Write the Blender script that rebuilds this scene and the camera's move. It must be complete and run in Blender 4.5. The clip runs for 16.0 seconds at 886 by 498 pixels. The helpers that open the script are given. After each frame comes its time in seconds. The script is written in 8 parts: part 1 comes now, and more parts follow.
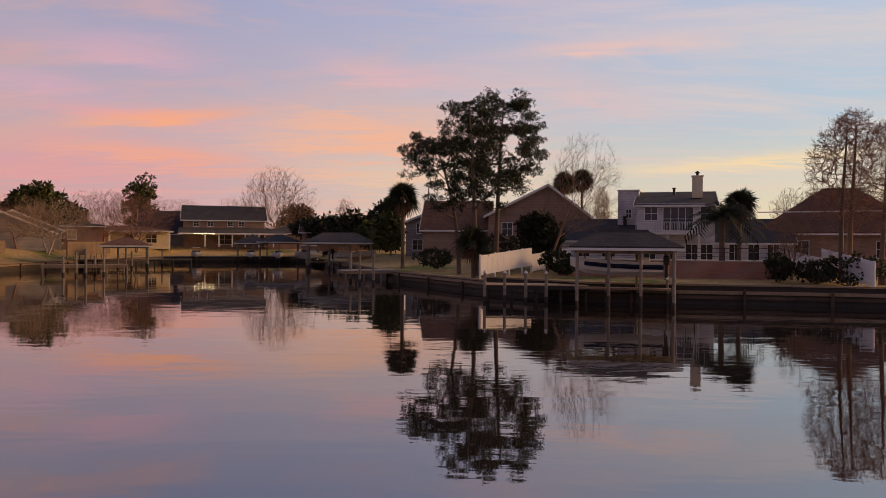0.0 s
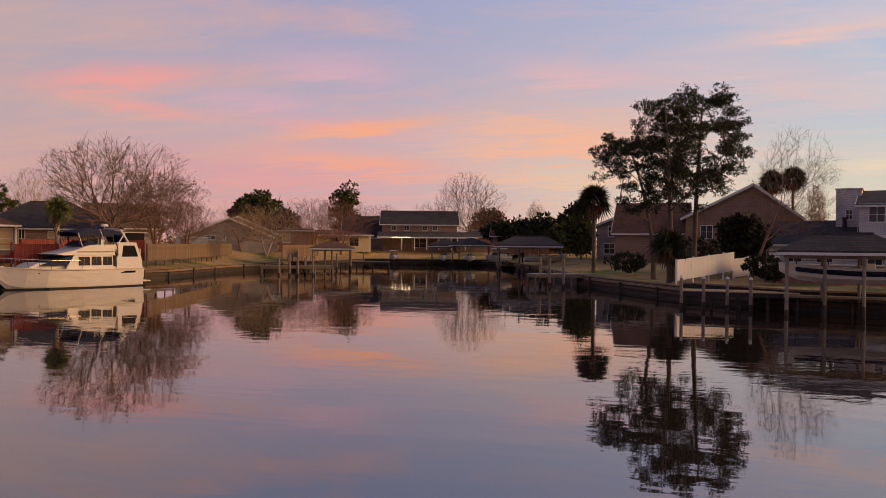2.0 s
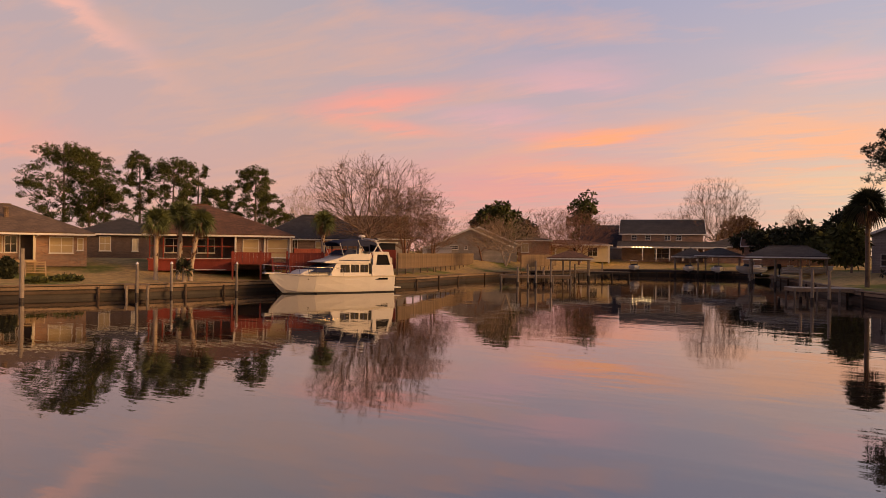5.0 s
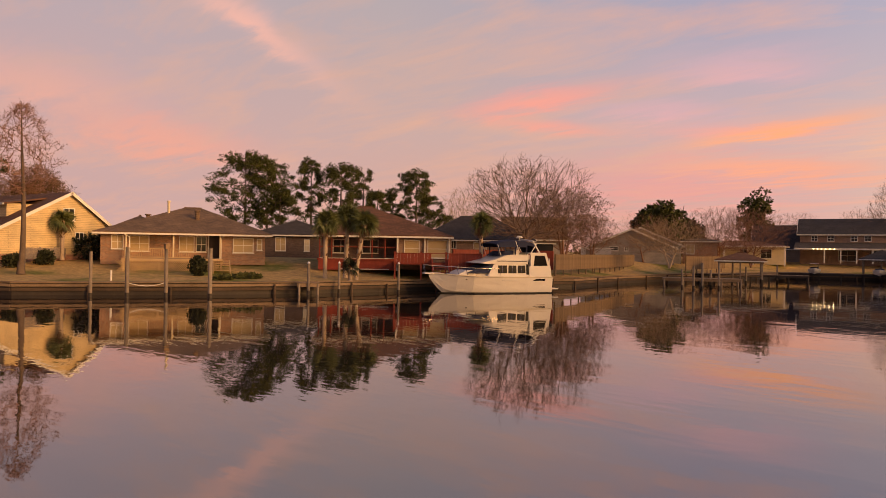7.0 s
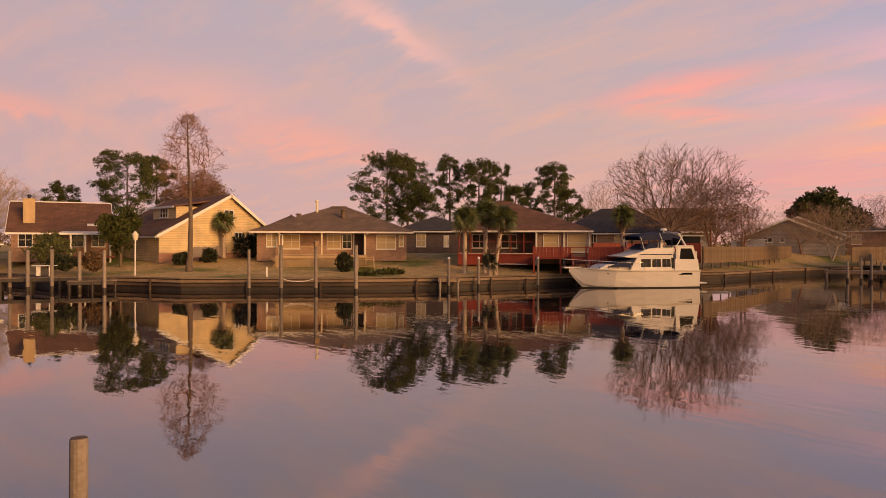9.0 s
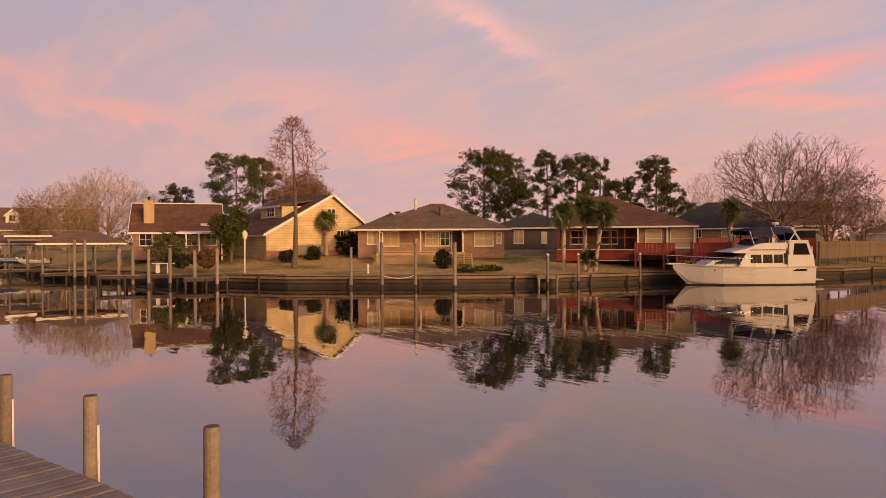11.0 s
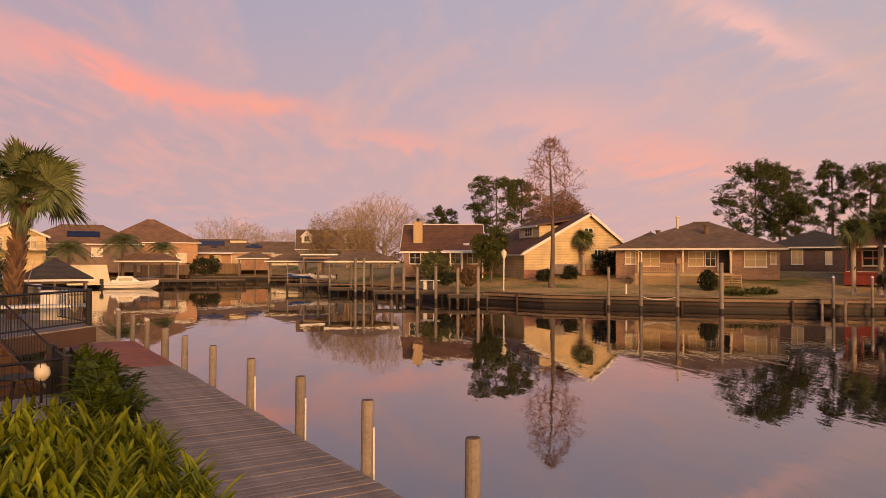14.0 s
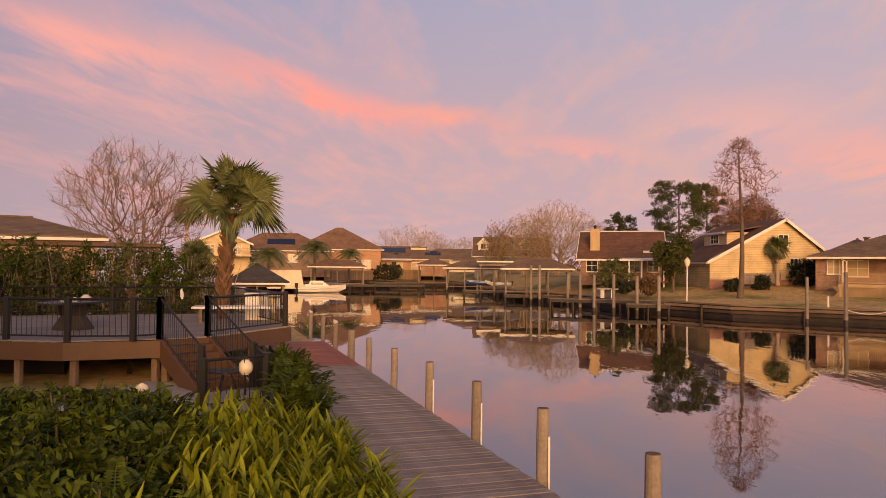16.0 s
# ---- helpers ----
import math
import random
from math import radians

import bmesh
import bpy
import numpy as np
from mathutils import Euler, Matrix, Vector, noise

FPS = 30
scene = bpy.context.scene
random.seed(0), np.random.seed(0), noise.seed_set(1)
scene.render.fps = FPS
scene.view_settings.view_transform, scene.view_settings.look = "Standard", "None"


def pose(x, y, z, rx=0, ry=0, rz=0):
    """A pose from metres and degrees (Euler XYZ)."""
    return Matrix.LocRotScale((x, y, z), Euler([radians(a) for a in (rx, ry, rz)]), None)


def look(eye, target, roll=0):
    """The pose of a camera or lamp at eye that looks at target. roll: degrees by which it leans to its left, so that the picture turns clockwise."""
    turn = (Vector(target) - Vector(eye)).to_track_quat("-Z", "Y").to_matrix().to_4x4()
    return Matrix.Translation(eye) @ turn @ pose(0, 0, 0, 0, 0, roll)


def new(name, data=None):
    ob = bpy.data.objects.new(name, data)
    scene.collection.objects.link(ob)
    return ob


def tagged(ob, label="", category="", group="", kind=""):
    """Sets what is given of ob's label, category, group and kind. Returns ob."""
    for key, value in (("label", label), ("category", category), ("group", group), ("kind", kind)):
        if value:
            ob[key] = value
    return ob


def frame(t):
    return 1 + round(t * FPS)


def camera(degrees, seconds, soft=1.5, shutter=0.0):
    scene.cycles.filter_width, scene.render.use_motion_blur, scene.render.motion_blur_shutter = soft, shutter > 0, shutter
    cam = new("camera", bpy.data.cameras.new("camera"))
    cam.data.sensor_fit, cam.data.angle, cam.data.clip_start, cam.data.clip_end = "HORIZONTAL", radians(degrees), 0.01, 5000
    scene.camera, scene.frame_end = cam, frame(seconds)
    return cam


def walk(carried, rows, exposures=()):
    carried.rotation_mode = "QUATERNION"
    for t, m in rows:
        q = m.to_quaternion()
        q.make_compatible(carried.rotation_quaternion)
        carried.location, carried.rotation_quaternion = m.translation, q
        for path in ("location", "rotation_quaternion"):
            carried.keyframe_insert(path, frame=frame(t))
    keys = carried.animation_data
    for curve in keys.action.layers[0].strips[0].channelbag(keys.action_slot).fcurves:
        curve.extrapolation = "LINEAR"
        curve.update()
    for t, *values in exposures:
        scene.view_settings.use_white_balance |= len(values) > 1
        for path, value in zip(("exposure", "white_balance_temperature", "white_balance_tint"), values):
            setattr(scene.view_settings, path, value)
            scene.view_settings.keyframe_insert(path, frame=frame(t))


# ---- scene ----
EYE = 3.6
cam = camera(62.46, 16.0, 0.8)
ROWS = [
    (0.0, 0.200, 0.250, 89.44, -0.42, 0.20),
    (0.5, 0.200, 0.250, 89.44, -0.60, 4.04),
    (1.0, 0.200, 0.250, 89.47, -0.67, 7.82),
    (1.5, 0.200, 0.250, 89.54, -0.53, 11.49),
    (2.0, 0.200, 0.250, 89.60, -0.50, 15.01),
    (2.5, 0.200, 0.250, 89.70, -0.50, 18.45),
    (3.0, 0.200, 0.250, 89.79, -0.54, 21.80),
    (3.5, 0.200, 0.250, 89.90, -0.60, 24.89),
    (4.0, 0.200, 0.250, 89.99, -0.64, 27.77),
    (6.5, 0.190, 0.240, 90.23, -0.78, 42.62),
    (7.0, 0.180, 0.240, 90.09, -0.87, 45.80),
    (7.5, 0.170, 0.230, 89.90, -0.83, 48.81),
    (8.0, 0.150, 0.220, 89.76, -0.56, 51.62),
    (8.5, 0.120, 0.200, 89.65, -0.30, 54.21),
    (9.0, 0.090, 0.170, 89.59, -0.10, 56.55),
    (11.5, 0.000, 0.000, 89.41, 0.25, 66.24),
    (12.0, 0.000, 0.000, 89.57, 0.11, 68.87),
    (12.5, 0.000, 0.000, 89.83, -0.09, 72.08),
    (13.0, 0.000, 0.000, 90.20, -0.13, 75.86),
    (13.5, 0.000, 0.000, 90.53, -0.15, 79.96),
    (14.0, 0.000, 0.000, 90.91, -0.05, 83.99),
    (14.5, 0.000, 0.000, 91.19, -0.02, 87.73),
    (15.0, 0.000, 0.000, 91.41, -0.04, 91.15),
    (15.5, 0.000, 0.000, 91.54, -0.10, 94.41),
    (16.0, 0.000, 0.000, 91.42, -0.50, 97.70),
]
walk(cam, [(t, pose(x, y, EYE, rx, ry, rz)) for t, x, y, rx, ry, rz in ROWS],
     [(0.0, -0.2, 6500, 12), (2.0, -0.18, 6500, 12), (3.0, -0.14, 7000, 13), (4.0, -0.1, 7400, 13), (6.5, -0.07, 7650, 13), (7.5, -0.06, 7600, 13), (9.0, -0.03, 7300, 14), (11.5, 0.0, 7050, 14), (13.5, 0.0, 7050, 14), (16.0, 0.03, 6780, 14)])

# ---- world: dusk sky with lit streaks of cloud, and the low afterglow ----
world = bpy.data.worlds.new("dusk_sky")
scene.world = world
world.use_nodes = True


class Graph:
    """Short hand for node trees."""

    def __init__(self, tree):
        self.tree = tree

    def node(self, kind, **values):
        n = self.tree.nodes.new(kind)
        for key, value in values.items():
            setattr(n, key, value)
        return n

    def put(self, socket, value):
        if isinstance(value, bpy.types.NodeSocket):
            self.tree.links.new(value, socket)
        elif isinstance(value, (tuple, list)) and len(value) == 3 and len(socket.default_value) == 4:
            socket.default_value = (*value, 1)
        else:
            socket.default_value = value

    def math(self, op, a, b=0.0, c=0.0, clamp=False):
        n = self.node("ShaderNodeMath", operation=op, use_clamp=clamp)
        for s, v in zip(n.inputs, (a, b, c)):
            self.put(s, v)
        return n.outputs[0]

    def mix(self, f, a, b, blend="MIX"):
        n = self.node("ShaderNodeMix", data_type="RGBA", blend_type=blend)
        self.put(n.inputs[0], f)
        self.put(n.inputs[6], a)
        self.put(n.inputs[7], b)
        return n.outputs[2]

    def ramp(self, f, *stops):
        n = self.node("ShaderNodeValToRGB")
        e = n.color_ramp.elements
        while len(e) < len(stops):
            e.new(0.5)
        for q, (p, c) in zip(e, stops):
            q.position, q.color = p, (*c, 1)
        self.put(n.inputs[0], f)
        return n.outputs[0]

    def noise(self, vector, scale, detail=4.0, rough=0.55, distort=0.0):
        n = self.node("ShaderNodeTexNoise")
        self.put(n.inputs["Vector"], vector)
        n.inputs["Scale"].default_value = scale
        n.inputs["Detail"].default_value = detail
        n.inputs["Roughness"].default_value = rough
        n.inputs["Distortion"].default_value = distort
        return n.outputs[0]


def srgb(r, g, b):
    return tuple((v / 255 / 12.92) if v < 10.3 else ((v / 255 + 0.055) / 1.055) ** 2.4 for v in (r, g, b))


def build_sky():
    g = Graph(world.node_tree)
    g.tree.nodes.clear()
    out = g.node("ShaderNodeOutputWorld")
    bg = g.node("ShaderNodeBackground")
    g.tree.links.new(bg.outputs[0], out.inputs[0])
    co = g.node("ShaderNodeTexCoord").outputs["Generated"]
    sep = g.node("ShaderNodeSeparateXYZ")
    g.put(sep.inputs[0], co)
    x, y, z = sep.outputs
    up = g.math("ABSOLUTE", z)
    el = g.math("MULTIPLY", g.math("ARCSINE", up), 57.29578)  # degrees over the horizon
    az = g.math("MULTIPLY", g.math("ARCTAN2", g.math("MULTIPLY", x, -1.0), y), 57.29578)  # degrees, to the left of north
    turn = g.math("MULTIPLY_ADD", az, 1 / 360, 0.5)

    def a(deg):
        return 0.5 + deg / 360

    low = g.ramp(turn, (a(-180), srgb(118, 108, 128)), (a(-130), srgb(196, 160, 130)), (a(-80), srgb(255, 205, 120)), (a(-30), srgb(246, 226, 168)),
                 (a(-12), srgb(232, 214, 176)), (a(5), srgb(226, 198, 174)), (a(18), srgb(214, 172, 168)), (a(35), srgb(210, 162, 156)), (a(58), srgb(200, 166, 166)),
                 (a(80), srgb(192, 164, 170)), (a(118), srgb(182, 164, 174)), (a(180), srgb(118, 108, 128)))
    mid = g.ramp(turn, (a(-180), srgb(110, 110, 138)), (a(-80), srgb(222, 196, 176)), (a(-28), srgb(184, 206, 218)), (a(-6), srgb(202, 200, 200)),
                 (a(20), srgb(198, 178, 186)), (a(45), srgb(198, 170, 170)), (a(70), srgb(196, 168, 174)), (a(118), srgb(184, 158, 164)), (a(180), srgb(110, 110, 138)))
    top = g.ramp(turn, (a(-180), srgb(94, 102, 134)), (a(-85), srgb(226, 214, 204)), (a(-40), srgb(200, 208, 224)), (a(0), srgb(170, 176, 208)), (a(25), srgb(154, 162, 196)),
                 (a(50), srgb(172, 168, 182)), (a(75), srgb(172, 166, 184)), (a(118), srgb(154, 154, 178)), (a(180), srgb(94, 102, 134)))
    zen = srgb(64, 76, 116)
    s2 = g.math("DIVIDE", g.math("SUBTRACT", el, 7.0), 13.0, clamp=True)
    s3 = g.math("DIVIDE", g.math("SUBTRACT", el, 21.0), 42.0, clamp=True)
    col = g.mix(g.math("DIVIDE", el, 9.0, clamp=True), low, mid)
    col = g.mix(s2, col, top)
    col = g.mix(s3, col, zen)
    # a flat cloud deck: streaks draw out with distance
    flat = g.node("ShaderNodeCombineXYZ")
    k = g.math("DIVIDE", 1.0, g.math("ADD", up, 0.10))
    g.put(flat.inputs[0], g.math("MULTIPLY", x, k))
    g.put(flat.inputs[1], g.math("MULTIPLY", y, k))
    rot = g.node("ShaderNodeMapping")
    g.put(rot.inputs["Vector"], flat.outputs[0])
    rot.inputs["Rotation"].default_value = (0, 0, radians(62))
    rot.inputs["Scale"].default_value = (0.55, 1.5, 1)
    wisps = g.noise(rot.outputs[0], 1.5, 7.0, 0.55, 0.9)
    fine = g.noise(rot.outputs[0], 5.0, 6.0, 0.6, 0.6)
    tint = g.ramp(turn, (a(-180), srgb(240, 180, 160)), (a(-60), srgb(255, 226, 180)), (a(-15), srgb(236, 206, 196)), (a(5), srgb(238, 186, 166)),
                  (a(25), srgb(236, 174, 150)), (a(50), srgb(228, 176, 152)), (a(85), srgb(222, 172, 156)), (a(115), srgb(234, 166, 154)), (a(180), srgb(236, 160, 160)))
    cover = g.math("MULTIPLY", g.math("SUBTRACT", g.math("MULTIPLY_ADD", fine, 0.35, wisps), 0.62, clamp=True), 3.2, clamp=True)
    fade = g.math("SUBTRACT", 1.0, g.math("DIVIDE", g.math("SUBTRACT", el, 18.0), 30.0, clamp=True))
    col = g.mix(g.math("MULTIPLY", g.math("MULTIPLY", cover, fade), 0.55), col, tint)

    def streak(col, az0, el0, length, width, slope, amount, colour, bend=0.0):
        """One long band of lit cloud: where it is, how long and wide, its slope, and its ragged edge."""
        da = g.math("SUBTRACT", az, az0)
        de = g.math("SUBTRACT", g.math("SUBTRACT", el, el0), g.math("MULTIPLY", da, slope))
        de = g.math("ADD", de, g.math("MULTIPLY", g.math("SUBTRACT", fine, 0.5), width * 3.2))
        de = g.math("ADD", de, g.math("MULTIPLY", g.math("SUBTRACT", wisps, 0.5), width * 3.0))
        if bend:
            de = g.math("SUBTRACT", de, g.math("MULTIPLY", g.math("MULTIPLY", da, da), bend))
        q1 = g.math("POWER", g.math("DIVIDE", da, length), 2.0)
        q2 = g.math("POWER", g.math("DIVIDE", de, width), 2.0)
        f = g.math("EXPONENT", g.math("MULTIPLY", g.math("ADD", q1, q2), -1.0))
        f = g.math("MULTIPLY", f, g.math("MULTIPLY_ADD", fine, 1.3, 0.25))
        return g.mix(g.math("MULTIPLY", f, amount, clamp=True), col, colour)

    for s in STREAKS:
        col = streak(col, *s)
    # the sun's afterglow, just under the horizon behind the camera's right shoulder
    glow = g.math("EXPONENT", g.math("MULTIPLY", g.math("ADD", g.math("POWER", g.math("DIVIDE", g.math("ADD", az, 88.0), 34.0), 2.0),
                                                        g.math("POWER", g.math("DIVIDE", el, 9.0), 2.0)), -1.0))
    col = g.mix(g.math("MULTIPLY", glow, 0.85), col, (1.7, 0.95, 0.36))
    g.put(bg.inputs[0], col)
    bg.inputs[1].default_value = 1.1


STREAKS = [
    # azimuth, elevation, length, width, slope, amount, colour
    (23.22, 8.84, 6.5, 0.55, 0.02, 0.8, srgb(244, 168, 160)),
    (6.41, 8.17, 9.0, 2.1, -0.03, 0.9, srgb(250, 186, 150)),
    (2.0, 5.0, 9.0, 0.9, 0.02, 0.55, srgb(242, 204, 164)),
    (20.54, 5.98, 6.0, 0.8, 0.12, 0.6, srgb(240, 168, 152)),
    (28.58, 5.16, 9.0, 1.8, -0, 0.6, srgb(232, 158, 162)),
    (3.81, 12.91, 6.0, 0.8, 0.1, 0.6, srgb(232, 184, 188)),
    (23.60, 13.10, 5.0, 1.0, 0.05, 0.65, srgb(222, 176, 190)),
    (29.26, 10.41, 5.0, 0.8, 0.05, 0.55, srgb(226, 174, 188)),
    (-11.91, 14.60, 6.0, 0.6, -0.05, 0.8, srgb(246, 198, 182)),
    (-22.83, 5.98, 9.0, 0.45, -0.05, 0.9, srgb(252, 222, 172)),
    (-9.38, 11.61, 7.0, 1.4, 0.2, 0.5, srgb(230, 192, 188)),
    (21.34, 8.97, 5.0, 0.5, -0.15, 0.6, srgb(248, 170, 142)),
    (38.38, 11.69, 5.0, 0.6, -0.15, 0.7, srgb(236, 158, 162)),
    (39.23, 11.53, 4.5, 0.55, -0.16, 0.75, srgb(242, 166, 154)),
    (37.90, 9.73, 4.0, 0.4, 0.1, 0.7, srgb(246, 164, 152)),
    (21.61, 8.72, 6.0, 0.5, -0.14, 0.85, srgb(250, 176, 136)),
    (22.32, 6.15, 7.0, 0.7, 0.05, 0.7, srgb(250, 174, 140)),
    (60.66, 16.54, 5.0, 1.2, 0.6, 0.75, srgb(238, 184, 176)),
    (67.68, 7.95, 6.5, 1.5, 0.16, 0.6, srgb(230, 166, 156)),
    (74.91, 11.13, 6.0, 1.5, 0.1, 0.6, srgb(228, 172, 164)),
    (66.19, 7.86, 5.0, 1.0, 0.12, 0.6, srgb(232, 168, 156)),
    (99.26, 11.89, 6.0, 0.7, 0.08, 0.7, srgb(242, 160, 144)),
    (86.99, 9.40, 4.0, 0.7, 0.12, 0.6, srgb(236, 166, 152)),
    (123.03, 15.46, 8.0, 1.0, 0.16, 0.9, srgb(248, 164, 148)),
    (107.70, 13.19, 7.0, 0.9, 0.26, 0.95, srgb(248, 154, 140)),
    (97.99, 11.76, 3.5, 0.5, 0.12, 0.6, srgb(240, 162, 142)),
    (118.47, 14.24, 14.0, 3.0, 0.2, 0.45, srgb(226, 168, 160)),
    (90.44, 9.60, 6.0, 0.6, 0.15, 0.3, srgb(228, 164, 156)),
]
build_sky()

sun = new("afterglow", bpy.data.lights.new("afterglow", "SUN"))
sun.data.energy, sun.data.angle, sun.data.color = 4.5, radians(30), (1.0, 0.54, 0.22)
sun.matrix_world = look((62, 17, 12), (0, 0, 0))

# ---- materials ----
MATS = {}


def material(name, colour, rough=0.7, vary=0.25, scale=1.5, fine=14.0, bump=0.25, metal=0.0, second=None, per=0.0, island=0.0, spec=0.4, trans=0.0):
    """A surface with broad stains, fine grain and relief. second: colour of the stains; per, island: spread from piece to piece."""
    if name in MATS:
        return MATS[name]
    m = MATS[name] = bpy.data.materials.new(name)
    m.use_nodes = True
    g = Graph(m.node_tree)
    b = m.node_tree.nodes["Principled BSDF"]
    co = g.node("ShaderNodeTexCoord").outputs["Object"]
    n1 = g.noise(co, scale, 3.0)
    n2 = g.noise(co, fine, 5.0, 0.65)
    dark = second or tuple(v * (1 - vary) for v in colour)
    light = tuple(min(v * (1 + vary), 0.95) for v in colour)
    f = g.math("MULTIPLY_ADD", n2, 0.55, g.math("MULTIPLY", n1, 0.6), clamp=True)
    col = g.ramp(f, (0.36, dark), (0.56, colour), (0.78, light))
    if per:
        r = g.node("ShaderNodeObjectInfo").outputs["Random"]
        col = g.mix(1.0, col, g.ramp(r, (0.0, (1 - per,) * 3), (1.0, (1 + per * 0.6,) * 3)), "MULTIPLY")
    if island:
        r = g.node("ShaderNodeNewGeometry").outputs["Random Per Island"]
        col = g.mix(1.0, col, g.ramp(r, (0.0, (1 - island,) * 3), (1.0, (1 + island * 0.6,) * 3)), "MULTIPLY")
    g.put(b.inputs["Base Color"], col)
    g.put(b.inputs["Roughness"], g.math("MULTIPLY_ADD", n2, 0.2, rough - 0.1, clamp=True))
    b.inputs["Metallic"].default_value = metal
    b.inputs["Specular IOR Level"].default_value = spec
    if bump:
        bm = g.node("ShaderNodeBump")
        bm.inputs["Strength"].default_value = bump
        bm.inputs["Distance"].default_value = 0.02
        g.put(bm.inputs["Height"], n2)
        g.put(b.inputs["Normal"], bm.outputs[0])
    return m


def courses(name, colour, mortar, width, height, rough=0.8, vary=0.3, offset=0.5, gap=0.012, bump=0.5, wall=True):
    """Brickwork, siding or shingles too small to pick apart: running courses at true size."""
    if name in MATS:
        return MATS[name]
    m = MATS[name] = bpy.data.materials.new(name)
    m.use_nodes = True
    g = Graph(m.node_tree)
    b = m.node_tree.nodes["Principled BSDF"]
    co = g.node("ShaderNodeTexCoord").outputs["Object"]
    sep = g.node("ShaderNodeSeparateXYZ")
    g.put(sep.inputs[0], co)
    flat = g.node("ShaderNodeCombineXYZ")
    g.put(flat.inputs[0], g.math("ADD", sep.outputs[0], sep.outputs[1]))
    g.put(flat.inputs[1], sep.outputs[2])
    br = g.node("ShaderNodeTexBrick")
    br.offset = offset
    g.put(br.inputs["Vector"], flat.outputs[0])
    br.inputs["Scale"].default_value = 1.0
    br.inputs["Brick Width"].default_value = width
    br.inputs["Row Height"].default_value = height
    br.inputs["Mortar Size"].default_value = gap
    g.put(br.inputs["Color1"], tuple(v * (1 - vary) for v in colour))
    g.put(br.inputs["Color2"], tuple(min(1, v * (1 + vary)) for v in colour))
    g.put(br.inputs["Mortar"], mortar)
    n1 = g.noise(co, 0.7, 4.0)
    n2 = g.noise(co, 9.0, 4.0)
    col = g.mix(1.0, br.outputs[0], g.ramp(n1, (0.3, (0.72, 0.72, 0.74)), (0.7, (1.15, 1.12, 1.08))), "MULTIPLY")
    col = g.mix(0.6, col, g.ramp(n2, (0.3, (0.75, 0.75, 0.75)), (0.7, (1.15, 1.15, 1.15))), "MULTIPLY")
    g.put(b.inputs["Base Color"], col)
    b.inputs["Roughness"].default_value = rough
    bp = g.node("ShaderNodeBump")
    bp.inputs["Strength"].default_value = bump
    bp.inputs["Distance"].default_value = 0.01
    g.put(bp.inputs["Height"], g.math("SUBTRACT", n2, br.outputs[1]))
    g.put(b.inputs["Normal"], bp.outputs[0])
    return m


def water_material():
    m = MATS["water"] = bpy.data.materials.new("water")
    m.use_nodes = True
    g = Graph(m.node_tree)
    b = m.node_tree.nodes["Principled BSDF"]
    b.inputs["Base Color"].default_value = (0.022, 0.018, 0.016, 1)
    b.inputs["Roughness"].default_value = 0.015
    b.inputs["IOR"].default_value = 1.66
    co = g.node("ShaderNodeTexCoord").outputs["Object"]
    mp = g.node("ShaderNodeMapping")
    g.put(mp.inputs["Vector"], co)
    mp.inputs["Rotation"].default_value = (0, 0, radians(20))
    mp.inputs["Scale"].default_value = (0.55, 1.5, 1)
    swell = g.noise(mp.outputs[0], 0.35, 2.0, 0.5, 0.5)
    ripple = g.noise(mp.outputs[0], 1.6, 3.0, 0.5, 0.3)
    patch = g.ramp(g.noise(co, 0.035, 2.0), (0.4, (0.25,) * 3), (0.65, (1.0,) * 3))
    h = g.math("ADD", g.math("MULTIPLY", swell, 0.010), g.math("MULTIPLY", g.math("MULTIPLY", ripple, 0.005), patch))
    bp = g.node("ShaderNodeBump")
    bp.inputs["Strength"].default_value = 1.0
    bp.inputs["Distance"].default_value = 1.0
    g.put(bp.inputs["Height"], h)
    g.put(b.inputs["Normal"], bp.outputs[0])
    # added gloss layer that lifts the mirror above what clean water reflects
    mirror_boost = g.node("ShaderNodeBsdfGlossy")
    mirror_boost.inputs["Color"].default_value = (0.9, 0.88, 0.9, 1)
    mirror_boost.inputs["Roughness"].default_value = 0.015
    g.put(mirror_boost.inputs["Normal"], bp.outputs[0])
    both = g.node("ShaderNodeMixShader")
    both.inputs[0].default_value = 0.20
    g.put(both.inputs[1], b.outputs[0])
    g.put(both.inputs[2], mirror_boost.outputs[0])
    g.put(m.node_tree.nodes["Material Output"].inputs["Surface"], both.outputs[0])
    return m


def lawn_material():
    m = MATS["lawn"] = bpy.data.materials.new("lawn")
    m.use_nodes = True
    g = Graph(m.node_tree)
    b = m.node_tree.nodes["Principled BSDF"]
    co = g.node("ShaderNodeTexCoord").outputs["Object"]
    n1 = g.noise(co, 0.12, 5.0, 0.6)
    n2 = g.noise(co, 2.2, 6.0, 0.7)
    straw, green, soil = (0.54, 0.38, 0.17), (0.18, 0.20, 0.055), (0.26, 0.18, 0.10)
    col = g.ramp(n1, (0.36, green), (0.5, straw), (0.7, straw), (0.8, soil))
    col = g.mix(1.0, col, g.ramp(n2, (0.3, (0.6, 0.6, 0.6)), (0.7, (1.25, 1.22, 1.15))), "MULTIPLY")
    g.put(b.inputs["Base Color"], col)
    b.inputs["Roughness"].default_value = 0.95
    b.inputs["Specular IOR Level"].default_value = 0.1
    bp = g.node("ShaderNodeBump")
    bp.inputs["Strength"].default_value = 0.8
    bp.inputs["Distance"].default_value = 0.06
    g.put(bp.inputs["Height"], n2)
    g.put(b.inputs["Normal"], bp.outputs[0])
    return m


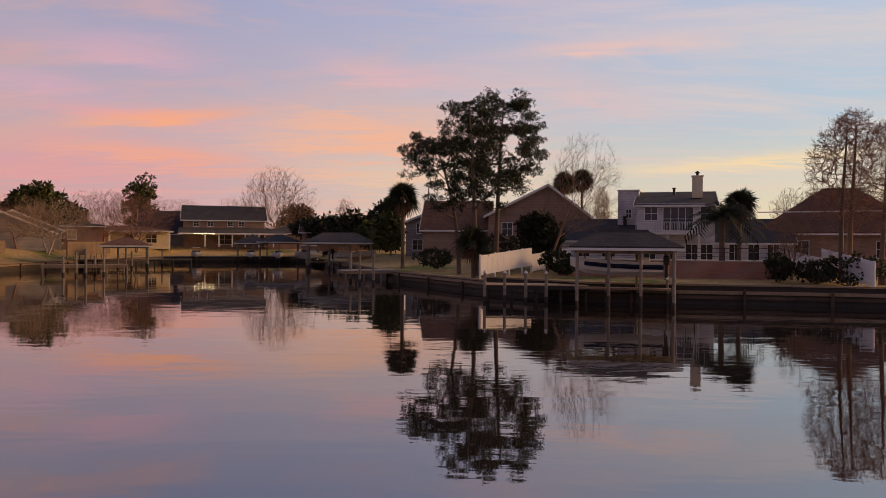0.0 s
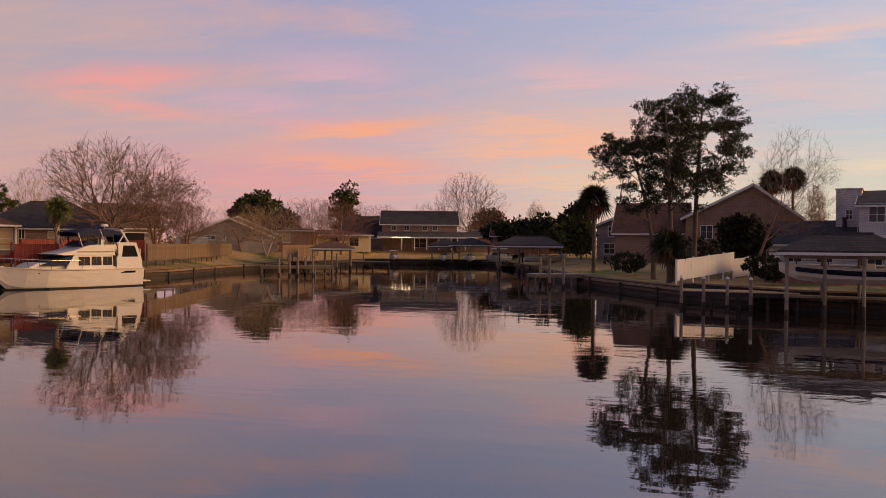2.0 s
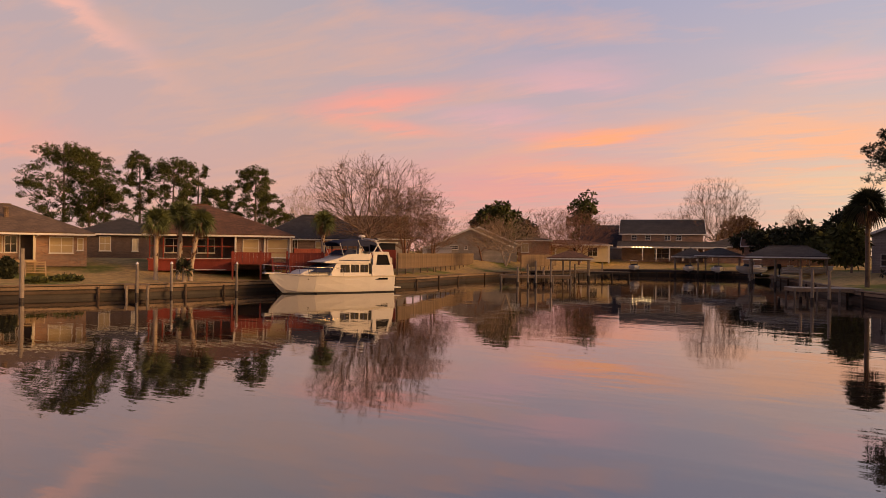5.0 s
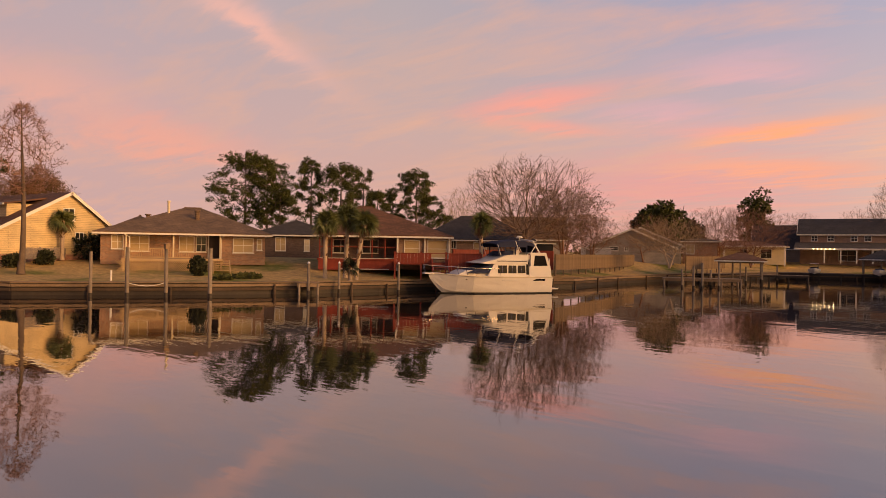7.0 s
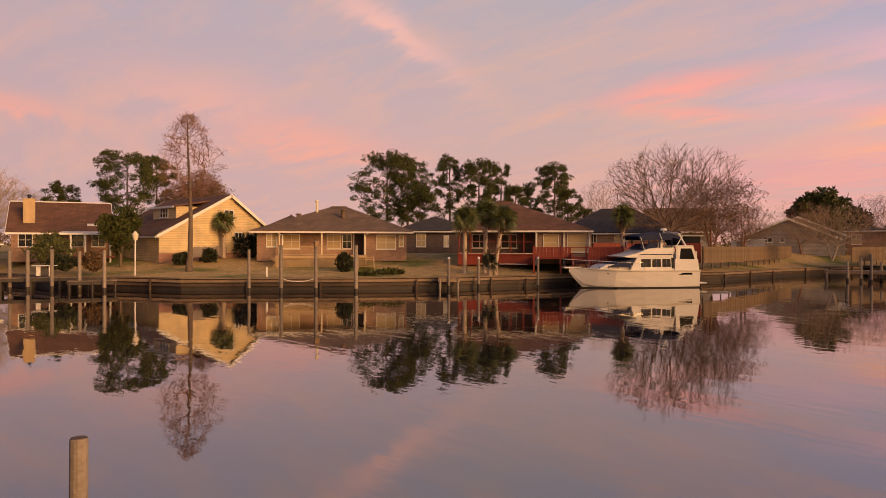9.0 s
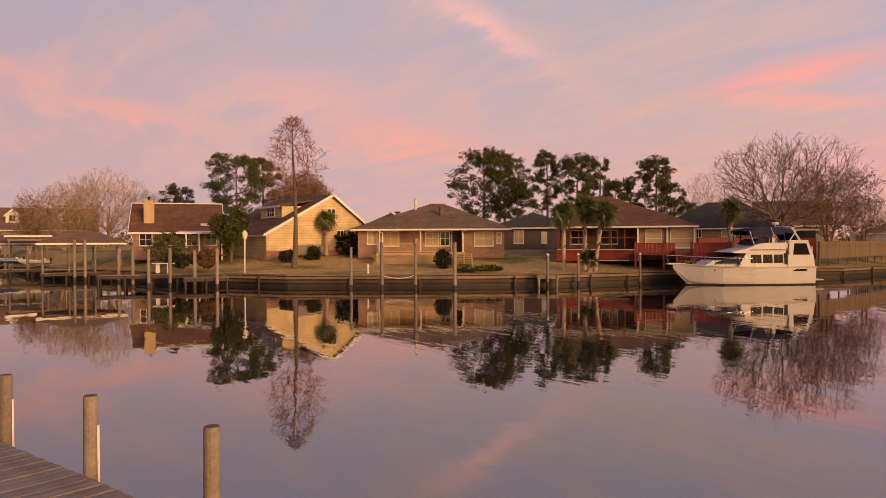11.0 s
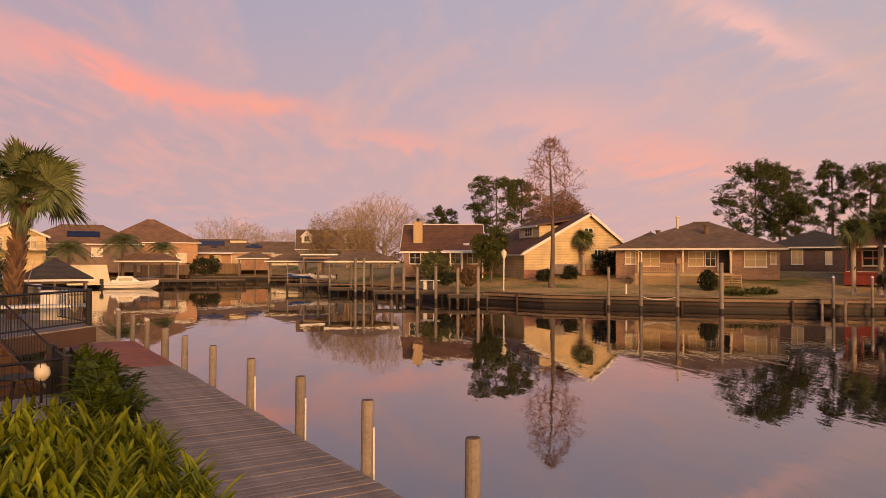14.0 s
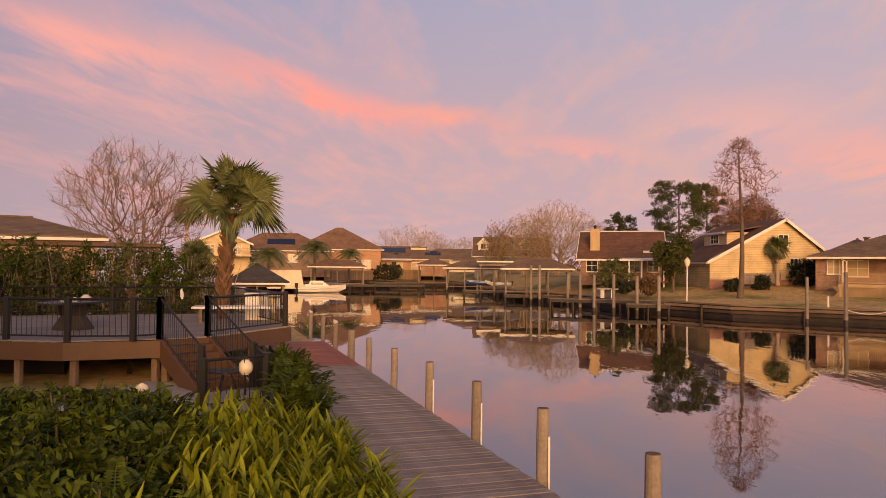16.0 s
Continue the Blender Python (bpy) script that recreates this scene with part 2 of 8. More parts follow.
def glass_material():
    m = MATS["pane"] = bpy.data.materials.new("pane")
    m.use_nodes = True
    b = m.node_tree.nodes["Principled BSDF"]
    b.inputs["Base Color"].default_value = (0.03, 0.032, 0.036, 1)
    b.inputs["Roughness"].default_value = 0.03
    b.inputs["IOR"].default_value = 1.5
    return m


def glowing(name, colour, strength):
    m = MATS[name] = bpy.data.materials.new(name)
    m.use_nodes = True
    b = m.node_tree.nodes["Principled BSDF"]
    b.inputs["Emission Color"].default_value = (*colour, 1)
    b.inputs["Emission Strength"].default_value = strength
    return m


water_material(), lawn_material(), glass_material()
glowing("bulb", (1.0, 0.72, 0.36), 12.0)
PANE, LAWN, WATER = MATS["pane"], MATS["lawn"], MATS["water"]
BULKHEAD = material("weathered_timber", (0.24, 0.17, 0.112), 0.9, 0.4, 0.8, 9, 0.5, per=0.25)
# near-black for wet waterline bands, and for shade on bulkhead faces and pier sides
WETSHADEWOOD = material("wet_shaded_timber", (0.035, 0.028, 0.024), 0.6, 0.4, 1.0, 9, 0.4)
PILE = material("pile_wood", (0.24, 0.20, 0.165), 0.85, 0.4, 2.0, 20, 0.5, per=0.2)
DOCKWOOD = material("dock_board", (0.27, 0.225, 0.20), 0.8, 0.35, 2.0, 26, 0.5, per=0.16)
REDWOOD = material("red_stained_board", (0.30, 0.11, 0.075), 0.75, 0.3, 2.0, 20, 0.4, per=0.2)
BRICK = courses("brown_brick", (0.34, 0.175, 0.105), (0.34, 0.29, 0.25), 0.21, 0.075)
REDBRICK = courses("red_brick", (0.34, 0.13, 0.075), (0.36, 0.28, 0.24), 0.21, 0.075)
DARKBRICK = courses("dark_brick", (0.12, 0.075, 0.07), (0.14, 0.12, 0.11), 0.21, 0.075)
ORANGEBRICK = courses("orange_brick", (0.46, 0.22, 0.11), (0.42, 0.34, 0.26), 0.21, 0.075)
YELLOWWALL = courses("cream_siding", (0.66, 0.52, 0.30), (0.36, 0.28, 0.16), 3.6, 0.16, 0.6, 0.05, gap=0.012)
WHITEWALL = courses("white_siding", (0.66, 0.64, 0.66), (0.32, 0.31, 0.33), 3.6, 0.16, 0.6, 0.04, gap=0.012)
GREYWALL = courses("grey_siding", (0.34, 0.31, 0.29), (0.16, 0.15, 0.14), 3.6, 0.18, 0.7, 0.06, gap=0.012)
TANWALL = courses("tan_siding", (0.32, 0.215, 0.165), (0.17, 0.115, 0.09), 3.6, 0.18, 0.7, 0.06, gap=0.012)
ROOFTAN = courses("tan_shingle", (0.20, 0.135, 0.09), (0.12, 0.08, 0.055), 0.32, 0.09, 0.95, 0.18)
ROOFBROWN = courses("brown_shingle", (0.18, 0.088, 0.052), (0.09, 0.05, 0.036), 0.32, 0.09, 0.95, 0.2)
ROOFGREY = courses("grey_shingle", (0.072, 0.064, 0.062), (0.04, 0.036, 0.036), 0.32, 0.09, 0.95, 0.2)
ROOFBLUE = courses("slate_blue_shingle", (0.056, 0.053, 0.058), (0.03, 0.029, 0.032), 0.32, 0.09, 0.95, 0.2)
ROOFRED = courses("rust_shingle", (0.23, 0.135, 0.085), (0.13, 0.075, 0.05), 0.32, 0.09, 0.95, 0.2)
TRIM = material("white_trim", (0.72, 0.70, 0.66), 0.5, 0.08, 1.5, 10, 0.05)
CREAM = material("cream_trim", (0.66, 0.58, 0.42), 0.6, 0.12, 1.5, 10, 0.05)
BLIND = material("window_blind", (0.46, 0.36, 0.22), 0.8, 0.1, 1.0, 30, 0.1)
REDPAINT = material("red_painted_board", (0.215, 0.036, 0.024), 0.65, 0.25, 1.5, 14, 0.2, per=0.15)
FENCEWOOD = material("fence_board", (0.27, 0.18, 0.105), 0.9, 0.3, 1.2, 12, 0.4, per=0.25)
WHITEVINYL = material("white_vinyl", (0.72, 0.72, 0.76), 0.45, 0.06, 1.0, 8, 0.03)
GELCOAT = material("white_gelcoat", (0.76, 0.71, 0.63), 0.5, 0.05, 0.5, 4, 0.0, spec=0.3)
NAVY = material("navy_canvas", (0.018, 0.024, 0.06), 0.85, 0.2, 1.5, 24, 0.2)
BLUEHULL = material("dark_blue_gelcoat", (0.012, 0.018, 0.045), 0.15, 0.1, 0.5, 4, 0.0, spec=0.6)
BLUETARP = material("blue_tarp", (0.03, 0.08, 0.28), 0.5, 0.2, 1.5, 9, 0.3)
CHROME = material("stainless_tube", (0.7, 0.68, 0.66), 0.25, 0.05, 1.0, 8, 0.0, metal=1.0)
BLACK = material("black_metal", (0.018, 0.017, 0.018), 0.45, 0.2, 2.0, 18, 0.1)
RUBBER = material("black_rubber", (0.02, 0.02, 0.02), 0.7, 0.2, 2.0, 18, 0.1)
BROWNPAINT = material("brown_painted_wood", (0.115, 0.062, 0.034), 0.6, 0.15, 1.2, 12, 0.15)
GREYDECK = material("grey_deck_board", (0.24, 0.205, 0.185), 0.8, 0.2, 1.2, 18, 0.3, per=0.12)
CONCRETE = material("concrete", (0.36, 0.33, 0.30), 0.9, 0.18, 0.8, 14, 0.3)
SOIL = material("soil", (0.06, 0.045, 0.034), 0.95, 0.3, 1.5, 12, 0.6)
BARK = material("bark", (0.13, 0.095, 0.072), 0.95, 0.35, 2.5, 14, 0.8)
PALEBARK = material("pale_bark", (0.42, 0.33, 0.25), 0.9, 0.3, 2.5, 14, 0.5)
TWIG = material("twig", (0.20, 0.135, 0.10), 0.95, 0.3, 2.5, 10, 0.2)
PALETWIG = material("pale_twig", (0.34, 0.25, 0.16), 0.95, 0.25, 2.5, 10, 0.2)
RUSTTWIG = material("rusty_twig", (0.24, 0.13, 0.09), 0.95, 0.3, 2.5, 10, 0.2)
NEEDLE = material("pine_needles", (0.072, 0.082, 0.024), 0.8, 0.4, 0.8, 6, 0.0, island=0.55, spec=0.2)
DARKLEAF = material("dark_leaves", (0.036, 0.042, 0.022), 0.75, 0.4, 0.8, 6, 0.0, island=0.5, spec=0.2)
OLIVELEAF = material("olive_leaves", (0.088, 0.096, 0.032), 0.75, 0.35, 0.8, 6, 0.0, island=0.5, spec=0.25)
RUSTLEAF = material("rusty_leaves", (0.15, 0.095, 0.052), 0.85, 0.35, 0.8, 6, 0.0, island=0.5, spec=0.15)
PALMLEAF = material("palm_leaf", (0.12, 0.14, 0.05), 0.55, 0.3, 0.8, 8, 0.0, island=0.4, spec=0.4)
DARKFENCE = material("old_fence_board", (0.19, 0.13, 0.078), 0.9, 0.3, 1.2, 12, 0.4, per=0.25)
DECKSHADE = material("deck_shade_board", (0.016, 0.013, 0.012), 0.95, 0.3, 1.2, 12, 0.2)
DRYLEAF = material("dry_frond", (0.17, 0.095, 0.055), 0.9, 0.3, 1.0, 10, 0.2, island=0.4)
GINGER = material("ginger_leaf", (0.17, 0.20, 0.014), 0.6, 0.4, 2.2, 12, 0.05, second=(0.045, 0.08, 0.008), island=0.7, spec=0.12)
FERN = material("fern_leaf", (0.055, 0.078, 0.010), 0.6, 0.4, 2.0, 10, 0.05, second=(0.02, 0.035, 0.006), island=0.7, spec=0.1)
AGAVE = material("blue_green_blade", (0.028, 0.045, 0.04), 0.5, 0.2, 2.0, 10, 0.05, island=0.2)
SOLAR = material("solar_panel", (0.010, 0.012, 0.03), 0.2, 0.2, 1.0, 4, 0.0, spec=0.6)
GLOBE = material("frosted_globe", (0.75, 0.66, 0.5), 0.25, 0.08, 2.0, 9, 0.0)
PORCHWOOD = material("pale_porch_board", (0.46, 0.33, 0.19), 0.85, 0.25, 1.2, 12, 0.3)
TINTED = material("tinted_glass", (0.010, 0.010, 0.012), 0.25, 0.1, 1.0, 4, 0.0, spec=0.06)
WALE = material("dark_wale", (0.085, 0.058, 0.04), 0.85, 0.4, 0.6, 9, 0.5, per=0.3)


# ---- building blocks ----
def mesh_of(name, verts, faces, mat, smooth=False):
    me = bpy.data.meshes.new(name)
    me.from_pydata([tuple(map(float, v)) for v in verts], [], [tuple(map(int, f)) for f in faces])
    me.materials.append(mat)
    if smooth:
        me.polygons.foreach_set("use_smooth", [True] * len(me.polygons))
    me.update()
    return me


def part(name, bm, mat, parent, label="", smooth=False):
    """Links a bmesh, or a pair of vertices and faces, as one mesh under a thing or a part."""
    if isinstance(bm, tuple):
        me = mesh_of(name, bm[0], bm[1], mat, smooth)
    else:
        me = bpy.data.meshes.new(name)
        bm.to_mesh(me)
        bm.free()
        me.materials.append(mat)
        if smooth:
            me.polygons.foreach_set("use_smooth", [True] * len(me.polygons))
    ob = new(name, me)
    ob.parent = parent
    if label:
        ob["label"] = label
    return ob


def thing(name, m, label, category, group="", kind=""):
    ob = new(name)
    ob.matrix_basis = m
    ob.empty_display_size = 0.3
    return tagged(ob, label, category, group, kind)


class Shape:
    """Collects vertices and faces of one mesh."""

    def __init__(self):
        self.v, self.f = [], []

    def add(self, verts, faces):
        n = len(self.v)
        self.v += [tuple(v) for v in verts]
        self.f += [tuple(i + n for i in f) for f in faces]
        return self

    def box(self, x0, y0, z0, x1, y1, z1, m=None):
        vs = [(x, y, z) for z in (z0, z1) for y in (y0, y1) for x in (x0, x1)]
        if m:
            vs = [m @ Vector(v) for v in vs]
        return self.add(vs, [(0, 2, 3, 1), (4, 5, 7, 6), (0, 1, 5, 4), (2, 6, 7, 3), (0, 4, 6, 2), (1, 3, 7, 5)])

    def bevel_box(self, x0, y0, z0, x1, y1, z1, b=0.02, m=None):
        """A box with chamfered upright and top edges."""
        r = [(x0 + b, y0), (x1 - b, y0), (x1, y0 + b), (x1, y1 - b), (x1 - b, y1), (x0 + b, y1), (x0, y1 - b), (x0, y0 + b)]
        cx, cy = (x0 + x1) / 2, (y0 + y1) / 2
        sx, sy = 1 - 2 * b / max(x1 - x0, 3 * b), 1 - 2 * b / max(y1 - y0, 3 * b)
        vs = [(x, y, z0) for x, y in r] + [(x, y, z1 - b) for x, y in r] + [(cx + (x - cx) * sx, cy + (y - cy) * sy, z1) for x, y in r]
        if m:
            vs = [m @ Vector(v) for v in vs]
        fs = [(i + k, (i + 1) % 8 + k, (i + 1) % 8 + k + 8, i + k + 8) for k in (0, 8) for i in range(8)]
        return self.add(vs, fs + [tuple(range(7, -1, -1)), tuple(range(16, 24))])

    def tube(self, points, radii, sides=6, cap=True):
        """A tapering tube along points."""
        pts = [Vector(p) for p in points]
        if not hasattr(radii, "__len__"):
            radii = [radii] * len(pts)
        vs, fs = [], []
        for i, p in enumerate(pts):
            d = (pts[min(i + 1, len(pts) - 1)] - pts[max(i - 1, 0)]).normalized()
            a = d.cross(Vector((0, 0, 1)) if abs(d.z) < 0.9 else Vector((1, 0, 0))).normalized()
            b = d.cross(a)
            for k in range(sides):
                w = 2 * math.pi * k / sides
                vs.append(p + (a * math.cos(w) + b * math.sin(w)) * radii[i])
        for i in range(len(pts) - 1):
            for k in range(sides):
                k2 = (k + 1) % sides
                fs.append((i * sides + k, i * sides + k2, (i + 1) * sides + k2, (i + 1) * sides + k))
        if cap:
            fs.append(tuple(range(sides)))
            fs.append(tuple(range(len(vs) - 1, len(vs) - sides - 1, -1)))
        return self.add(vs, fs)

    def prism(self, outline, y0, y1):
        """An outline in x and z, drawn out along y."""
        n = len(outline)
        vs = [(x, y0, z) for x, z in outline] + [(x, y1, z) for x, z in outline]
        return self.add(vs, [tuple(range(n)), tuple(range(2 * n - 1, n - 1, -1))] + [(i, i + n, (i + 1) % n + n, (i + 1) % n) for i in range(n)])

    def slab(self, corners, thick):
        """A plate with the given upper corners."""
        n = len(corners)
        a, b, c = (Vector(p) for p in corners[:3])
        nn = (b - a).cross(c - a).normalized()
        if nn.z < 0:
            nn = -nn
        vs = [Vector(p) for p in corners] + [Vector(p) - nn * thick for p in corners]
        return self.add(vs, [tuple(range(n)), tuple(range(2 * n - 1, n - 1, -1))] + [(i, i + n, (i + 1) % n + n, (i + 1) % n) for i in range(n)])

    def done(self):
        return self.v, self.f


def piece(name, shape, mat, parent, label="", smooth=False):
    return part(name, shape.done(), mat, parent, label, smooth)


def polar_rows(path, step):
    """Points every so often along a path of corners."""
    out = []
    for (x0, y0), (x1, y1) in zip(path, path[1:]):
        n = max(1, int(math.hypot(x1 - x0, y1 - y0) / step))
        out += [(x0 + (x1 - x0) * i / n, y0 + (y1 - y0) * i / n) for i in range(n)]
    return out + [path[-1]]


# ---- water and ground ----
# the far shore, from the east bank round the north end and the west bank into the side canal
SHORE = [(75, 38.5), (40, 41.0), (25.18, 41.88), (20.52, 42.98), (14.20, 44.01), (8.99, 45.22), (3.06, 51.58),
         (-3.91, 64.34), (-8.79, 79.14), (-17.36, 107.54), (-22.04, 119.35), (-33.21, 124.89), (-44.33, 118.45),
         (-47.62, 94.48), (-46.84, 76.10), (-44.64, 62.48), (-46.92, 53.57), (-47.59, 39.24), (-48.58, 32.92),
         (-51.07, 25.88), (-57.21, 14.23), (-61.20, 11.37), (-63.07, 9.75), (-66.12, 6.27), (-72.35, 4.59), (-88.59, -3.63),
         (-121.43, -10.13), (-140.79, -18.35), (-136.19, -27.47), (-117.70, -33.26), (-109.05, -38.01), (-112, -47.0)]
# the near bank: the line of the camera's own dock
DOCK_O, DOCK_U, DOCK_N = Vector((-8.5, 0.3, 0)), Vector((-0.903, -0.430, 0)), Vector((-0.430, 0.903, 0))


def dock_at(s, n, z=0.0):
    """A point s metres along the near dock and n metres out over the water from its edge."""
    p = DOCK_O + DOCK_U * s + DOCK_N * n
    return Vector((p.x, p.y, z))


def build_water():
    ob = new("water", mesh_of("water", [(-400, -300, 0), (300, -300, 0), (300, 300, 0), (-400, 300, 0)], [(0, 1, 2, 3)], WATER))
    tagged(ob, "calm dark canal water mirroring the dusk sky", "water", kind="structure")


def ground_height(off, east=0.0):
    """The lots' rise away from the water; those on the east bank lie lower."""
    high = float(np.interp(off, [0, 0.5, 3, 7, 12, 20, 60, 300, 3000], [0.93, 0.95, 1.05, 1.3, 1.9, 2.5, 2.6, 2.7, 4.0]))
    low = float(np.interp(off, [0, 8, 14, 20, 30, 60, 300, 3000], [0.93, 1.0, 1.1, 1.5, 1.8, 2.2, 2.7, 4.0]))
    return high + (low - high) * east


def build_ground():
    s = Shape()
    rim = polar_rows(SHORE, 1.5)
    offs = [0.0, 0.5, 1.5, 3, 5, 7, 9.5, 12, 16, 20, 35, 60, 130, 300, 900, 3000]
    vs = []
    for x, y in rim:
        d = math.hypot(x, y)
        for k, o in enumerate(offs):
            z = ground_height(o, float(np.interp(math.degrees(math.atan2(-x, y)), [2, 14], [1, 0]))) + (0.08 * (noise.noise(Vector((x * 0.2, y * 0.2, o * 0.2))) if 0.5 < o < 100 else 0))
            vs.append((x * (d + o) / d, y * (d + o) / d, z))
    n = len(offs)
    fs = [(i * n + k, i * n + k + 1, (i + 1) * n + k + 1, (i + 1) * n + k) for i in range(len(rim) - 1) for k in range(n - 1)]
    s.add(vs, fs)
    # the camera's own yard behind the dock, and the land beyond it
    ss = [-95, -60, -30, -15, -8, -4, 0, 4, 8, 12, 16, 20, 26, 35, 60, 115]
    ns = [-0.15, -2.2, -3.2, -5, -8, -12, -20, -40, -120, -600, -3000]
    vs = []
    for a in ss:
        for k, b in enumerate(ns):
            grow = 1 + max(0, -b - 40) / 60
            p = dock_at(a * grow, b, 0.72 if b > -3 else 0.92)
            vs.append(p)
    m = len(ns)
    s.add(vs, [(i * m + k, (i + 1) * m + k, (i + 1) * m + k + 1, i * m + k + 1) for i in range(len(ss) - 1) for k in range(m - 1)])
    ob = new("ground", mesh_of("ground", *s.done(), LAWN, True))
    tagged(ob, "dormant straw-coloured lawn with green patches along the canal", "ground", kind="structure")


def bulkhead(path, top, label, piles=5.5, wales=(0.42, 0.72)):
    """A timber retaining wall along the water: sheeting, wales, cap and piles."""
    ob = thing("bulkhead", pose(path[0][0], path[0][1], 0), label, "bulkhead", kind="structure")
    o = Vector((path[0][0], path[0][1], 0))
    for a, b in zip(path, path[1:]):
        a, b = Vector((*a, 0)) - o, Vector((*b, 0)) - o
        d = (b - a).normalized()
        out = Vector((d.y, -d.x, 0))
        mid = (a + b) / 2 + o
        if out.dot(-mid) < 0:
            out = -out
        length = (b - a).length
        m = Matrix((( d.x, out.x, 0, a.x), (d.y, out.y, 0, a.y), (0, 0, 1, 0), (0, 0, 0, 1)))
        # sheeting: wet at the foot, shade below the cap put into the colour
        piece("sheeting", Shape().box(-0.05, -0.02, -1.2, length + 0.05, 0.08, top - 0.08, m), WETSHADEWOOD, ob)
        piece("cap", Shape().bevel_box(-0.1, -0.15, top - 0.06, length + 0.1, 0.26, top + 0.03, 0.015, m), BULKHEAD, ob)
        # the upper wale takes the paler timber, the lower one the darker
        for z in wales:
            piece("wale", Shape().bevel_box(-0.03, 0.08, z - 0.1, length + 0.03, 0.24, z + 0.1, 0.02, m), BULKHEAD if z > 0.5 else WALE, ob)
        for i in range(int(length / piles) + 1):
            x = (i + 0.5) * piles
            if x < length:
                q = m @ Vector((x, 0.34, 0))
                h = top - 0.12 + random.uniform(-0.25, 0.04)
                piece("pile", Shape().tube([(q.x, q.y, -1.2), (q.x, q.y, h)], [0.10, 0.09], 8), WALE, ob, smooth=False)


def mooring_pile(x, y, top, r=0.13, cap=True, lean=(0, 0), label="weathered round timber mooring pile standing in the canal"):
    ob = thing("mooring_pile", pose(x, y, 0), label, "pile", "mooring piles")
    s = Shape()
    zs = [-1.2, 0.05, 0.5, top * 0.6, top]
    s.tube([(lean[0] * z, lean[1] * z, z) for z in zs], [r * 1.08, r * 1.05, r, r * 0.97, r * 0.92], 10)
    piece("shaft", s, PILE, ob, smooth=False)
    piece("wet_band", Shape().tube([(0, 0, -1.1), (lean[0] * 0.32, lean[1] * 0.32, 0.32 + 0.06 * math.sin(x * 7))], r * 1.1, 10), WETSHADEWOOD, ob, "dark wet band at the waterline")
    if cap:
        piece("cap", Shape().tube([(lean[0] * top, lean[1] * top, top - 0.02), (lean[0] * top, lean[1] * top, top + 0.03), (lean[0] * top, lean[1] * top, top + 0.16)], [r * 1.08, r * 1.08, 0.01], 10), WHITEVINYL, ob, "white conical cap")
    return ob


def pier(x, y, rz, length, width, top, label, bays=3, mat=None, fascia=None, drop=0.0):
    """A plank pier on piles; length along its own x, width along y."""
    ob = thing("pier", pose(x, y, 0, 0, 0, rz), label, "pier")
    n = int(length / 0.15)
    for i in range(n):
        w = length / n
        s = Shape().bevel_box(-w / 2 + 0.004, -width / 2, top - 0.04, w / 2 - 0.004, width / 2, top, 0.004)
        if i == 0:
            me = mesh_of("plank", *s.done(), mat or BULKHEAD)
        q = new("plank", me)
        q.parent = ob
        q.location = (-length / 2 + (i + 0.5) * w, random.uniform(-0.01, 0.01), random.uniform(-0.003, 0.003))
    for yy in (-width / 2 + 0.06, width / 2 - 0.06):
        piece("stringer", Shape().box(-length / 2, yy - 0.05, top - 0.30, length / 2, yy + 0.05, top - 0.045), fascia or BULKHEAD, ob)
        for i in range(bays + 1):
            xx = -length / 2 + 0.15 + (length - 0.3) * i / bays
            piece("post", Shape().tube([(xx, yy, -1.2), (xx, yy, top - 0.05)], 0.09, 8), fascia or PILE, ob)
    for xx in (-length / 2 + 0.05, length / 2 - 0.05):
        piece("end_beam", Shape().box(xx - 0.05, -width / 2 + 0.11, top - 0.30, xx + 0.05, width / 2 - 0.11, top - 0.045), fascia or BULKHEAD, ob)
    return ob


build_water()
build_ground()
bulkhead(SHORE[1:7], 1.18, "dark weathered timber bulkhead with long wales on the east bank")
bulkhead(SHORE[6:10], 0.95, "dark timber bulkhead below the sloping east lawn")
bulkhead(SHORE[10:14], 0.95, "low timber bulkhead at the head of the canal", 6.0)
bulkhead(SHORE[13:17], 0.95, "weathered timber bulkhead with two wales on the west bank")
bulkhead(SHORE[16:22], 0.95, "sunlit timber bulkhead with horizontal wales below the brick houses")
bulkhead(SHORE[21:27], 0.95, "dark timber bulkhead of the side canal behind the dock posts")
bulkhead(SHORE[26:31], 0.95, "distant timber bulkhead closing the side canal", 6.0)


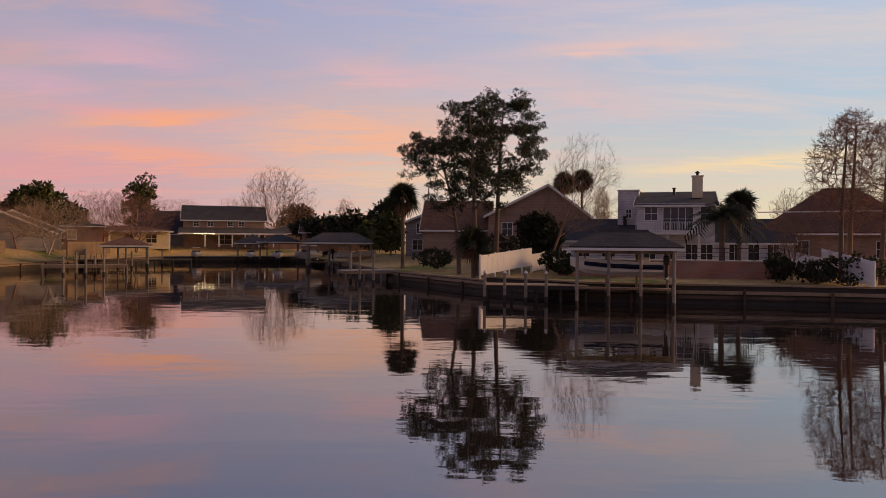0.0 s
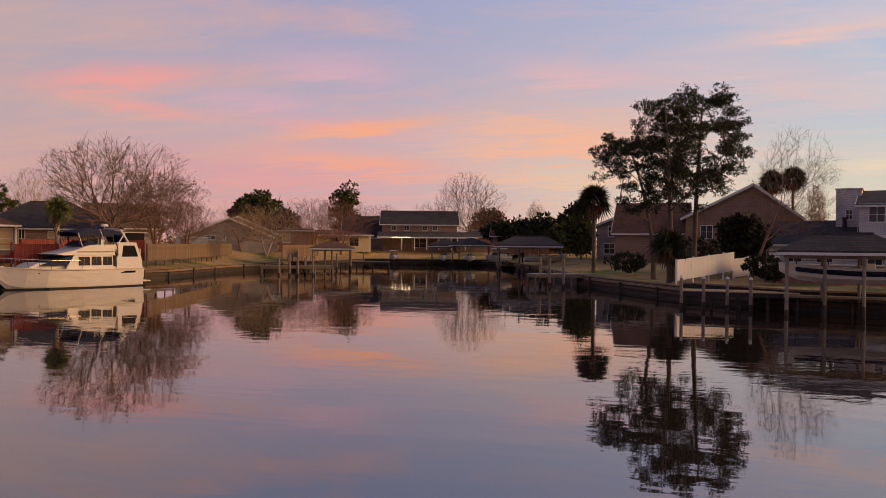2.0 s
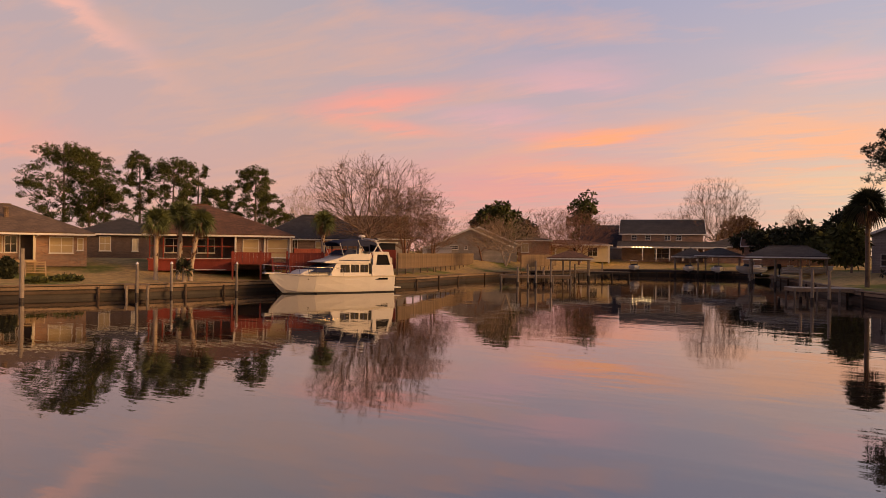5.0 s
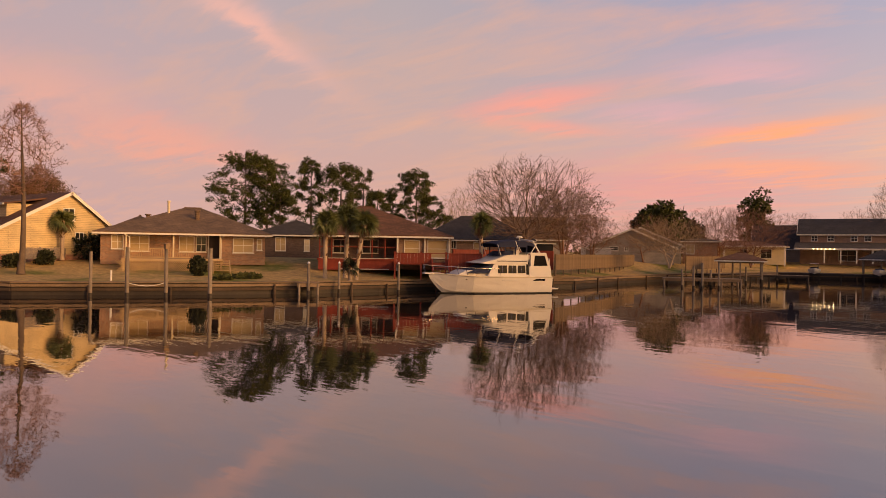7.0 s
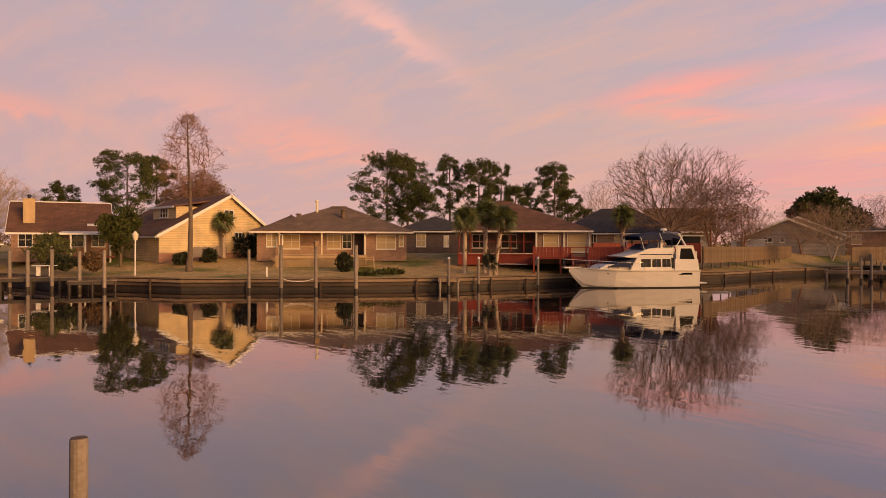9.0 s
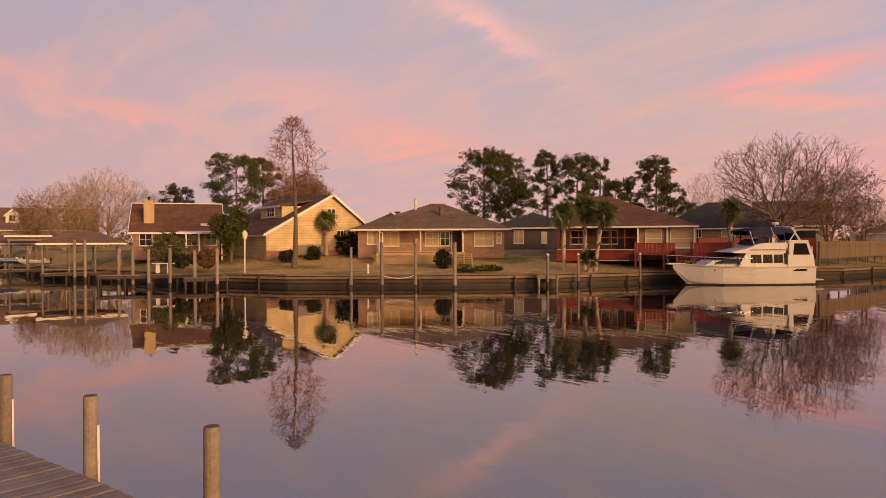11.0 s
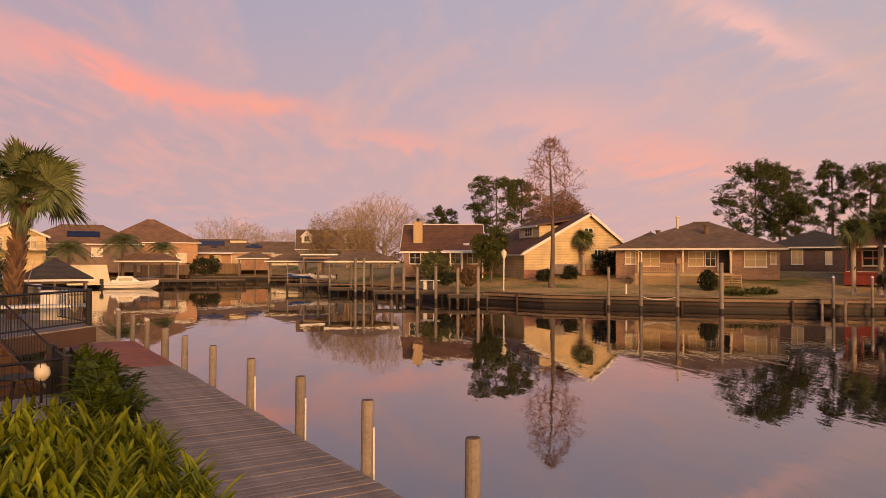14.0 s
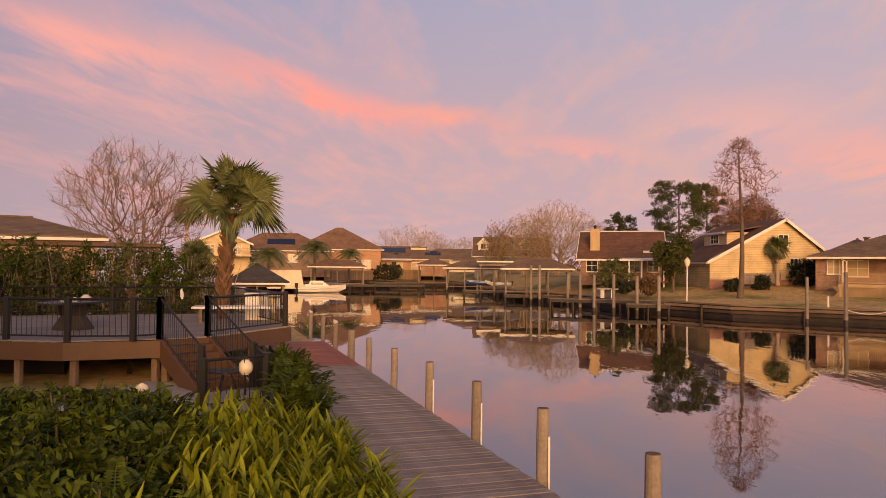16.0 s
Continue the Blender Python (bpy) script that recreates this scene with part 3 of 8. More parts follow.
# ---- houses ----
def window(house, x, z, w, h, face, inner=None, muntin=1, name="window"):
    """A framed window set on a wall. face: the matrix of that wall; x along it, y out of it."""
    win = new(name)
    win.parent = house
    win.matrix_basis = face
    t = 0.07
    f = Shape()
    f.box(x - w / 2 - t, -0.05, z - h / 2 - t, x - w / 2, 0.07, z + h / 2 + t)
    f.box(x + w / 2, -0.05, z - h / 2 - t, x + w / 2 + t, 0.07, z + h / 2 + t)
    f.box(x - w / 2, -0.05, z + h / 2, x + w / 2, 0.07, z + h / 2 + t)
    f.box(x - w / 2, -0.05, z - h / 2 - t, x + w / 2, 0.07, z - h / 2)
    for i in range(1, muntin + 1):
        q = x - w / 2 + w * i / (muntin + 1)
        f.box(q - 0.025, -0.03, z - h / 2, q + 0.025, 0.05, z + h / 2)
    f.box(x - w / 2, -0.03, z - 0.02, x + w / 2, 0.045, z + 0.02)
    piece("window_frame", f, TRIM, win)
    piece("pane", Shape().box(x - w / 2, 0.004, z - h / 2, x + w / 2, 0.02, z + h / 2), inner or PANE, win)
    piece("sill", Shape().box(x - w / 2 - 0.12, 0.075, z - h / 2 - 0.12, x + w / 2 + 0.12, 0.16, z - h / 2 - 0.06), TRIM, win)
    return win


def face_matrix(side, L, W):
    """A wall of a house of length L and depth W: 'f' front, 'b' back, 'l' left, 'r' right. y points out of it."""
    if side == "f":
        return Matrix(((1, 0, 0, 0), (0, -1, 0, 0), (0, 0, 1, 0), (0, 0, 0, 1)))
    if side == "b":
        return Matrix(((1, 0, 0, 0), (0, 1, 0, W), (0, 0, 1, 0), (0, 0, 0, 1)))
    if side == "l":
        return Matrix(((0, -1, 0, -L / 2), (1, 0, 0, W / 2), (0, 0, 1, 0), (0, 0, 0, 1)))
    return Matrix(((0, 1, 0, L / 2), (1, 0, 0, W / 2), (0, 0, 1, 0), (0, 0, 0, 1)))


def hip_roof(house, x0, y0, x1, y1, eave, ridge, over, mat, ridge_len=None, shift=0.0, gutter=True, name="roof", thick=0.12):
    """A hipped roof over the rectangle, its ridge along the longer side."""
    a, b, c, d = x0 - over, y0 - over, x1 + over, y1 + over
    cx, cy = (a + c) / 2 + shift, (b + d) / 2
    s = Shape()
    if (c - a) >= (d - b):
        r = ((c - a) - (d - b)) / 2 if ridge_len is None else ridge_len / 2
        r = max(r, 0.05)
        p, q = (cx - r, cy, ridge), (cx + r, cy, ridge)
        A, B, C, D = (a, b, eave), (c, b, eave), (c, d, eave), (a, d, eave)
        s.slab([A, B, q, p], thick).slab([C, D, p, q], thick).slab([D, A, p], thick).slab([B, C, q], thick)
    else:
        r = max(((d - b) - (c - a)) / 2 if ridge_len is None else ridge_len / 2, 0.05)
        p, q = (cx, cy - r, ridge), (cx, cy + r, ridge)
        A, B, C, D = (a, b, eave), (c, b, eave), (c, d, eave), (a, d, eave)
        s.slab([A, B, p], thick).slab([C, D, q], thick).slab([D, A, p, q], thick).slab([B, C, q, p], thick)
    roof = piece(name, s, mat, house)
    piece("ridge_cap", Shape().tube([p, q], 0.09, 6), mat, roof)
    if gutter:
        f = Shape()
        e0, e1 = eave - thick - 0.12, eave - thick + 0.03
        f.box(a, b - 0.05, e0, c, b + 0.04, e1).box(a, d - 0.04, e0, c, d + 0.05, e1)
        f.box(a - 0.05, b + 0.04, e0, a + 0.04, d - 0.04, e1).box(c - 0.04, b + 0.04, e0, c + 0.05, d - 0.04, e1)
        piece("gutter", f, TRIM, roof)
        piece("soffit", Shape().box(a + 0.05, b + 0.05, e0 + 0.02, c - 0.05, d - 0.05, e0 + 0.05), CREAM, roof)
    return roof


def gable_roof(house, x0, y0, x1, y1, eave, ridge, over, mat, along="x", thick=0.14, name="roof", wall=None, at=0.5, eave2=None):
    """A ridged roof; along: the way its ridge runs; at: where the ridge lies between the eaves. Gables are filled with wall."""
    e2 = eave if eave2 is None else eave2
    swap = along == "x"
    if swap:  # work with the ridge along v, the eaves at u0 and u1
        u0, u1, v0, v1 = y0, y1, x0, x1
    else:
        u0, u1, v0, v1 = x0, x1, y0, y1

    def at_uv(u, v, z):
        return (v, u, z) if swap else (u, v, z)

    m = u0 + (u1 - u0) * at
    k1, k2 = (ridge - eave) / (m - u0), (ridge - e2) / (u1 - m)
    a, c, b, d = u0 - over, u1 + over, v0 - over, v1 + over
    za, zc = eave - k1 * over, e2 - k2 * over
    s = Shape()
    s.slab([at_uv(a, b, za), at_uv(a, d, za), at_uv(m, d, ridge), at_uv(m, b, ridge)], thick)
    s.slab([at_uv(m, b, ridge), at_uv(m, d, ridge), at_uv(c, d, zc), at_uv(c, b, zc)], thick)
    roof = piece(name, s, mat, house)
    for v in (b, d):
        for u, z in ((a, za), (c, zc)):
            piece("bargeboard", Shape().slab([at_uv(u, v - 0.03, z + 0.02), at_uv(u, v + 0.03, z + 0.02), at_uv(m, v + 0.03, ridge + 0.02), at_uv(m, v - 0.03, ridge + 0.02)], 0.26), TRIM, roof)
    for u, z in ((a, za), (c, zc)):
        p, q = at_uv(u - 0.05, b, z - 0.22), at_uv(u + 0.03, d, z - 0.04)
        piece("gutter", Shape().box(*p, *q), TRIM, roof)
    if wall:
        for v in (v0, v1 - 0.15):
            n = [at_uv(u0, v, eave - 0.1), at_uv(u1, v, e2 - 0.1), at_uv(m, v, ridge - 0.12), at_uv(u0, v + 0.15, eave - 0.1), at_uv(u1, v + 0.15, e2 - 0.1), at_uv(m, v + 0.15, ridge - 0.12)]
            piece("gable", Shape().add(n, [(0, 1, 2), (5, 4, 3), (0, 3, 4, 1), (1, 4, 5, 2), (2, 5, 3, 0)]), wall, house)
    return roof


def walls(house, x0, y0, x1, y1, z0, z1, mat, name="wall", t=0.15):
    """Four walls of real thickness."""
    s = Shape()
    s.box(x0, y0, z0, x1, y0 + t, z1).box(x0, y1 - t, z0, x1, y1, z1)
    s.box(x0, y0 + t, z0, x0 + t, y1 - t, z1).box(x1 - t, y0 + t, z0, x1, y1 - t, z1)
    return piece(name, s, mat, house)


def house_at(x, y, rz, z, name, label):
    return thing(name, pose(x, y, z, 0, 0, rz), label, "house", "houses on the canal")


def simple_house(x, y, rz, z, L, W, eave, ridge, wall, roof, label, kind="hip", windows=(), over=0.5, name="house", **more):
    """A house whose front wall's middle stands at x, y; heights over its own ground."""
    h = house_at(x, y, rz, z, name, label)
    walls(h, -L / 2, 0, L / 2, W, -0.6, eave, wall)
    if kind == "hip":
        hip_roof(h, -L / 2, 0, L / 2, W, eave + 0.14, ridge, over, roof, **more)
    else:
        gable_roof(h, -L / 2, 0, L / 2, W, eave, ridge, over, roof, kind, wall=wall, **more)
    for side, u, zz, w, hh, *inner in windows:
        window(h, u, zz, w, hh, face_matrix(side, L, W), inner[0] if inner else None)
    return h


def vent(h, x, y, z0, z1, r=0.09, mat=None):
    s = Shape().tube([(x, y, z0), (x, y, z1 - 0.12)], r, 8).tube([(x, y, z1 - 0.12), (x, y, z1)], [r * 1.6, r * 1.3], 8)
    piece("roof_vent", s, mat or BLACK, h)


def chimney(h, x, y, z0, z1, w, d, mat):
    c = piece("chimney", Shape().box(x - w / 2, y - d / 2, z0, x + w / 2, y + d / 2, z1).box(x - w / 2 - 0.06, y - d / 2 - 0.06, z1, x + w / 2 + 0.06, y + d / 2 + 0.06, z1 + 0.12), mat, h)
    piece("flue_cap", Shape().tube([(x, y, z1 + 0.12), (x, y, z1 + 0.35)], 0.13, 8).tube([(x, y, z1 + 0.35), (x, y, z1 + 0.42), (x, y, z1 + 0.55)], [0.24, 0.24, 0.05], 8), BLACK, c)


def post_row(h, xs, y, z0, z1, w=0.13, mat=None, name="porch_post"):
    for x in xs:
        piece(name, Shape().bevel_box(x - w / 2, y - w / 2, z0, x + w / 2, y + w / 2, z1, 0.012), mat or CREAM, h)


def railing(h, x0, x1, y, z0, top=0.9, mat=None, gap=0.14):
    s = Shape().box(x0, y - 0.04, z0 + top - 0.05, x1, y + 0.04, z0 + top).box(x0, y - 0.03, z0 + 0.08, x1, y + 0.03, z0 + 0.14)
    r = piece("railing", s, mat or FENCEWOOD, h)
    n = max(2, int((x1 - x0) / gap))
    b = Shape()
    for i in range(n + 1):
        x = x0 + (x1 - x0) * i / n
        b.box(x - 0.016, y - 0.016, z0 + 0.14, x + 0.016, y + 0.016, z0 + top - 0.05)
    tagged(piece("baluster_infill", b, mat or FENCEWOOD, r), kind="stuff")


# brick house with a deep porch, west bank
def brick_porch_house():
    h = house_at(-62.52, 29.19, 65, 2.55, "house", "low brown-brick house with hipped tan roof and wooden porch")
    L, e, r = 13.9, 2.12, 4.75
    walls(h, -L / 2, 1.8, L / 2, 11.5, -0.6, e, BRICK)
    walls(h, 3.1, 0.4, L / 2, 1.8, -0.6, e, BRICK, "wall")
    walls(h, -L / 2, 0.4, -4.9, 1.8, -0.6, e, BRICK, "wall")
    hip_roof(h, -L / 2, -0.1, L / 2, 11.5, e + 0.14, r, 0.55, ROOFTAN, 1.6, 0.6)
    hip_roof(h, -L / 2 - 0.3, 3.0, -0.4, 12.5, e + 0.1, 3.95, 0.3, ROOFTAN, 1.2, -0.4, gutter=False, name="side_roof")
    vent(h, -1.55, 4.2, 3.7, 5.3, 0.12, CREAM)
    vent(h, -3.4, 5.5, 3.6, 4.05, 0.2, ROOFTAN)
    vent(h, 1.0, 2.6, 3.5, 4.4, 0.2, ROOFTAN)
    F = Matrix.Translation((0, 0.4, 0)) @ face_matrix("f", L, 10)
    P = Matrix.Translation((0, 1.8, 0)) @ face_matrix("f", L, 10)
    window(h, 5.0, 1.2, 1.7, 1.25, F, BLIND, 1)
    window(h, 6.45, 1.3, 0.35, 0.95, F, BLIND, 0)
    window(h, -5.6, 1.35, 0.85, 1.1, F, BLIND, 1)
    for x, w in ((-3.9, 1.5), (0.1, 1.2), (1.35, 0.8)):
        window(h, x, 1.25, w, 1.3, P, BLIND if x < 1 else None, 1)
    d = piece("door", Shape().bevel_box(2.05, 1.70, 0.0, 2.95, 1.79, 2.03, 0.01), material("dark_door", (0.05, 0.03, 0.022), 0.5), h, "dark front door")
    piece("door_frame", Shape().box(1.93, 1.68, 0, 2.04, 1.8, 2.1).box(2.96, 1.68, 0, 3.07, 1.8, 2.1).box(1.93, 1.68, 2.04, 3.07, 1.8, 2.12), TRIM, h)
    piece("porch_floor", Shape().box(-5.0, -3.0, -0.16, 3.05, 1.8, -0.02), PORCHWOOD, h, "wooden porch deck")
    post_row(h, (-4.85, -1.0, 2.95), -0.3, -0.02, 2.1)
    post_row(h, (-4.85, -2.1, 0.3, 2.95), -2.9, -1.2, -0.16, 0.16, PORCHWOOD, "deck_post")
    railing(h, -4.9, 0.4, -2.9, -0.02, 0.85, PORCHWOOD)
    piece("rim_board", Shape().box(-5.0, -3.06, -0.26, 3.05, -3.0, -0.02), PORCHWOOD, h)
    piece("downpipe", Shape().tube([(-4.95, -0.6, 2.0), (-4.6, -0.2, 1.8), (-4.6, -0.2, -0.3)], 0.055, 6), TRIM, h)
    piece("downpipe", Shape().tube([(3.25, -0.6, 2.0), (3.05, 0.3, 1.8), (3.05, 0.3, -0.6)], 0.055, 6), TRIM, h)
    lat = Shape()
    for i in range(46):
        x = -4.95 + i * 0.17
        for sgn in (1, -1):
            m = Matrix.Translation((x, -2.97 + 0.02 * sgn, -0.68)) @ Matrix.Rotation(radians(45 * sgn), 4, "Y")
            lat.box(-0.028, -0.008, -0.70, 0.028, 0.008, 0.70, m)
    tagged(piece("lattice", lat, PORCHWOOD, h, "diagonal wooden lattice below the deck"), kind="stuff")
    for i in range(5):
        piece("step", Shape().box(2.3, -3.0 - 0.28 * (i + 1), -0.20 - 0.19 * i, 3.6, -3.0 - 0.28 * i + 0.02, -0.16 - 0.19 * i), PORCHWOOD, h)
    for x in (2.22, 3.6):
        piece("stair_string", Shape().slab([(x, -4.5, -1.1), (x + 0.08, -4.5, -1.1), (x + 0.08, -3.0, -0.1), (x, -3.0, -0.1)], 0.25), PORCHWOOD, h)


brick_porch_house()


# cream gabled house with a long front slope and a dormer
def cream_gable_house():
    h = house_at(-69.36, 15.19, 101, 2.6, "house", "cream-sided gabled house with brown roof and white-framed dormer")
    # local x runs along the gable end, y along the ridge
    L, D, e1, e2, r = 10.6, 14.0, 1.95, 3.0, 5.75
    walls(h, 0, 0, L, D, -0.8, e1, YELLOWWALL)
    at = 0.66
    for y in (0.0, D - 0.15):
        g = Shape().add([(0, y, e1), (L, y, e1), (L, y, e2), (L * at, y, r - 0.1), (0, y, e1 + 0.02), (0, y + 0.15, e1), (L, y + 0.15, e1), (L, y + 0.15, e2), (L * at, y + 0.15, r - 0.1), (0, y + 0.15, e1 + 0.02)],
              [(0, 1, 2, 3, 4), (9, 8, 7, 6, 5), (1, 6, 7, 2), (2, 7, 8, 3), (3, 8, 9, 4)])
        piece("gable", g, YELLOWWALL, h)
    gable_roof(h, 0, 0, L, D, e1, r, 0.45, ROOFBROWN, "y", at=at, eave2=e2)
    # dormer on the long slope
    dm = new("dormer")
    dm.parent = h
    piece("dormer_wall", Shape().box(2.6, 2.2, 2.6, 5.6, 7.4, 4.55), YELLOWWALL, dm)
    piece("dormer_roof", Shape().slab([(2.2, 1.9, 4.55), (2.2, 7.7, 4.55), (6.4, 7.7, 5.3), (6.4, 1.9, 5.3)], 0.12), ROOFBROWN, dm)
    piece("dormer_fascia", Shape().box(2.12, 1.85, 4.38, 2.2, 7.75, 4.56), TRIM, dm)
    LF = Matrix(((0, -1, 0, 2.6), (1, 0, 0, 0), (0, 0, 1, 0), (0, 0, 0, 1)))
    window(dm, 4.8, 3.95, 1.7, 0.8, LF, None, 2)
    F = face_matrix("f", L, D)
    window(h, 7.9, 1.55, 0.7, 1.0, F, None, 1)
    window(h, 6.9, 3.7, 0.9, 1.0, F, None, 1)
    piece("skirt", Shape().box(-0.05, -0.06, -0.8, L + 0.05, -0.01, 0.1), REDBRICK, h, "low brick skirt")


cream_gable_house()

# brown-roofed house with a broad chimney and a white porch roof
def brown_roof_house():
    h = house_at(-79.66, 7.32, 83, 2.6, "house", "dark brick house with broad brown hipped roof and chimney")
    x0, x1 = -3.2, 5.2
    walls(h, x0, 0, x1, 10, -0.8, 2.3, BRICK)
    gable_roof(h, x0, 0, x1, 10, 2.3, 5.15, 0.45, ROOFBROWN, "x", wall=BRICK)
    # sky light along the ridge, put in as a white strip
    piece("ridge_strip", Shape().box(x0 - 0.4, 4.86, 5.16, x1 + 0.4, 5.14, 5.26), TRIM, h, "ridge cap made white for the sky light on it")
    piece("skylight", Shape().slab([(3.3, 0.6, 2.74), (4.4, 0.6, 2.74), (4.4, 0.95, 2.94), (3.3, 0.95, 2.94)], 0.05), TRIM, h)
    chimney(h, -1.75, 1.6, 2.4, 5.2, 1.0, 0.9, PORCHWOOD)
    F = face_matrix("f", 11, 10)
    for x in (-2.0, 0.2, 2.4, 4.3):
        window(h, x, 1.3, 1.1, 1.2, F)
    pr = new("porch")
    pr.parent = h
    piece("porch_roof", Shape().slab([(1.0, -5.4, 1.95), (5.6, -5.4, 1.95), (5.6, -0.5, 2.15), (1.0, -0.5, 2.15)], 0.18), TRIM, pr, "white flat porch roof")
    post_row(pr, (1.9, 3.1, 5.2), -5.1, -0.9, 1.8, 0.16, TRIM)
    piece("porch_floor", Shape().box(0.6, -5.4, -0.35, 5.6, -0.05, -0.2), REDWOOD, pr)
    st = Shape()
    for i in range(6):
        st.box(1.2 - 0.3 * (i + 1), -5.2, -0.25 - 0.18 * i, 1.2 - 0.3 * i, -3.6, -0.2 - 0.18 * i)
    st.slab([(-0.8, -5.25, -0.4), (1.1, -5.25, 0.75), (1.1, -5.15, 0.75), (-0.8, -5.15, -0.4)], 0.1)
    piece("porch_steps", st, REDWOOD, pr, "red-stained wooden stairs")


brown_roof_house()


# house with the red screened porch and red deck
def red_porch_house():
    h = house_at(-52.03, 43.79, 50.5, 2.55, "house", "brick house with red-painted screened porch and hipped brown roof")
    e = 2.25
    walls(h, -5.0, 2.6, 6.0, 11, -0.8, e, BRICK)
    hip_roof(h, -6.3, 0.0, 5.6, 11, e + 0.12, 5.25, 0.5, ROOFBROWN, 1.4, -1.9)
    # screened porch in front of the left part
    piece("porch_base", Shape().box(-6.3, -0.1, -0.9, 1.0, 2.6, 0.0), REDPAINT, h, "red-painted board porch base")
    piece("porch_rail", Shape().box(-6.4, -0.2, 0.0, 1.1, 0.0, 0.16), REDPAINT, h)
    piece("white_band", Shape().box(-6.2, -0.23, 0.16, 1.05, -0.06, 0.2).box(-4.3, -0.2, -0.85, 0.2, -0.12, -0.78), TRIM, h)
    post_row(h, [-6.2, -5.1, -3.9, -2.6, -1.4, -0.2], 0.0, 0.16, 2.2, 0.1, REDPAINT)
    post_row(h, [0.95], -0.25, -0.9, 2.25, 0.16, TRIM)
    sc = Shape().box(-6.2, -0.02, 1.2, 0.9, 0.02, 1.27)
    piece("screen_bar", sc, REDPAINT, h)
    piece("screen_back", Shape().box(-6.2, 2.42, 0.05, 0.9, 2.5, 2.2), DARKBRICK, h)
    walls(h, 1.05, 0.4, 6.0, 2.6, -0.8, e, TANWALL, "wall")
    F = Matrix.Translation((0, 0.4, 0)) @ face_matrix("f", 10, 10)
    window(h, 2.3, 1.15, 1.3, 1.5, F, BLIND, 0)
    window(h, 4.7, 1.15, 1.75, 1.6, F, BLIND, 0)
    post_row(h, [3.5, 5.8], 0.25, 0, 2.2, 0.16, TRIM)
    F2 = Matrix.Translation((0, 2.4, 0)) @ face_matrix("f", 10, 10)
    for x in (-4.4, -1.6):
        window(h, x, 1.3, 1.4, 1.2, F2)
    dk = thing("red_deck", pose(-47.83, 45.48, 2.45, 0, 0, 50), "red-painted raised wooden deck with solid board rail beside the boat", "deck")
    piece("deck_floor", Shape().box(-3.4, -1.8, -0.15, 4.4, 2.4, 0.0), REDPAINT, dk)
    for i in range(26):
        x = -3.4 + i * 0.3
        if i < 11 or i > 15:
            piece("board", Shape().bevel_box(x, -1.86, 0.0 if i < 11 else -0.9, x + 0.28, -1.81, 0.82, 0.008), REDPAINT, dk)
    piece("rail_cap", Shape().box(-3.45, -1.92, 0.82, 4.4, -1.74, 0.88), REDPAINT, dk)
    for x in (-3.3, -1.0, 1.2, 4.2):
        piece("post", Shape().box(x - 0.07, -1.75, -1.5, x + 0.07, -1.6, 1.0), REDPAINT, dk)
    for i in range(6):
        st = Shape().box(0.0, -1.9 - 0.28 * (i + 1), -0.2 - 0.2 * i, 1.3, -1.9 - 0.28 * i, -0.15 - 0.2 * i)
        piece("step", st, REDPAINT, dk)
    for x in (-0.1, 1.3):
        piece("stair_side", Shape().slab([(x, -3.7, -1.0), (x + 0.1, -3.7, -1.0), (x + 0.1, -1.9, 0.4), (x, -1.9, 0.4)], 0.3), REDPAINT, dk)


red_porch_house()

simple_house(-70.43, 45.78, 57, 2.6, 9.0, 9, 2.4, 4.3, DARKBRICK, ROOFGREY, "dark brick house with grey roof set back between trees", "hip",
             [("f", -1.7, 1.4, 1.0, 1.4, BLIND), ("f", 1.2, 1.3, 0.5, 1.2, CREAM)])
simple_house(-58.70, 62.85, 43, 2.6, 13.0, 9, 2.2, 5.2, TANWALL, ROOFBLUE, "low house with slate-blue hipped roof behind the boat", "hip",
             [("f", -4.5, 1.2, 1.2, 1.8), ("f", -2.6, 1.2, 0.5, 1.8), ("f", 0.5, 1.3, 1.4, 1.2, BLIND)])
simple_house(-56.99, 94.09, 31, 2.6, 12.0, 9, 2.0, 4.6, GREYWALL, ROOFGREY, "grey gabled house beyond the fence", "y",
             [("f", -2.5, 1.6, 1.2, 0.5), ("f", -0.7, 1.6, 0.4, 0.5)])
simple_house(-67.38, 84.41, 38, 2.6, 9.0, 8, 3.2, 6.3, GREYWALL, ROOFTAN, "steep-roofed house behind the bare oak", "x")

# ---- houses at the head of the canal ----
h = simple_house(-40.91, 135.98, 17.5, 2.6, 14.5, 10, 5.0, 7.6, TANWALL, ROOFBLUE, "two-storey tan house with slate roof and long porch", "x",
                 [("f", -5.0, 4.0, 0.9, 0.8), ("f", -2.5, 4.0, 0.9, 0.8), ("f", 1.0, 4.0, 0.9, 0.8), ("f", 3.0, 4.0, 0.9, 0.8)])
piece("lower_roof", Shape().slab([(-8.0, -4.2, 2.35), (11.0, -4.2, 2.35), (11.0, -0.02, 3.3), (-8.0, -0.02, 3.3)], 0.15), ROOFGREY, h)
piece("porch_trim", Shape().box(-8.0, -4.3, 2.05, 11.0, -4.2, 2.3), TRIM, h)
post_row(h, (-3.4, -1.0, 1.3, 3.6, 6.0, 8.6), -4.0, -0.2, 2.1, 0.2, TRIM)
window(h, 0.0, 1.1, 2.6, 1.7, face_matrix("f", 14, 10))
window(h, 4.6, 1.1, 2.0, 1.7, face_matrix("f", 14, 10))
h = simple_house(-50.72, 136.91, 19, 2.6, 12, 9, 2.6, 6.6, GREYWALL, ROOFBLUE, "dark low house with steep slate roof", "x")
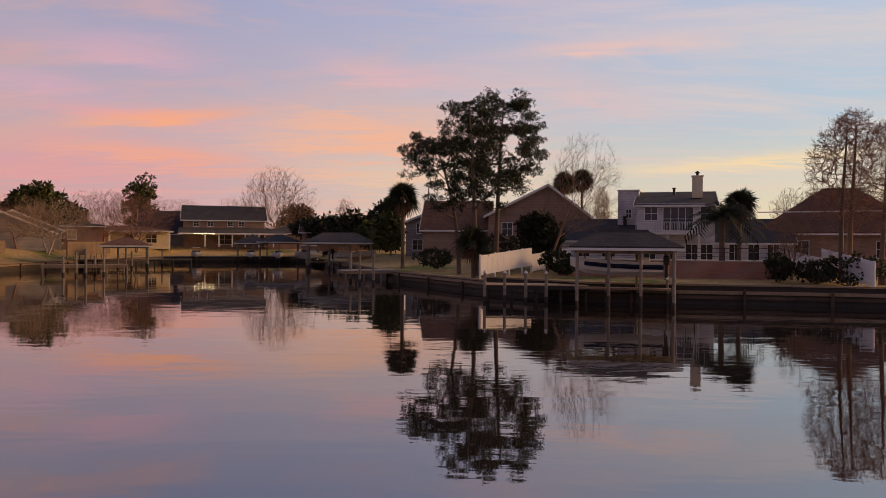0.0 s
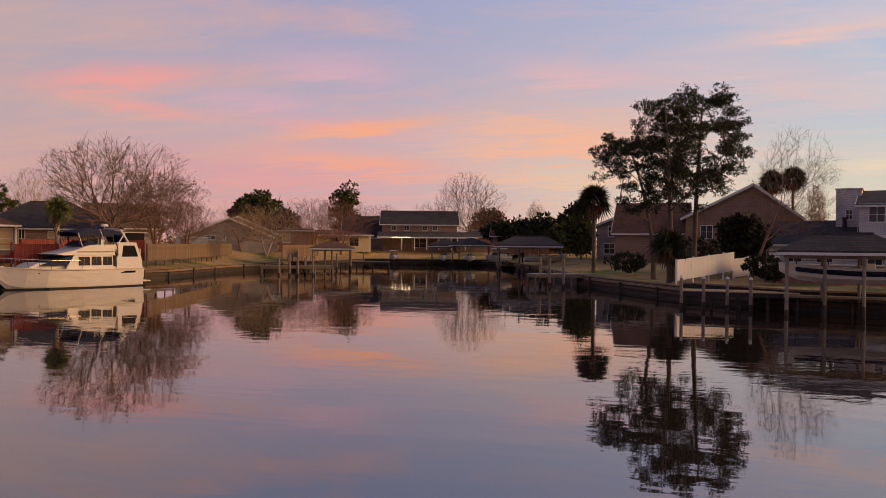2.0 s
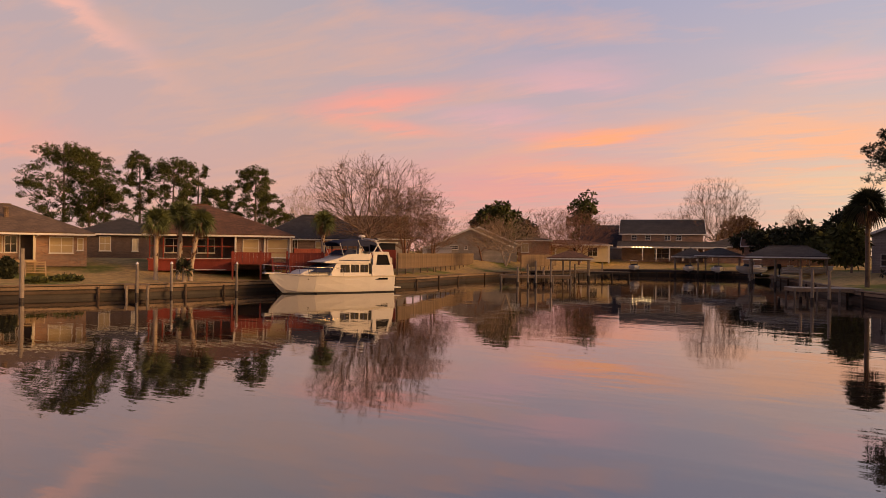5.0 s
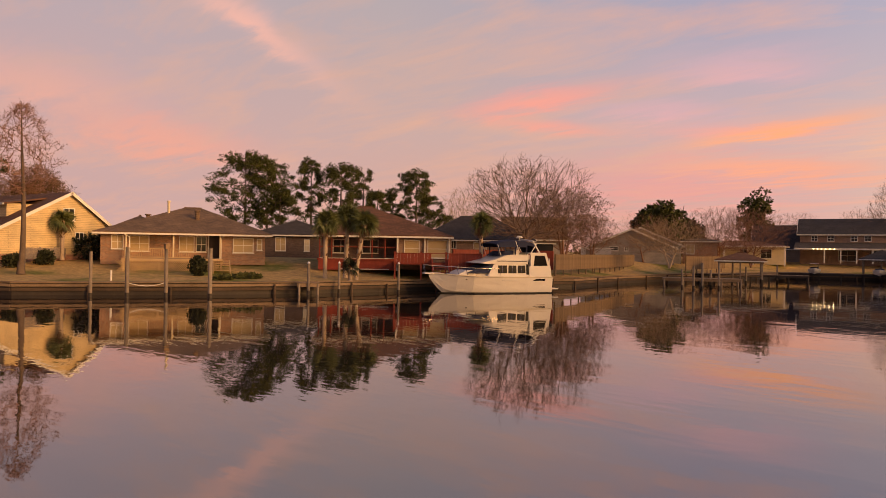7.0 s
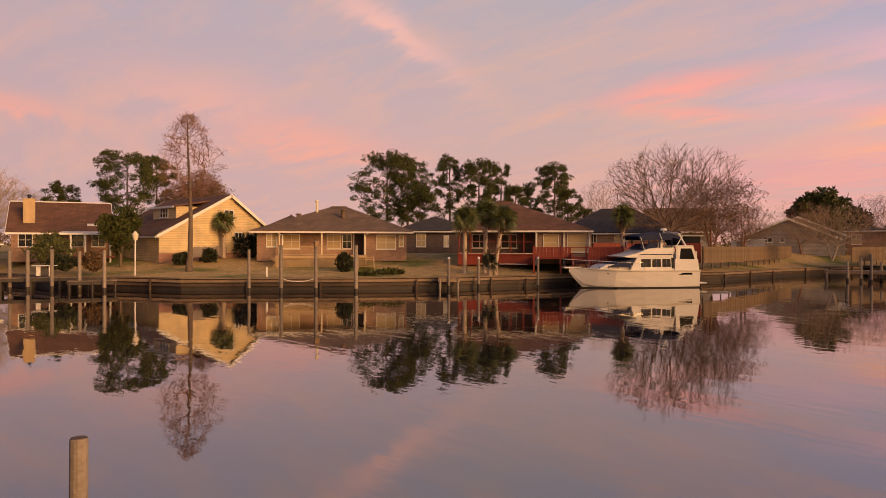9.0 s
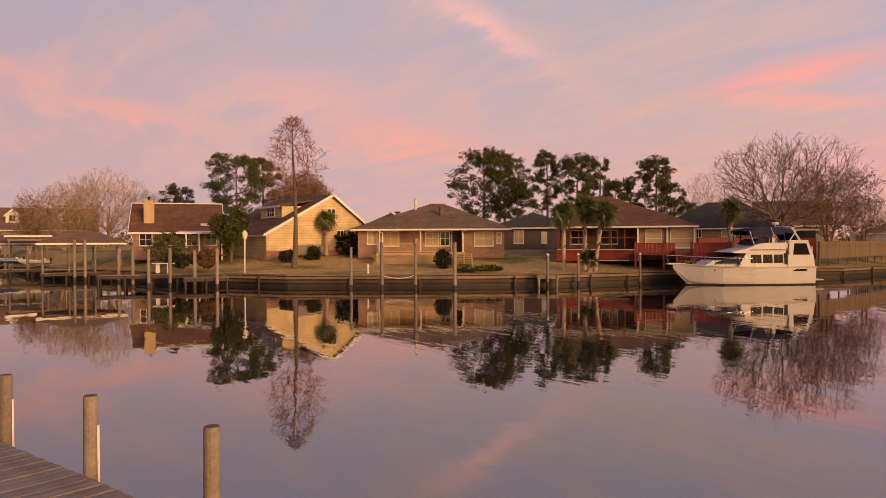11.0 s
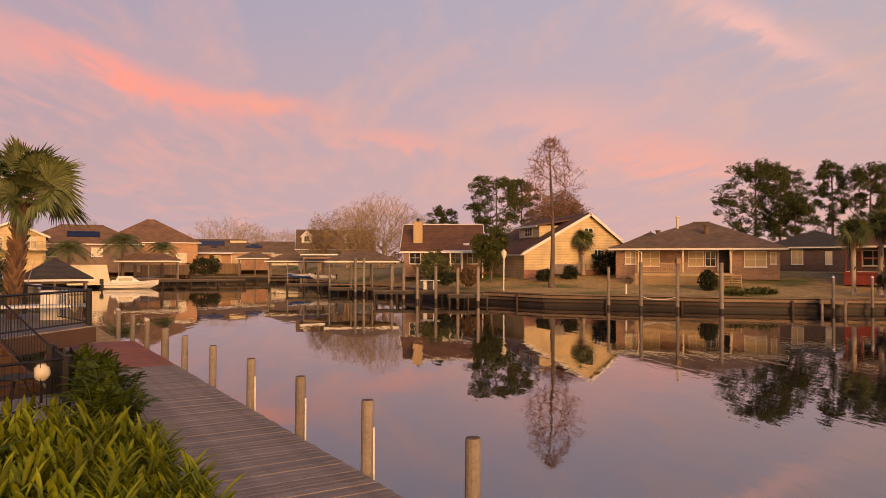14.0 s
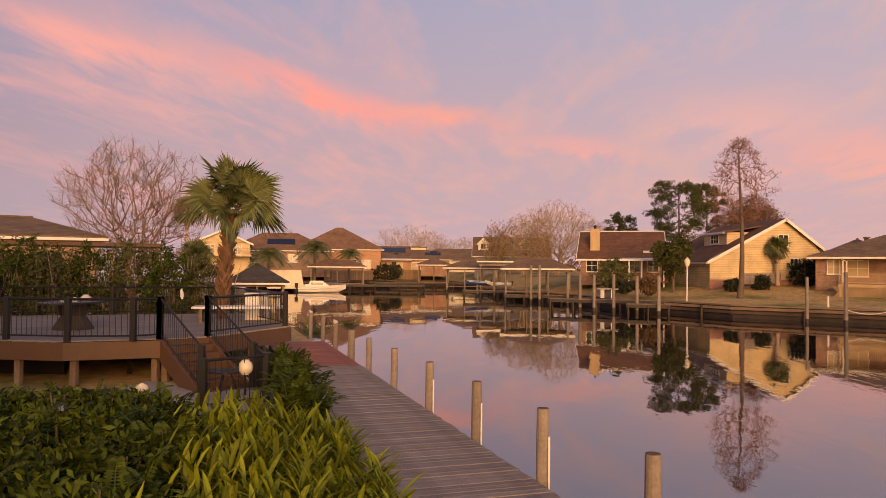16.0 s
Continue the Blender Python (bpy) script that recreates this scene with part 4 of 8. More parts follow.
h = simple_house(-53.97, 122.65, 23, 2.6, 15, 9, 2.4, 3.3, CREAM, ROOFBROWN, "low cream house with a white-edged flat porch roof", "hip",
                 [("f", -3, 1.2, 1.6, 1.4, BLIND), ("f", 1, 1.2, 1.2, 1.4), ("f", 4.5, 1.2, 1.6, 1.4)])
piece("porch_roof", Shape().box(-6, -3.5, 2.3, 7.4, -0.5, 2.5), TRIM, h, "white flat porch roof")
post_row(h, (-5.8, -2.0, 2.5, 7.2), -3.3, -0.8, 2.3, 0.2, TRIM)
h = simple_house(-52.28, 105.79, 26, 2.6, 5.0, 6, 2.9, 3.5, BRICK, ROOFGREY, "small house with white-edged roof and lit cream shutter", "hip", [("f", -1.4, 1.7, 1.1, 1.3, BLIND)])
simple_house(-59.01, 99.87, 30.5, 2.6, 12, 8, 2.4, 5.0, GREYWALL, ROOFGREY, "dim grey house behind bare trees", "y", [("f", 2.5, 1.5, 1.4, 0.6)])
simple_house(-26.47, 137.47, 12, 2.6, 14, 9, 2.4, 4.2, BRICK, ROOFGREY, "low dark brick house behind the boat lifts", "hip", [("f", -4, 1.2, 1.4, 1.2), ("f", 3, 1.2, 1.4, 1.2)])
simple_house(-16.62, 116.82, 8, 2.6, 12, 9, 2.6, 4.6, BRICK, ROOFBROWN, "brick house half hidden by dark evergreens", "x", [("f", 2, 1.4, 1.2, 1.2)])

# ---- east bank houses ----
def white_house():
    h = house_at(21.51, 67.66, -17.6, 1.32, "house", "white two-storey house with slate roofs, balcony and chimney")
    z = 0.0
    # tall main block: local x to the right
    walls(h, -3.6, 0, 3.3, 9, z - 0.5, 6.0, WHITEWALL)
    gable_roof(h, -3.6, 0, 3.3, 8, 5.95, 7.45, 0.3, ROOFBLUE, "x", at=0.75, wall=WHITEWALL)
    walls(h, -5.6, 3.5, -3.6, 9, z - 0.5, 7.45, WHITEWALL, "side_wall")
    piece("side_parapet", Shape().box(-5.7, 3.4, 7.45, -3.5, 9.1, 7.55), TRIM, h)
    window(h, -4.55, 5.2, 0.45, 0.8, Matrix.Translation((0, 3.5, 0)) @ face_matrix("f", 8, 9))
    chimney(h, 1.8, 2.6, 6.6, 8.6, 0.95, 0.8, CREAM)
    vent(h, -0.3, 4.5, 7.0, 7.75, 0.13)
    F = face_matrix("f", 8, 9)
    window(h, -2.3, 5.05, 1.1, 1.2, F)
    window(h, 0.1, 4.55, 2.6, 2.1, F, None, 3)
    window(h, 2.5, 5.05, 0.9, 1.2, F)
    piece("balcony_floor", Shape().box(-3.7, -1.6, 3.1, 2.0, -0.01, 3.3), TRIM, h)
    railing(h, -3.6, 1.9, -1.5, 3.3, 0.95, TRIM)
    post_row(h, (-3.5, -0.8, 1.9), -1.5, -0.3, 3.1, 0.16, TRIM)
    for x in (-2.4, -0.6, 1.3, 2.6):
        window(h, x, 1.4, 1.0, 1.6, F)
    # low wings
    walls(h, -10.6, 0.4, -3.62, 8, z - 0.5, 2.7, WHITEWALL, "west_wing_wall")
    gable_roof(h, -10.6, 0.4, -3.62, 8, 2.7, 4.75, 0.35, ROOFBLUE, "x", wall=WHITEWALL, name="west_wing_roof", at=0.6)
    window(h, -8.6, 1.6, 1.2, 1.2, Matrix.Translation((0, 0.4, 0)) @ F)
    window(h, -6.2, 1.6, 1.2, 1.2, Matrix.Translation((0, 0.4, 0)) @ F)
    vent(h, -4.9, 3.4, 4.0, 4.95, 0.16)
    walls(h, 3.32, 0.4, 9.8, 8, z - 0.5, 2.6, WHITEWALL, "east_wing_wall")
    gable_roof(h, 3.32, 0.4, 9.8, 8, 2.6, 4.7, 0.35, ROOFBLUE, "x", wall=WHITEWALL, name="east_wing_roof", at=0.6)
    for x in (5.0, 6.6, 8.2):
        window(h, x, 1.5, 0.9, 1.5, Matrix.Translation((0, 0.4, 0)) @ F, PANE)
    # terrace behind a red brick wall, with a dark rail
    t = thing("terrace_wall", pose(16.52, 54.55, 1.25, 0, 0, -17.6), "low red brick terrace wall with dark metal rail", "wall")
    piece("brickwork", Shape().box(-8.0, 0, -0.4, 8.2, 0.3, 1.05), REDBRICK, t)
    piece("coping", Shape().box(-8.05, -0.04, 1.05, 8.25, 0.34, 1.12), CONCRETE, t)
    piece("fill", Shape().box(-8.0, 0.3, -0.4, 8.2, 9.0, 1.02), CONCRETE, t)
    s = Shape().box(-8.0, 0.12, 2.0, 8.2, 0.18, 2.05).box(-8.0, 0.13, 1.7, 8.2, 0.17, 1.73).box(-8.0, 0.13, 1.4, 8.2, 0.17, 1.43)
    piece("rail", s, BLACK, t)
    for i in range(9):
        x = -7.9 + i * 2.0
        piece("rail_post", Shape().box(x - 0.04, 0.1, 1.12, x + 0.04, 0.2, 2.05), BLACK, t)


white_house()
h = simple_house(10.44, 81.33, -6, 1.9, 11.0, 10, 4.9, 8.2, TANWALL, ROOFBROWN, "tan gabled house behind the pines", "y",
                 [("f", 1.5, 3.2, 1.4, 1.3), ("f", -3.4, 3.2, 1.1, 1.3), ("f", -1.0, 1.3, 2.0, 1.8)], at=0.6)
walls(h, -13.0, 1.0, -5.52, 9, -0.5, 3.4, TANWALL, "side_wall")
gable_roof(h, -13.0, 1.0, -5.52, 9, 3.4, 6.6, 0.4, ROOFBROWN, "x", name="side_roof")
simple_house(-0.29, 92.00, 1, 1.9, 9.0, 8, 4.3, 6.2, GREYWALL, ROOFGREY, "grey two-storey house with white gable trim and French doors", "y",
             [("f", 0.6, 1.2, 0.9, 2.0, BLIND), ("f", 1.8, 1.2, 0.9, 2.0, BLIND), ("f", -2.6, 3.4, 1.0, 1.2), ("f", -3.0, 1.3, 1.2, 1.2)])
h = simple_house(35.08, 65.16, -28, 2.0, 13.0, 10, 2.55, 6.9, BRICK, ROOFBROWN, "broad brick house with dark brown hipped roof", "hip",
                 [("f", 3.5, 1.2, 1.2, 1.4), ("f", -3.0, 1.2, 1.2, 1.4)])
piece("upper_eave", Shape().box(-6.8, 0.9, 4.55, 7.2, 1.0, 4.65), TRIM, h)
walls(h, 5.2, -1.5, 11.0, 6, -0.5, 2.5, ORANGEBRICK, "wing_wall")
hip_roof(h, 5.2, -1.5, 11.0, 6, 2.6, 4.6, 0.4, ROOFGREY, name="wing_roof")

# ---- houses of the side canal, far off ----
def solar_house():
    h = simple_house(-137.34, -27.18, 101.4, 2.4, 19.5, 11, 2.6, 5.2, ORANGEBRICK, ROOFTAN, "orange-brick house with solar panels on its hipped roof", "hip",
                     [("f", 0.0, 1.3, 1.4, 1.5, BLIND), ("f", 3.4, 1.3, 1.6, 1.4, BLIND)])
    k = (5.2 - 2.74) / 6.0
    for x0, x1, y0, y1 in ((-3.4, 1.4, 2.4, 4.6), (-4.2, -3.5, 1.6, 3.0), (-0.9, 0.0, 1.4, 2.0), (5.2, 8.2, 1.4, 2.4), (6.2, 7.6, 2.5, 3.2)):
        za, zb = 2.74 + k * (y0 + 0.5) + 0.12, 2.74 + k * (y1 + 0.5) + 0.12
        piece("solar_panel", Shape().slab([(x0, y0, za), (x1, y0, za), (x1, y1, zb), (x0, y1, zb)], 0.05), SOLAR, h, "dark blue solar panel")
    piece("dormer", Shape().box(2.4, 4.0, 3.8, 5.4, 7.0, 5.0), CREAM, h)
    piece("dormer_roof", Shape().box(2.2, 3.7, 5.0, 5.6, 7.2, 5.15), ROOFTAN, h)
    piece("entry_roof", Shape().slab([(-3.2, -1.4, 2.55), (2.6, -1.4, 2.55), (2.6, -0.6, 2.75), (-3.2, -0.6, 2.75)], 0.15), TRIM, h)
    piece("door", Shape().box(-1.3, -0.08, 0.0, -0.4, -0.005, 2.1), RUBBER, h)


solar_house()
h = simple_house(-123.17, -34.85, 106, 2.4, 14.5, 11, 4.1, 8.1, ORANGEBRICK, ROOFRED, "tall orange-brick house with steep rust-brown hipped roof", "hip",
                 [("f", 4.7, 1.6, 1.5, 1.4), ("f", 2.4, 1.6, 1.2, 1.4)], ridge_len=1.4)
h = simple_house(-112.55, -41.62, 110, 2.4, 16.0, 10, 3.6, 6.6, TANWALL, ROOFRED, "tan house with rust-brown roof and solar panels", "hip",
                 [("f", -4.0, 2.4, 1.4, 1.2), ("f", 2.0, 2.4, 1.4, 1.2)])
piece("solar_panel", Shape().slab([(-2.0, 1.2, 4.72), (2.4, 1.2, 4.72), (2.4, 2.9, 5.6), (-2.0, 2.9, 5.6)], 0.05), SOLAR, h)
h = simple_house(-101.86, -46.56, 114.5, 2.4, 8.0, 9, 4.6, 6.4, YELLOWWALL, ROOFBROWN, "two-storey cream house with a yellow upper balcony", "y",
                 [("f", -1.6, 3.5, 1.2, 1.3), ("f", 2.2, 3.5, 1.2, 1.3)])
piece("balcony", Shape().box(-3.8, -1.8, 2.5, 4.2, -0.02, 2.7), YELLOWWALL, h)
railing(h, -3.7, 4.1, -1.7, 2.7, 1.0, YELLOWWALL)
simple_house(-164.06, -17.57, 96, 2.4, 22, 9, 2.6, 5.4, CREAM, ROOFTAN, "pale house low on the far bank", "hip", [("f", -2, 1.4, 1.4, 1.2), ("f", 4, 1.4, 1.4, 1.2)])
h = simple_house(-129.89, -5.36, 93, 2.4, 13, 9, 3.6, 6.8, GREYWALL, ROOFTAN, "steep brown-roofed house with white dormers behind the willow", "x")
for x in (-5.0, 2.4):
    piece("dormer", Shape().box(x - 0.9, 1.0, 4.2, x + 0.9, 3.0, 5.7), TRIM, h)
    gable_roof(h, x - 0.9, 1.0, x + 0.9, 3.4, 5.65, 6.5, 0.25, ROOFTAN, "y", name="dormer_roof", wall=TRIM)
    window(h, x, 5.0, 0.8, 0.9, Matrix.Translation((0, 1.0, 0)) @ face_matrix("f", 8, 9))
# plain unseen house added behind the yard to close it and shade the plants
simple_house(6.0, -6.5, 180, 0.92, 17.0, 10, 5.0, 7.6, BRICK, ROOFBROWN, "unseen plain brick house added to shade the waterside yard", "hip")
# neighbour on the camera's own bank
h = simple_house(-33.60, -28.40, 128, 0.95, 11.0, 10, 4.95 - 0.95, 6.30 - 0.95, BRICK, ROOFTAN, "neighbouring house with tan hipped roof behind the hedge", "hip", ridge_len=5.0)
pr = thing("patio_roof", pose(-27.64, -18.02, 0.95, 0, 0, 124), "flat brown patio roof on slim posts", "patio roof")
piece("roof_slab", Shape().box(-3.4, -1.5, 4.31 - 0.95, 2.4, 2.0, 4.45 - 0.95), BROWNPAINT, pr)
post_row(pr, (-3.2, 2.2), -1.3, -0.2, 4.31 - 0.95, 0.14, BROWNPAINT)


# ---- trees ----
def tuft_arrays(centres, sizes, count, rng, width=0.16, droop=0.0, flat=1.0):
    """Sprays of narrow leaf blades round each centre: one diamond for each blade."""
    c = np.repeat(np.asarray(centres, float), count, 0)
    sz = np.repeat(np.asarray(sizes, float), count)
    n = len(c)
    d = rng.normal(size=(n, 3))
    d[:, 2] = d[:, 2] * flat - droop
    d /= np.linalg.norm(d, axis=1)[:, None]
    side = np.cross(d, rng.normal(size=(n, 3)))
    side /= np.linalg.norm(side, axis=1)[:, None] + 1e-9
    ln = sz * rng.uniform(0.6, 1.15, n)
    base = c + d * (ln * rng.uniform(0.0, 0.25, n))[:, None]
    tip = c + d * ln[:, None]
    mid = (base + tip) / 2
    w = (ln * width)[:, None]
    v = np.stack([base, mid + side * w, tip, mid - side * w], 1).reshape(-1, 3)
    f = np.arange(4 * n).reshape(-1, 4)
    return v, f


def leaf_part(name, arrays, mat, parent, label=""):
    ob = part(name, (arrays[0].tolist(), arrays[1].tolist()), mat, parent, label)
    return ob


def curve_points(a, b, sag, n, rng, wob=0.0):
    a, b = np.array(a, float), np.array(b, float)
    ts = np.linspace(0, 1, n)[:, None]
    p = a + (b - a) * ts
    p[:, 2] += sag * (4 * ts * (1 - ts))[:, 0]
    if wob:
        w = rng.normal(size=(n, 3)) * wob
        w[0] = w[-1] = 0
        p += w
    return p


def limbwork(seeds, targets, rng, bias=0.35, step=0.5, arch=0.06):
    """Boughs that grow from the seed points of a trunk out to each target in turn, each from the fork that costs least wood.
    Gives the boughs as runs of points and, for each run, the run it forks from."""
    root = np.asarray(seeds, float)
    cap = len(root) + len(targets) * 8
    nodes, cost, owner = np.zeros((cap, 3)), np.zeros(cap), np.full(cap, -1)
    n = len(root)
    nodes[:n] = root
    cost[1:n] = np.cumsum(np.linalg.norm(np.diff(root, axis=0), axis=1))
    first = root[n // 3]
    order = np.argsort(np.linalg.norm(targets - first, axis=1))
    runs, parents = [], []
    for k, i in enumerate(order):
        p = targets[i]
        gap = p - nodes[:n]
        d = np.linalg.norm(gap, axis=1)
        drop = np.maximum(0.0, -gap[:, 2] - 0.2 * d)
        j = int(np.argmin(d + bias * cost[:n] + 1.5 * drop))
        a, length = nodes[j].copy(), d[j]
        m = int(min(6, max(2, math.ceil(length / step))))
        ts = np.linspace(0, 1, m + 1)[:, None]
        run = a + (p - a) * ts
        run[:, 2] -= arch * length * (4 * ts * (1 - ts))[:, 0]
        if m > 2:
            run[1:-1] += rng.normal(size=(m - 1, 3)) * 0.03 * length
        nodes[n:n + m] = run[1:]
        cost[n:n + m] = cost[j] + length * ts[1:, 0]
        owner[n:n + m] = k
        n += m
        runs.append(run)
        parents.append(int(owner[j]))
    return runs, parents


def bough_sizes(parents, tip, power=2.3):
    """How thick each bough is at its foot, by how many it bears."""
    load = np.ones(len(parents))
    for k in range(len(parents) - 1, -1, -1):
        if parents[k] >= 0:
            load[parents[k]] += load[k]
    return tip * load ** (1 / power)


def pine(x, y, z, height, crown, spread, seed, lean=(0, 0), clumps=150, blades=30, label="tall pine with open dark-green needle clumps", mat=None, size=0.62, bark=None, name="pine_tree"):
    """A bare-stemmed pine: crown is the share of its height that bears limbs; needles stand in flat rounded pads at the limb ends."""
    rng = np.random.default_rng(seed)
    t = thing(name, pose(x, y, z), label, "tree")
    top = np.array([lean[0], lean[1], height - 0.5])
    ctrl = np.array([lean[0] * 0.25 + rng.normal() * 0.25, lean[1] * 0.25 + rng.normal() * 0.2, height * 0.5])
    ts = np.linspace(0, 1, 14)
    trunk = np.array([2 * (1 - u) * u * ctrl + u * u * top for u in ts])
    trunk[0, 2] = -0.6
    r0 = height * 0.0125 + 0.04
    s = Shape().tube(trunk, [r0 * (1 - 0.85 * u) + 0.02 for u in ts], 7)
    pads = max(22, int(clumps * 0.27))
    lobes = rng.uniform(0, 6.28, 4)
    pts = []
    while len(pts) < pads:
        k = rng.uniform() ** 0.72
        w = rng.uniform(0, 6.28)
        u = 1 - crown + crown * k
        q = 2 * (1 - u) * u * ctrl + u * u * top
        full = math.sqrt(max(0.03, 1 - max(0.0, (k - 0.45) / 0.6) ** 2)) * (0.5 + 0.5 * min(1.0, k / 0.4))
        full *= 1 + 0.22 * math.sin(2 * w + lobes[0] + 3 * k) + 0.15 * math.sin(3 * w + lobes[1] - 7 * k)
        reach = spread * full * rng.uniform(0.25, 1.0) ** 0.5
        pts.append(q + np.array([math.cos(w) * reach, math.sin(w) * reach, rng.normal() * 0.25 + 0.1]))
    pts = np.array(pts)
    low = int(len(trunk) * (1 - crown) * 0.8)
    runs, parents = limbwork(trunk[max(2, low):], pts, rng, 0.25, 0.9, 0.05)
    fat = bough_sizes(parents, 0.03, 2.0)
    for run, f, par in zip(runs, fat, parents):
        s.tube(run, np.linspace(min(f, r0 * 0.55), 0.02, len(run)), 4, False)
    piece("trunk", s, bark or BARK, t, smooth=True)
    # each pad: a low dome of short sprays
    per = max(16, int(blades * 1.15))
    rad = spread * 0.10 + 0.36
    ps = rng.uniform(0.65, 1.25, pads) * rad
    off = rng.normal(size=(pads, per, 3))
    off /= np.linalg.norm(off, axis=2)[:, :, None]
    off *= rng.uniform(0.15, 1.0, (pads, per, 1)) ** 0.5
    off = off * ps[:, None, None] * np.array([1.0, 1.0, 0.62])
    cs = (pts[:, None, :] + off + np.array([0, 0, 0.1])).reshape(-1, 3)
    leaf_part("crown", tuft_arrays(cs, rng.uniform(0.7, 1.25, len(cs)) * size * 0.58, 8, rng, 0.14, -0.25, 0.8), mat or NEEDLE, t)
    return t


def bare_tree(x, y, z, height, spread, seed, trunk=0.3, levels=5, mat=None, label="leafless spreading tree with fine twigs", up=0.35, leaves=None, leafcount=0, stems=1, name="bare_tree", rad=None, width=None, lean=(0, 0), stem_mat=None):
    """A leafless tree: boughs that fan out into a dome of fine twigs."""
    rng = np.random.default_rng(seed)
    t = thing(name, pose(x, y, z), label, "tree")
    s, tw = Shape(), Shape()
    r0 = rad or height * 0.02
    half = (width or height * 0.7 * spread) / 2
    base = height * min(0.34, trunk)
    count = {4: 320, 5: 700, 6: 1500}[levels]
    u = rng.normal(size=(count, 3))
    u /= np.linalg.norm(u, axis=1)[:, None]
    k = rng.uniform(0.06, 1.0, (count, 1)) ** 0.42
    lobe = 1 + 0.10 * np.sin(3 * np.arctan2(u[:, 1], u[:, 0]) + seed) + 0.08 * np.sin(5 * u[:, 2] + seed)
    centre = np.array([lean[0], lean[1], height * 0.56])
    pts = centre + u * k * lobe[:, None] * np.array([half, half, height * 0.42])
    pts[:, 2] = np.where(pts[:, 2] < base, base + rng.uniform(0, 0.25, count) * height, pts[:, 2])
    pts[:, 2] = np.minimum(pts[:, 2], height * 0.985)
    share = rng.integers(0, stems, count)
    ang = rng.uniform(0, 6.28)
    for m in range(stems):
        w = ang + m * 6.283 / stems
        out = np.array([math.cos(w), math.sin(w), 0]) * half * (0.16 if stems > 1 else 0.02)
        ts = np.linspace(0, 1, 7)[:, None]
        head = out + np.array([lean[0] * 0.5, lean[1] * 0.5, base * 1.35])
        stem = np.array([0, 0, -0.4]) * (1 - ts) + head * ts + np.array([0.12, -0.08, 0]) * np.sin(ts * 5 + seed) * (ts * (1 - ts))
        if stems > 1:
            side = (pts[:, :2] - centre[:2]) @ np.array([math.cos(w), math.sin(w)])
            share = np.where(side > 0.15 * half, np.where(rng.uniform(size=count) < 0.8, m, share), share)
        mine = pts[share == m]
        if len(mine) < 4:
            continue
        runs, parents = limbwork(stem[3:], mine, rng, 0.55, height * 0.07, 0.05 if up > 0.05 else -0.10)
        fat = bough_sizes(parents, r0 * 0.055, 2.25)
        rs = r0 / math.sqrt(stems) ** 0.6
        s.tube(stem, np.linspace(rs * 1.15, rs * 0.8, 7), 7, False)
        for run, f in zip(runs, fat):
            f = min(f, rs * 0.7)
            (s if f > r0 * 0.2 else tw).tube(run, np.linspace(f, max(f * 0.42, r0 * 0.036), len(run)), 5 if f > r0 * 0.2 else 3, False)
            # twigs towards the outside of the crown
            for j in range(5):
                v = rng.uniform(0.35, 1.0)
                i = min(int(v * (len(run) - 1)), len(run) - 2)
                a = run[i] + (run[i + 1] - run[i]) * (v * (len(run) - 1) - i)
                d = run[-1] - run[0]
                d = d / (np.linalg.norm(d) + 1e-6) + rng.normal(size=3) * 0.55 + np.array([0, 0, 0.25 if up > 0.05 else -0.5])
                b = a + d / np.linalg.norm(d) * height * rng.uniform(0.03, 0.085)
                b[2] = min(b[2], height)
                tw.tube([a, (a + b) / 2 + rng.normal(size=3) * height * 0.004, b], [r0 * 0.034, r0 * 0.028, r0 * 0.015], 3, False)
    tips = pts
    piece("trunk", s, stem_mat or mat or TWIG, t, smooth=True)
    tagged(piece("branchwork", tw, mat or TWIG, t), kind="stuff")
    if leaves:
        pick = tips[rng.integers(0, len(tips), leafcount * 2)] + rng.normal(size=(leafcount * 2, 3)) * 0.35
        leaf_part("leaves", tuft_arrays(pick, np.full(leafcount * 2, height * 0.018), 4, rng, 0.2, 0.3), leaves, t)
    return t


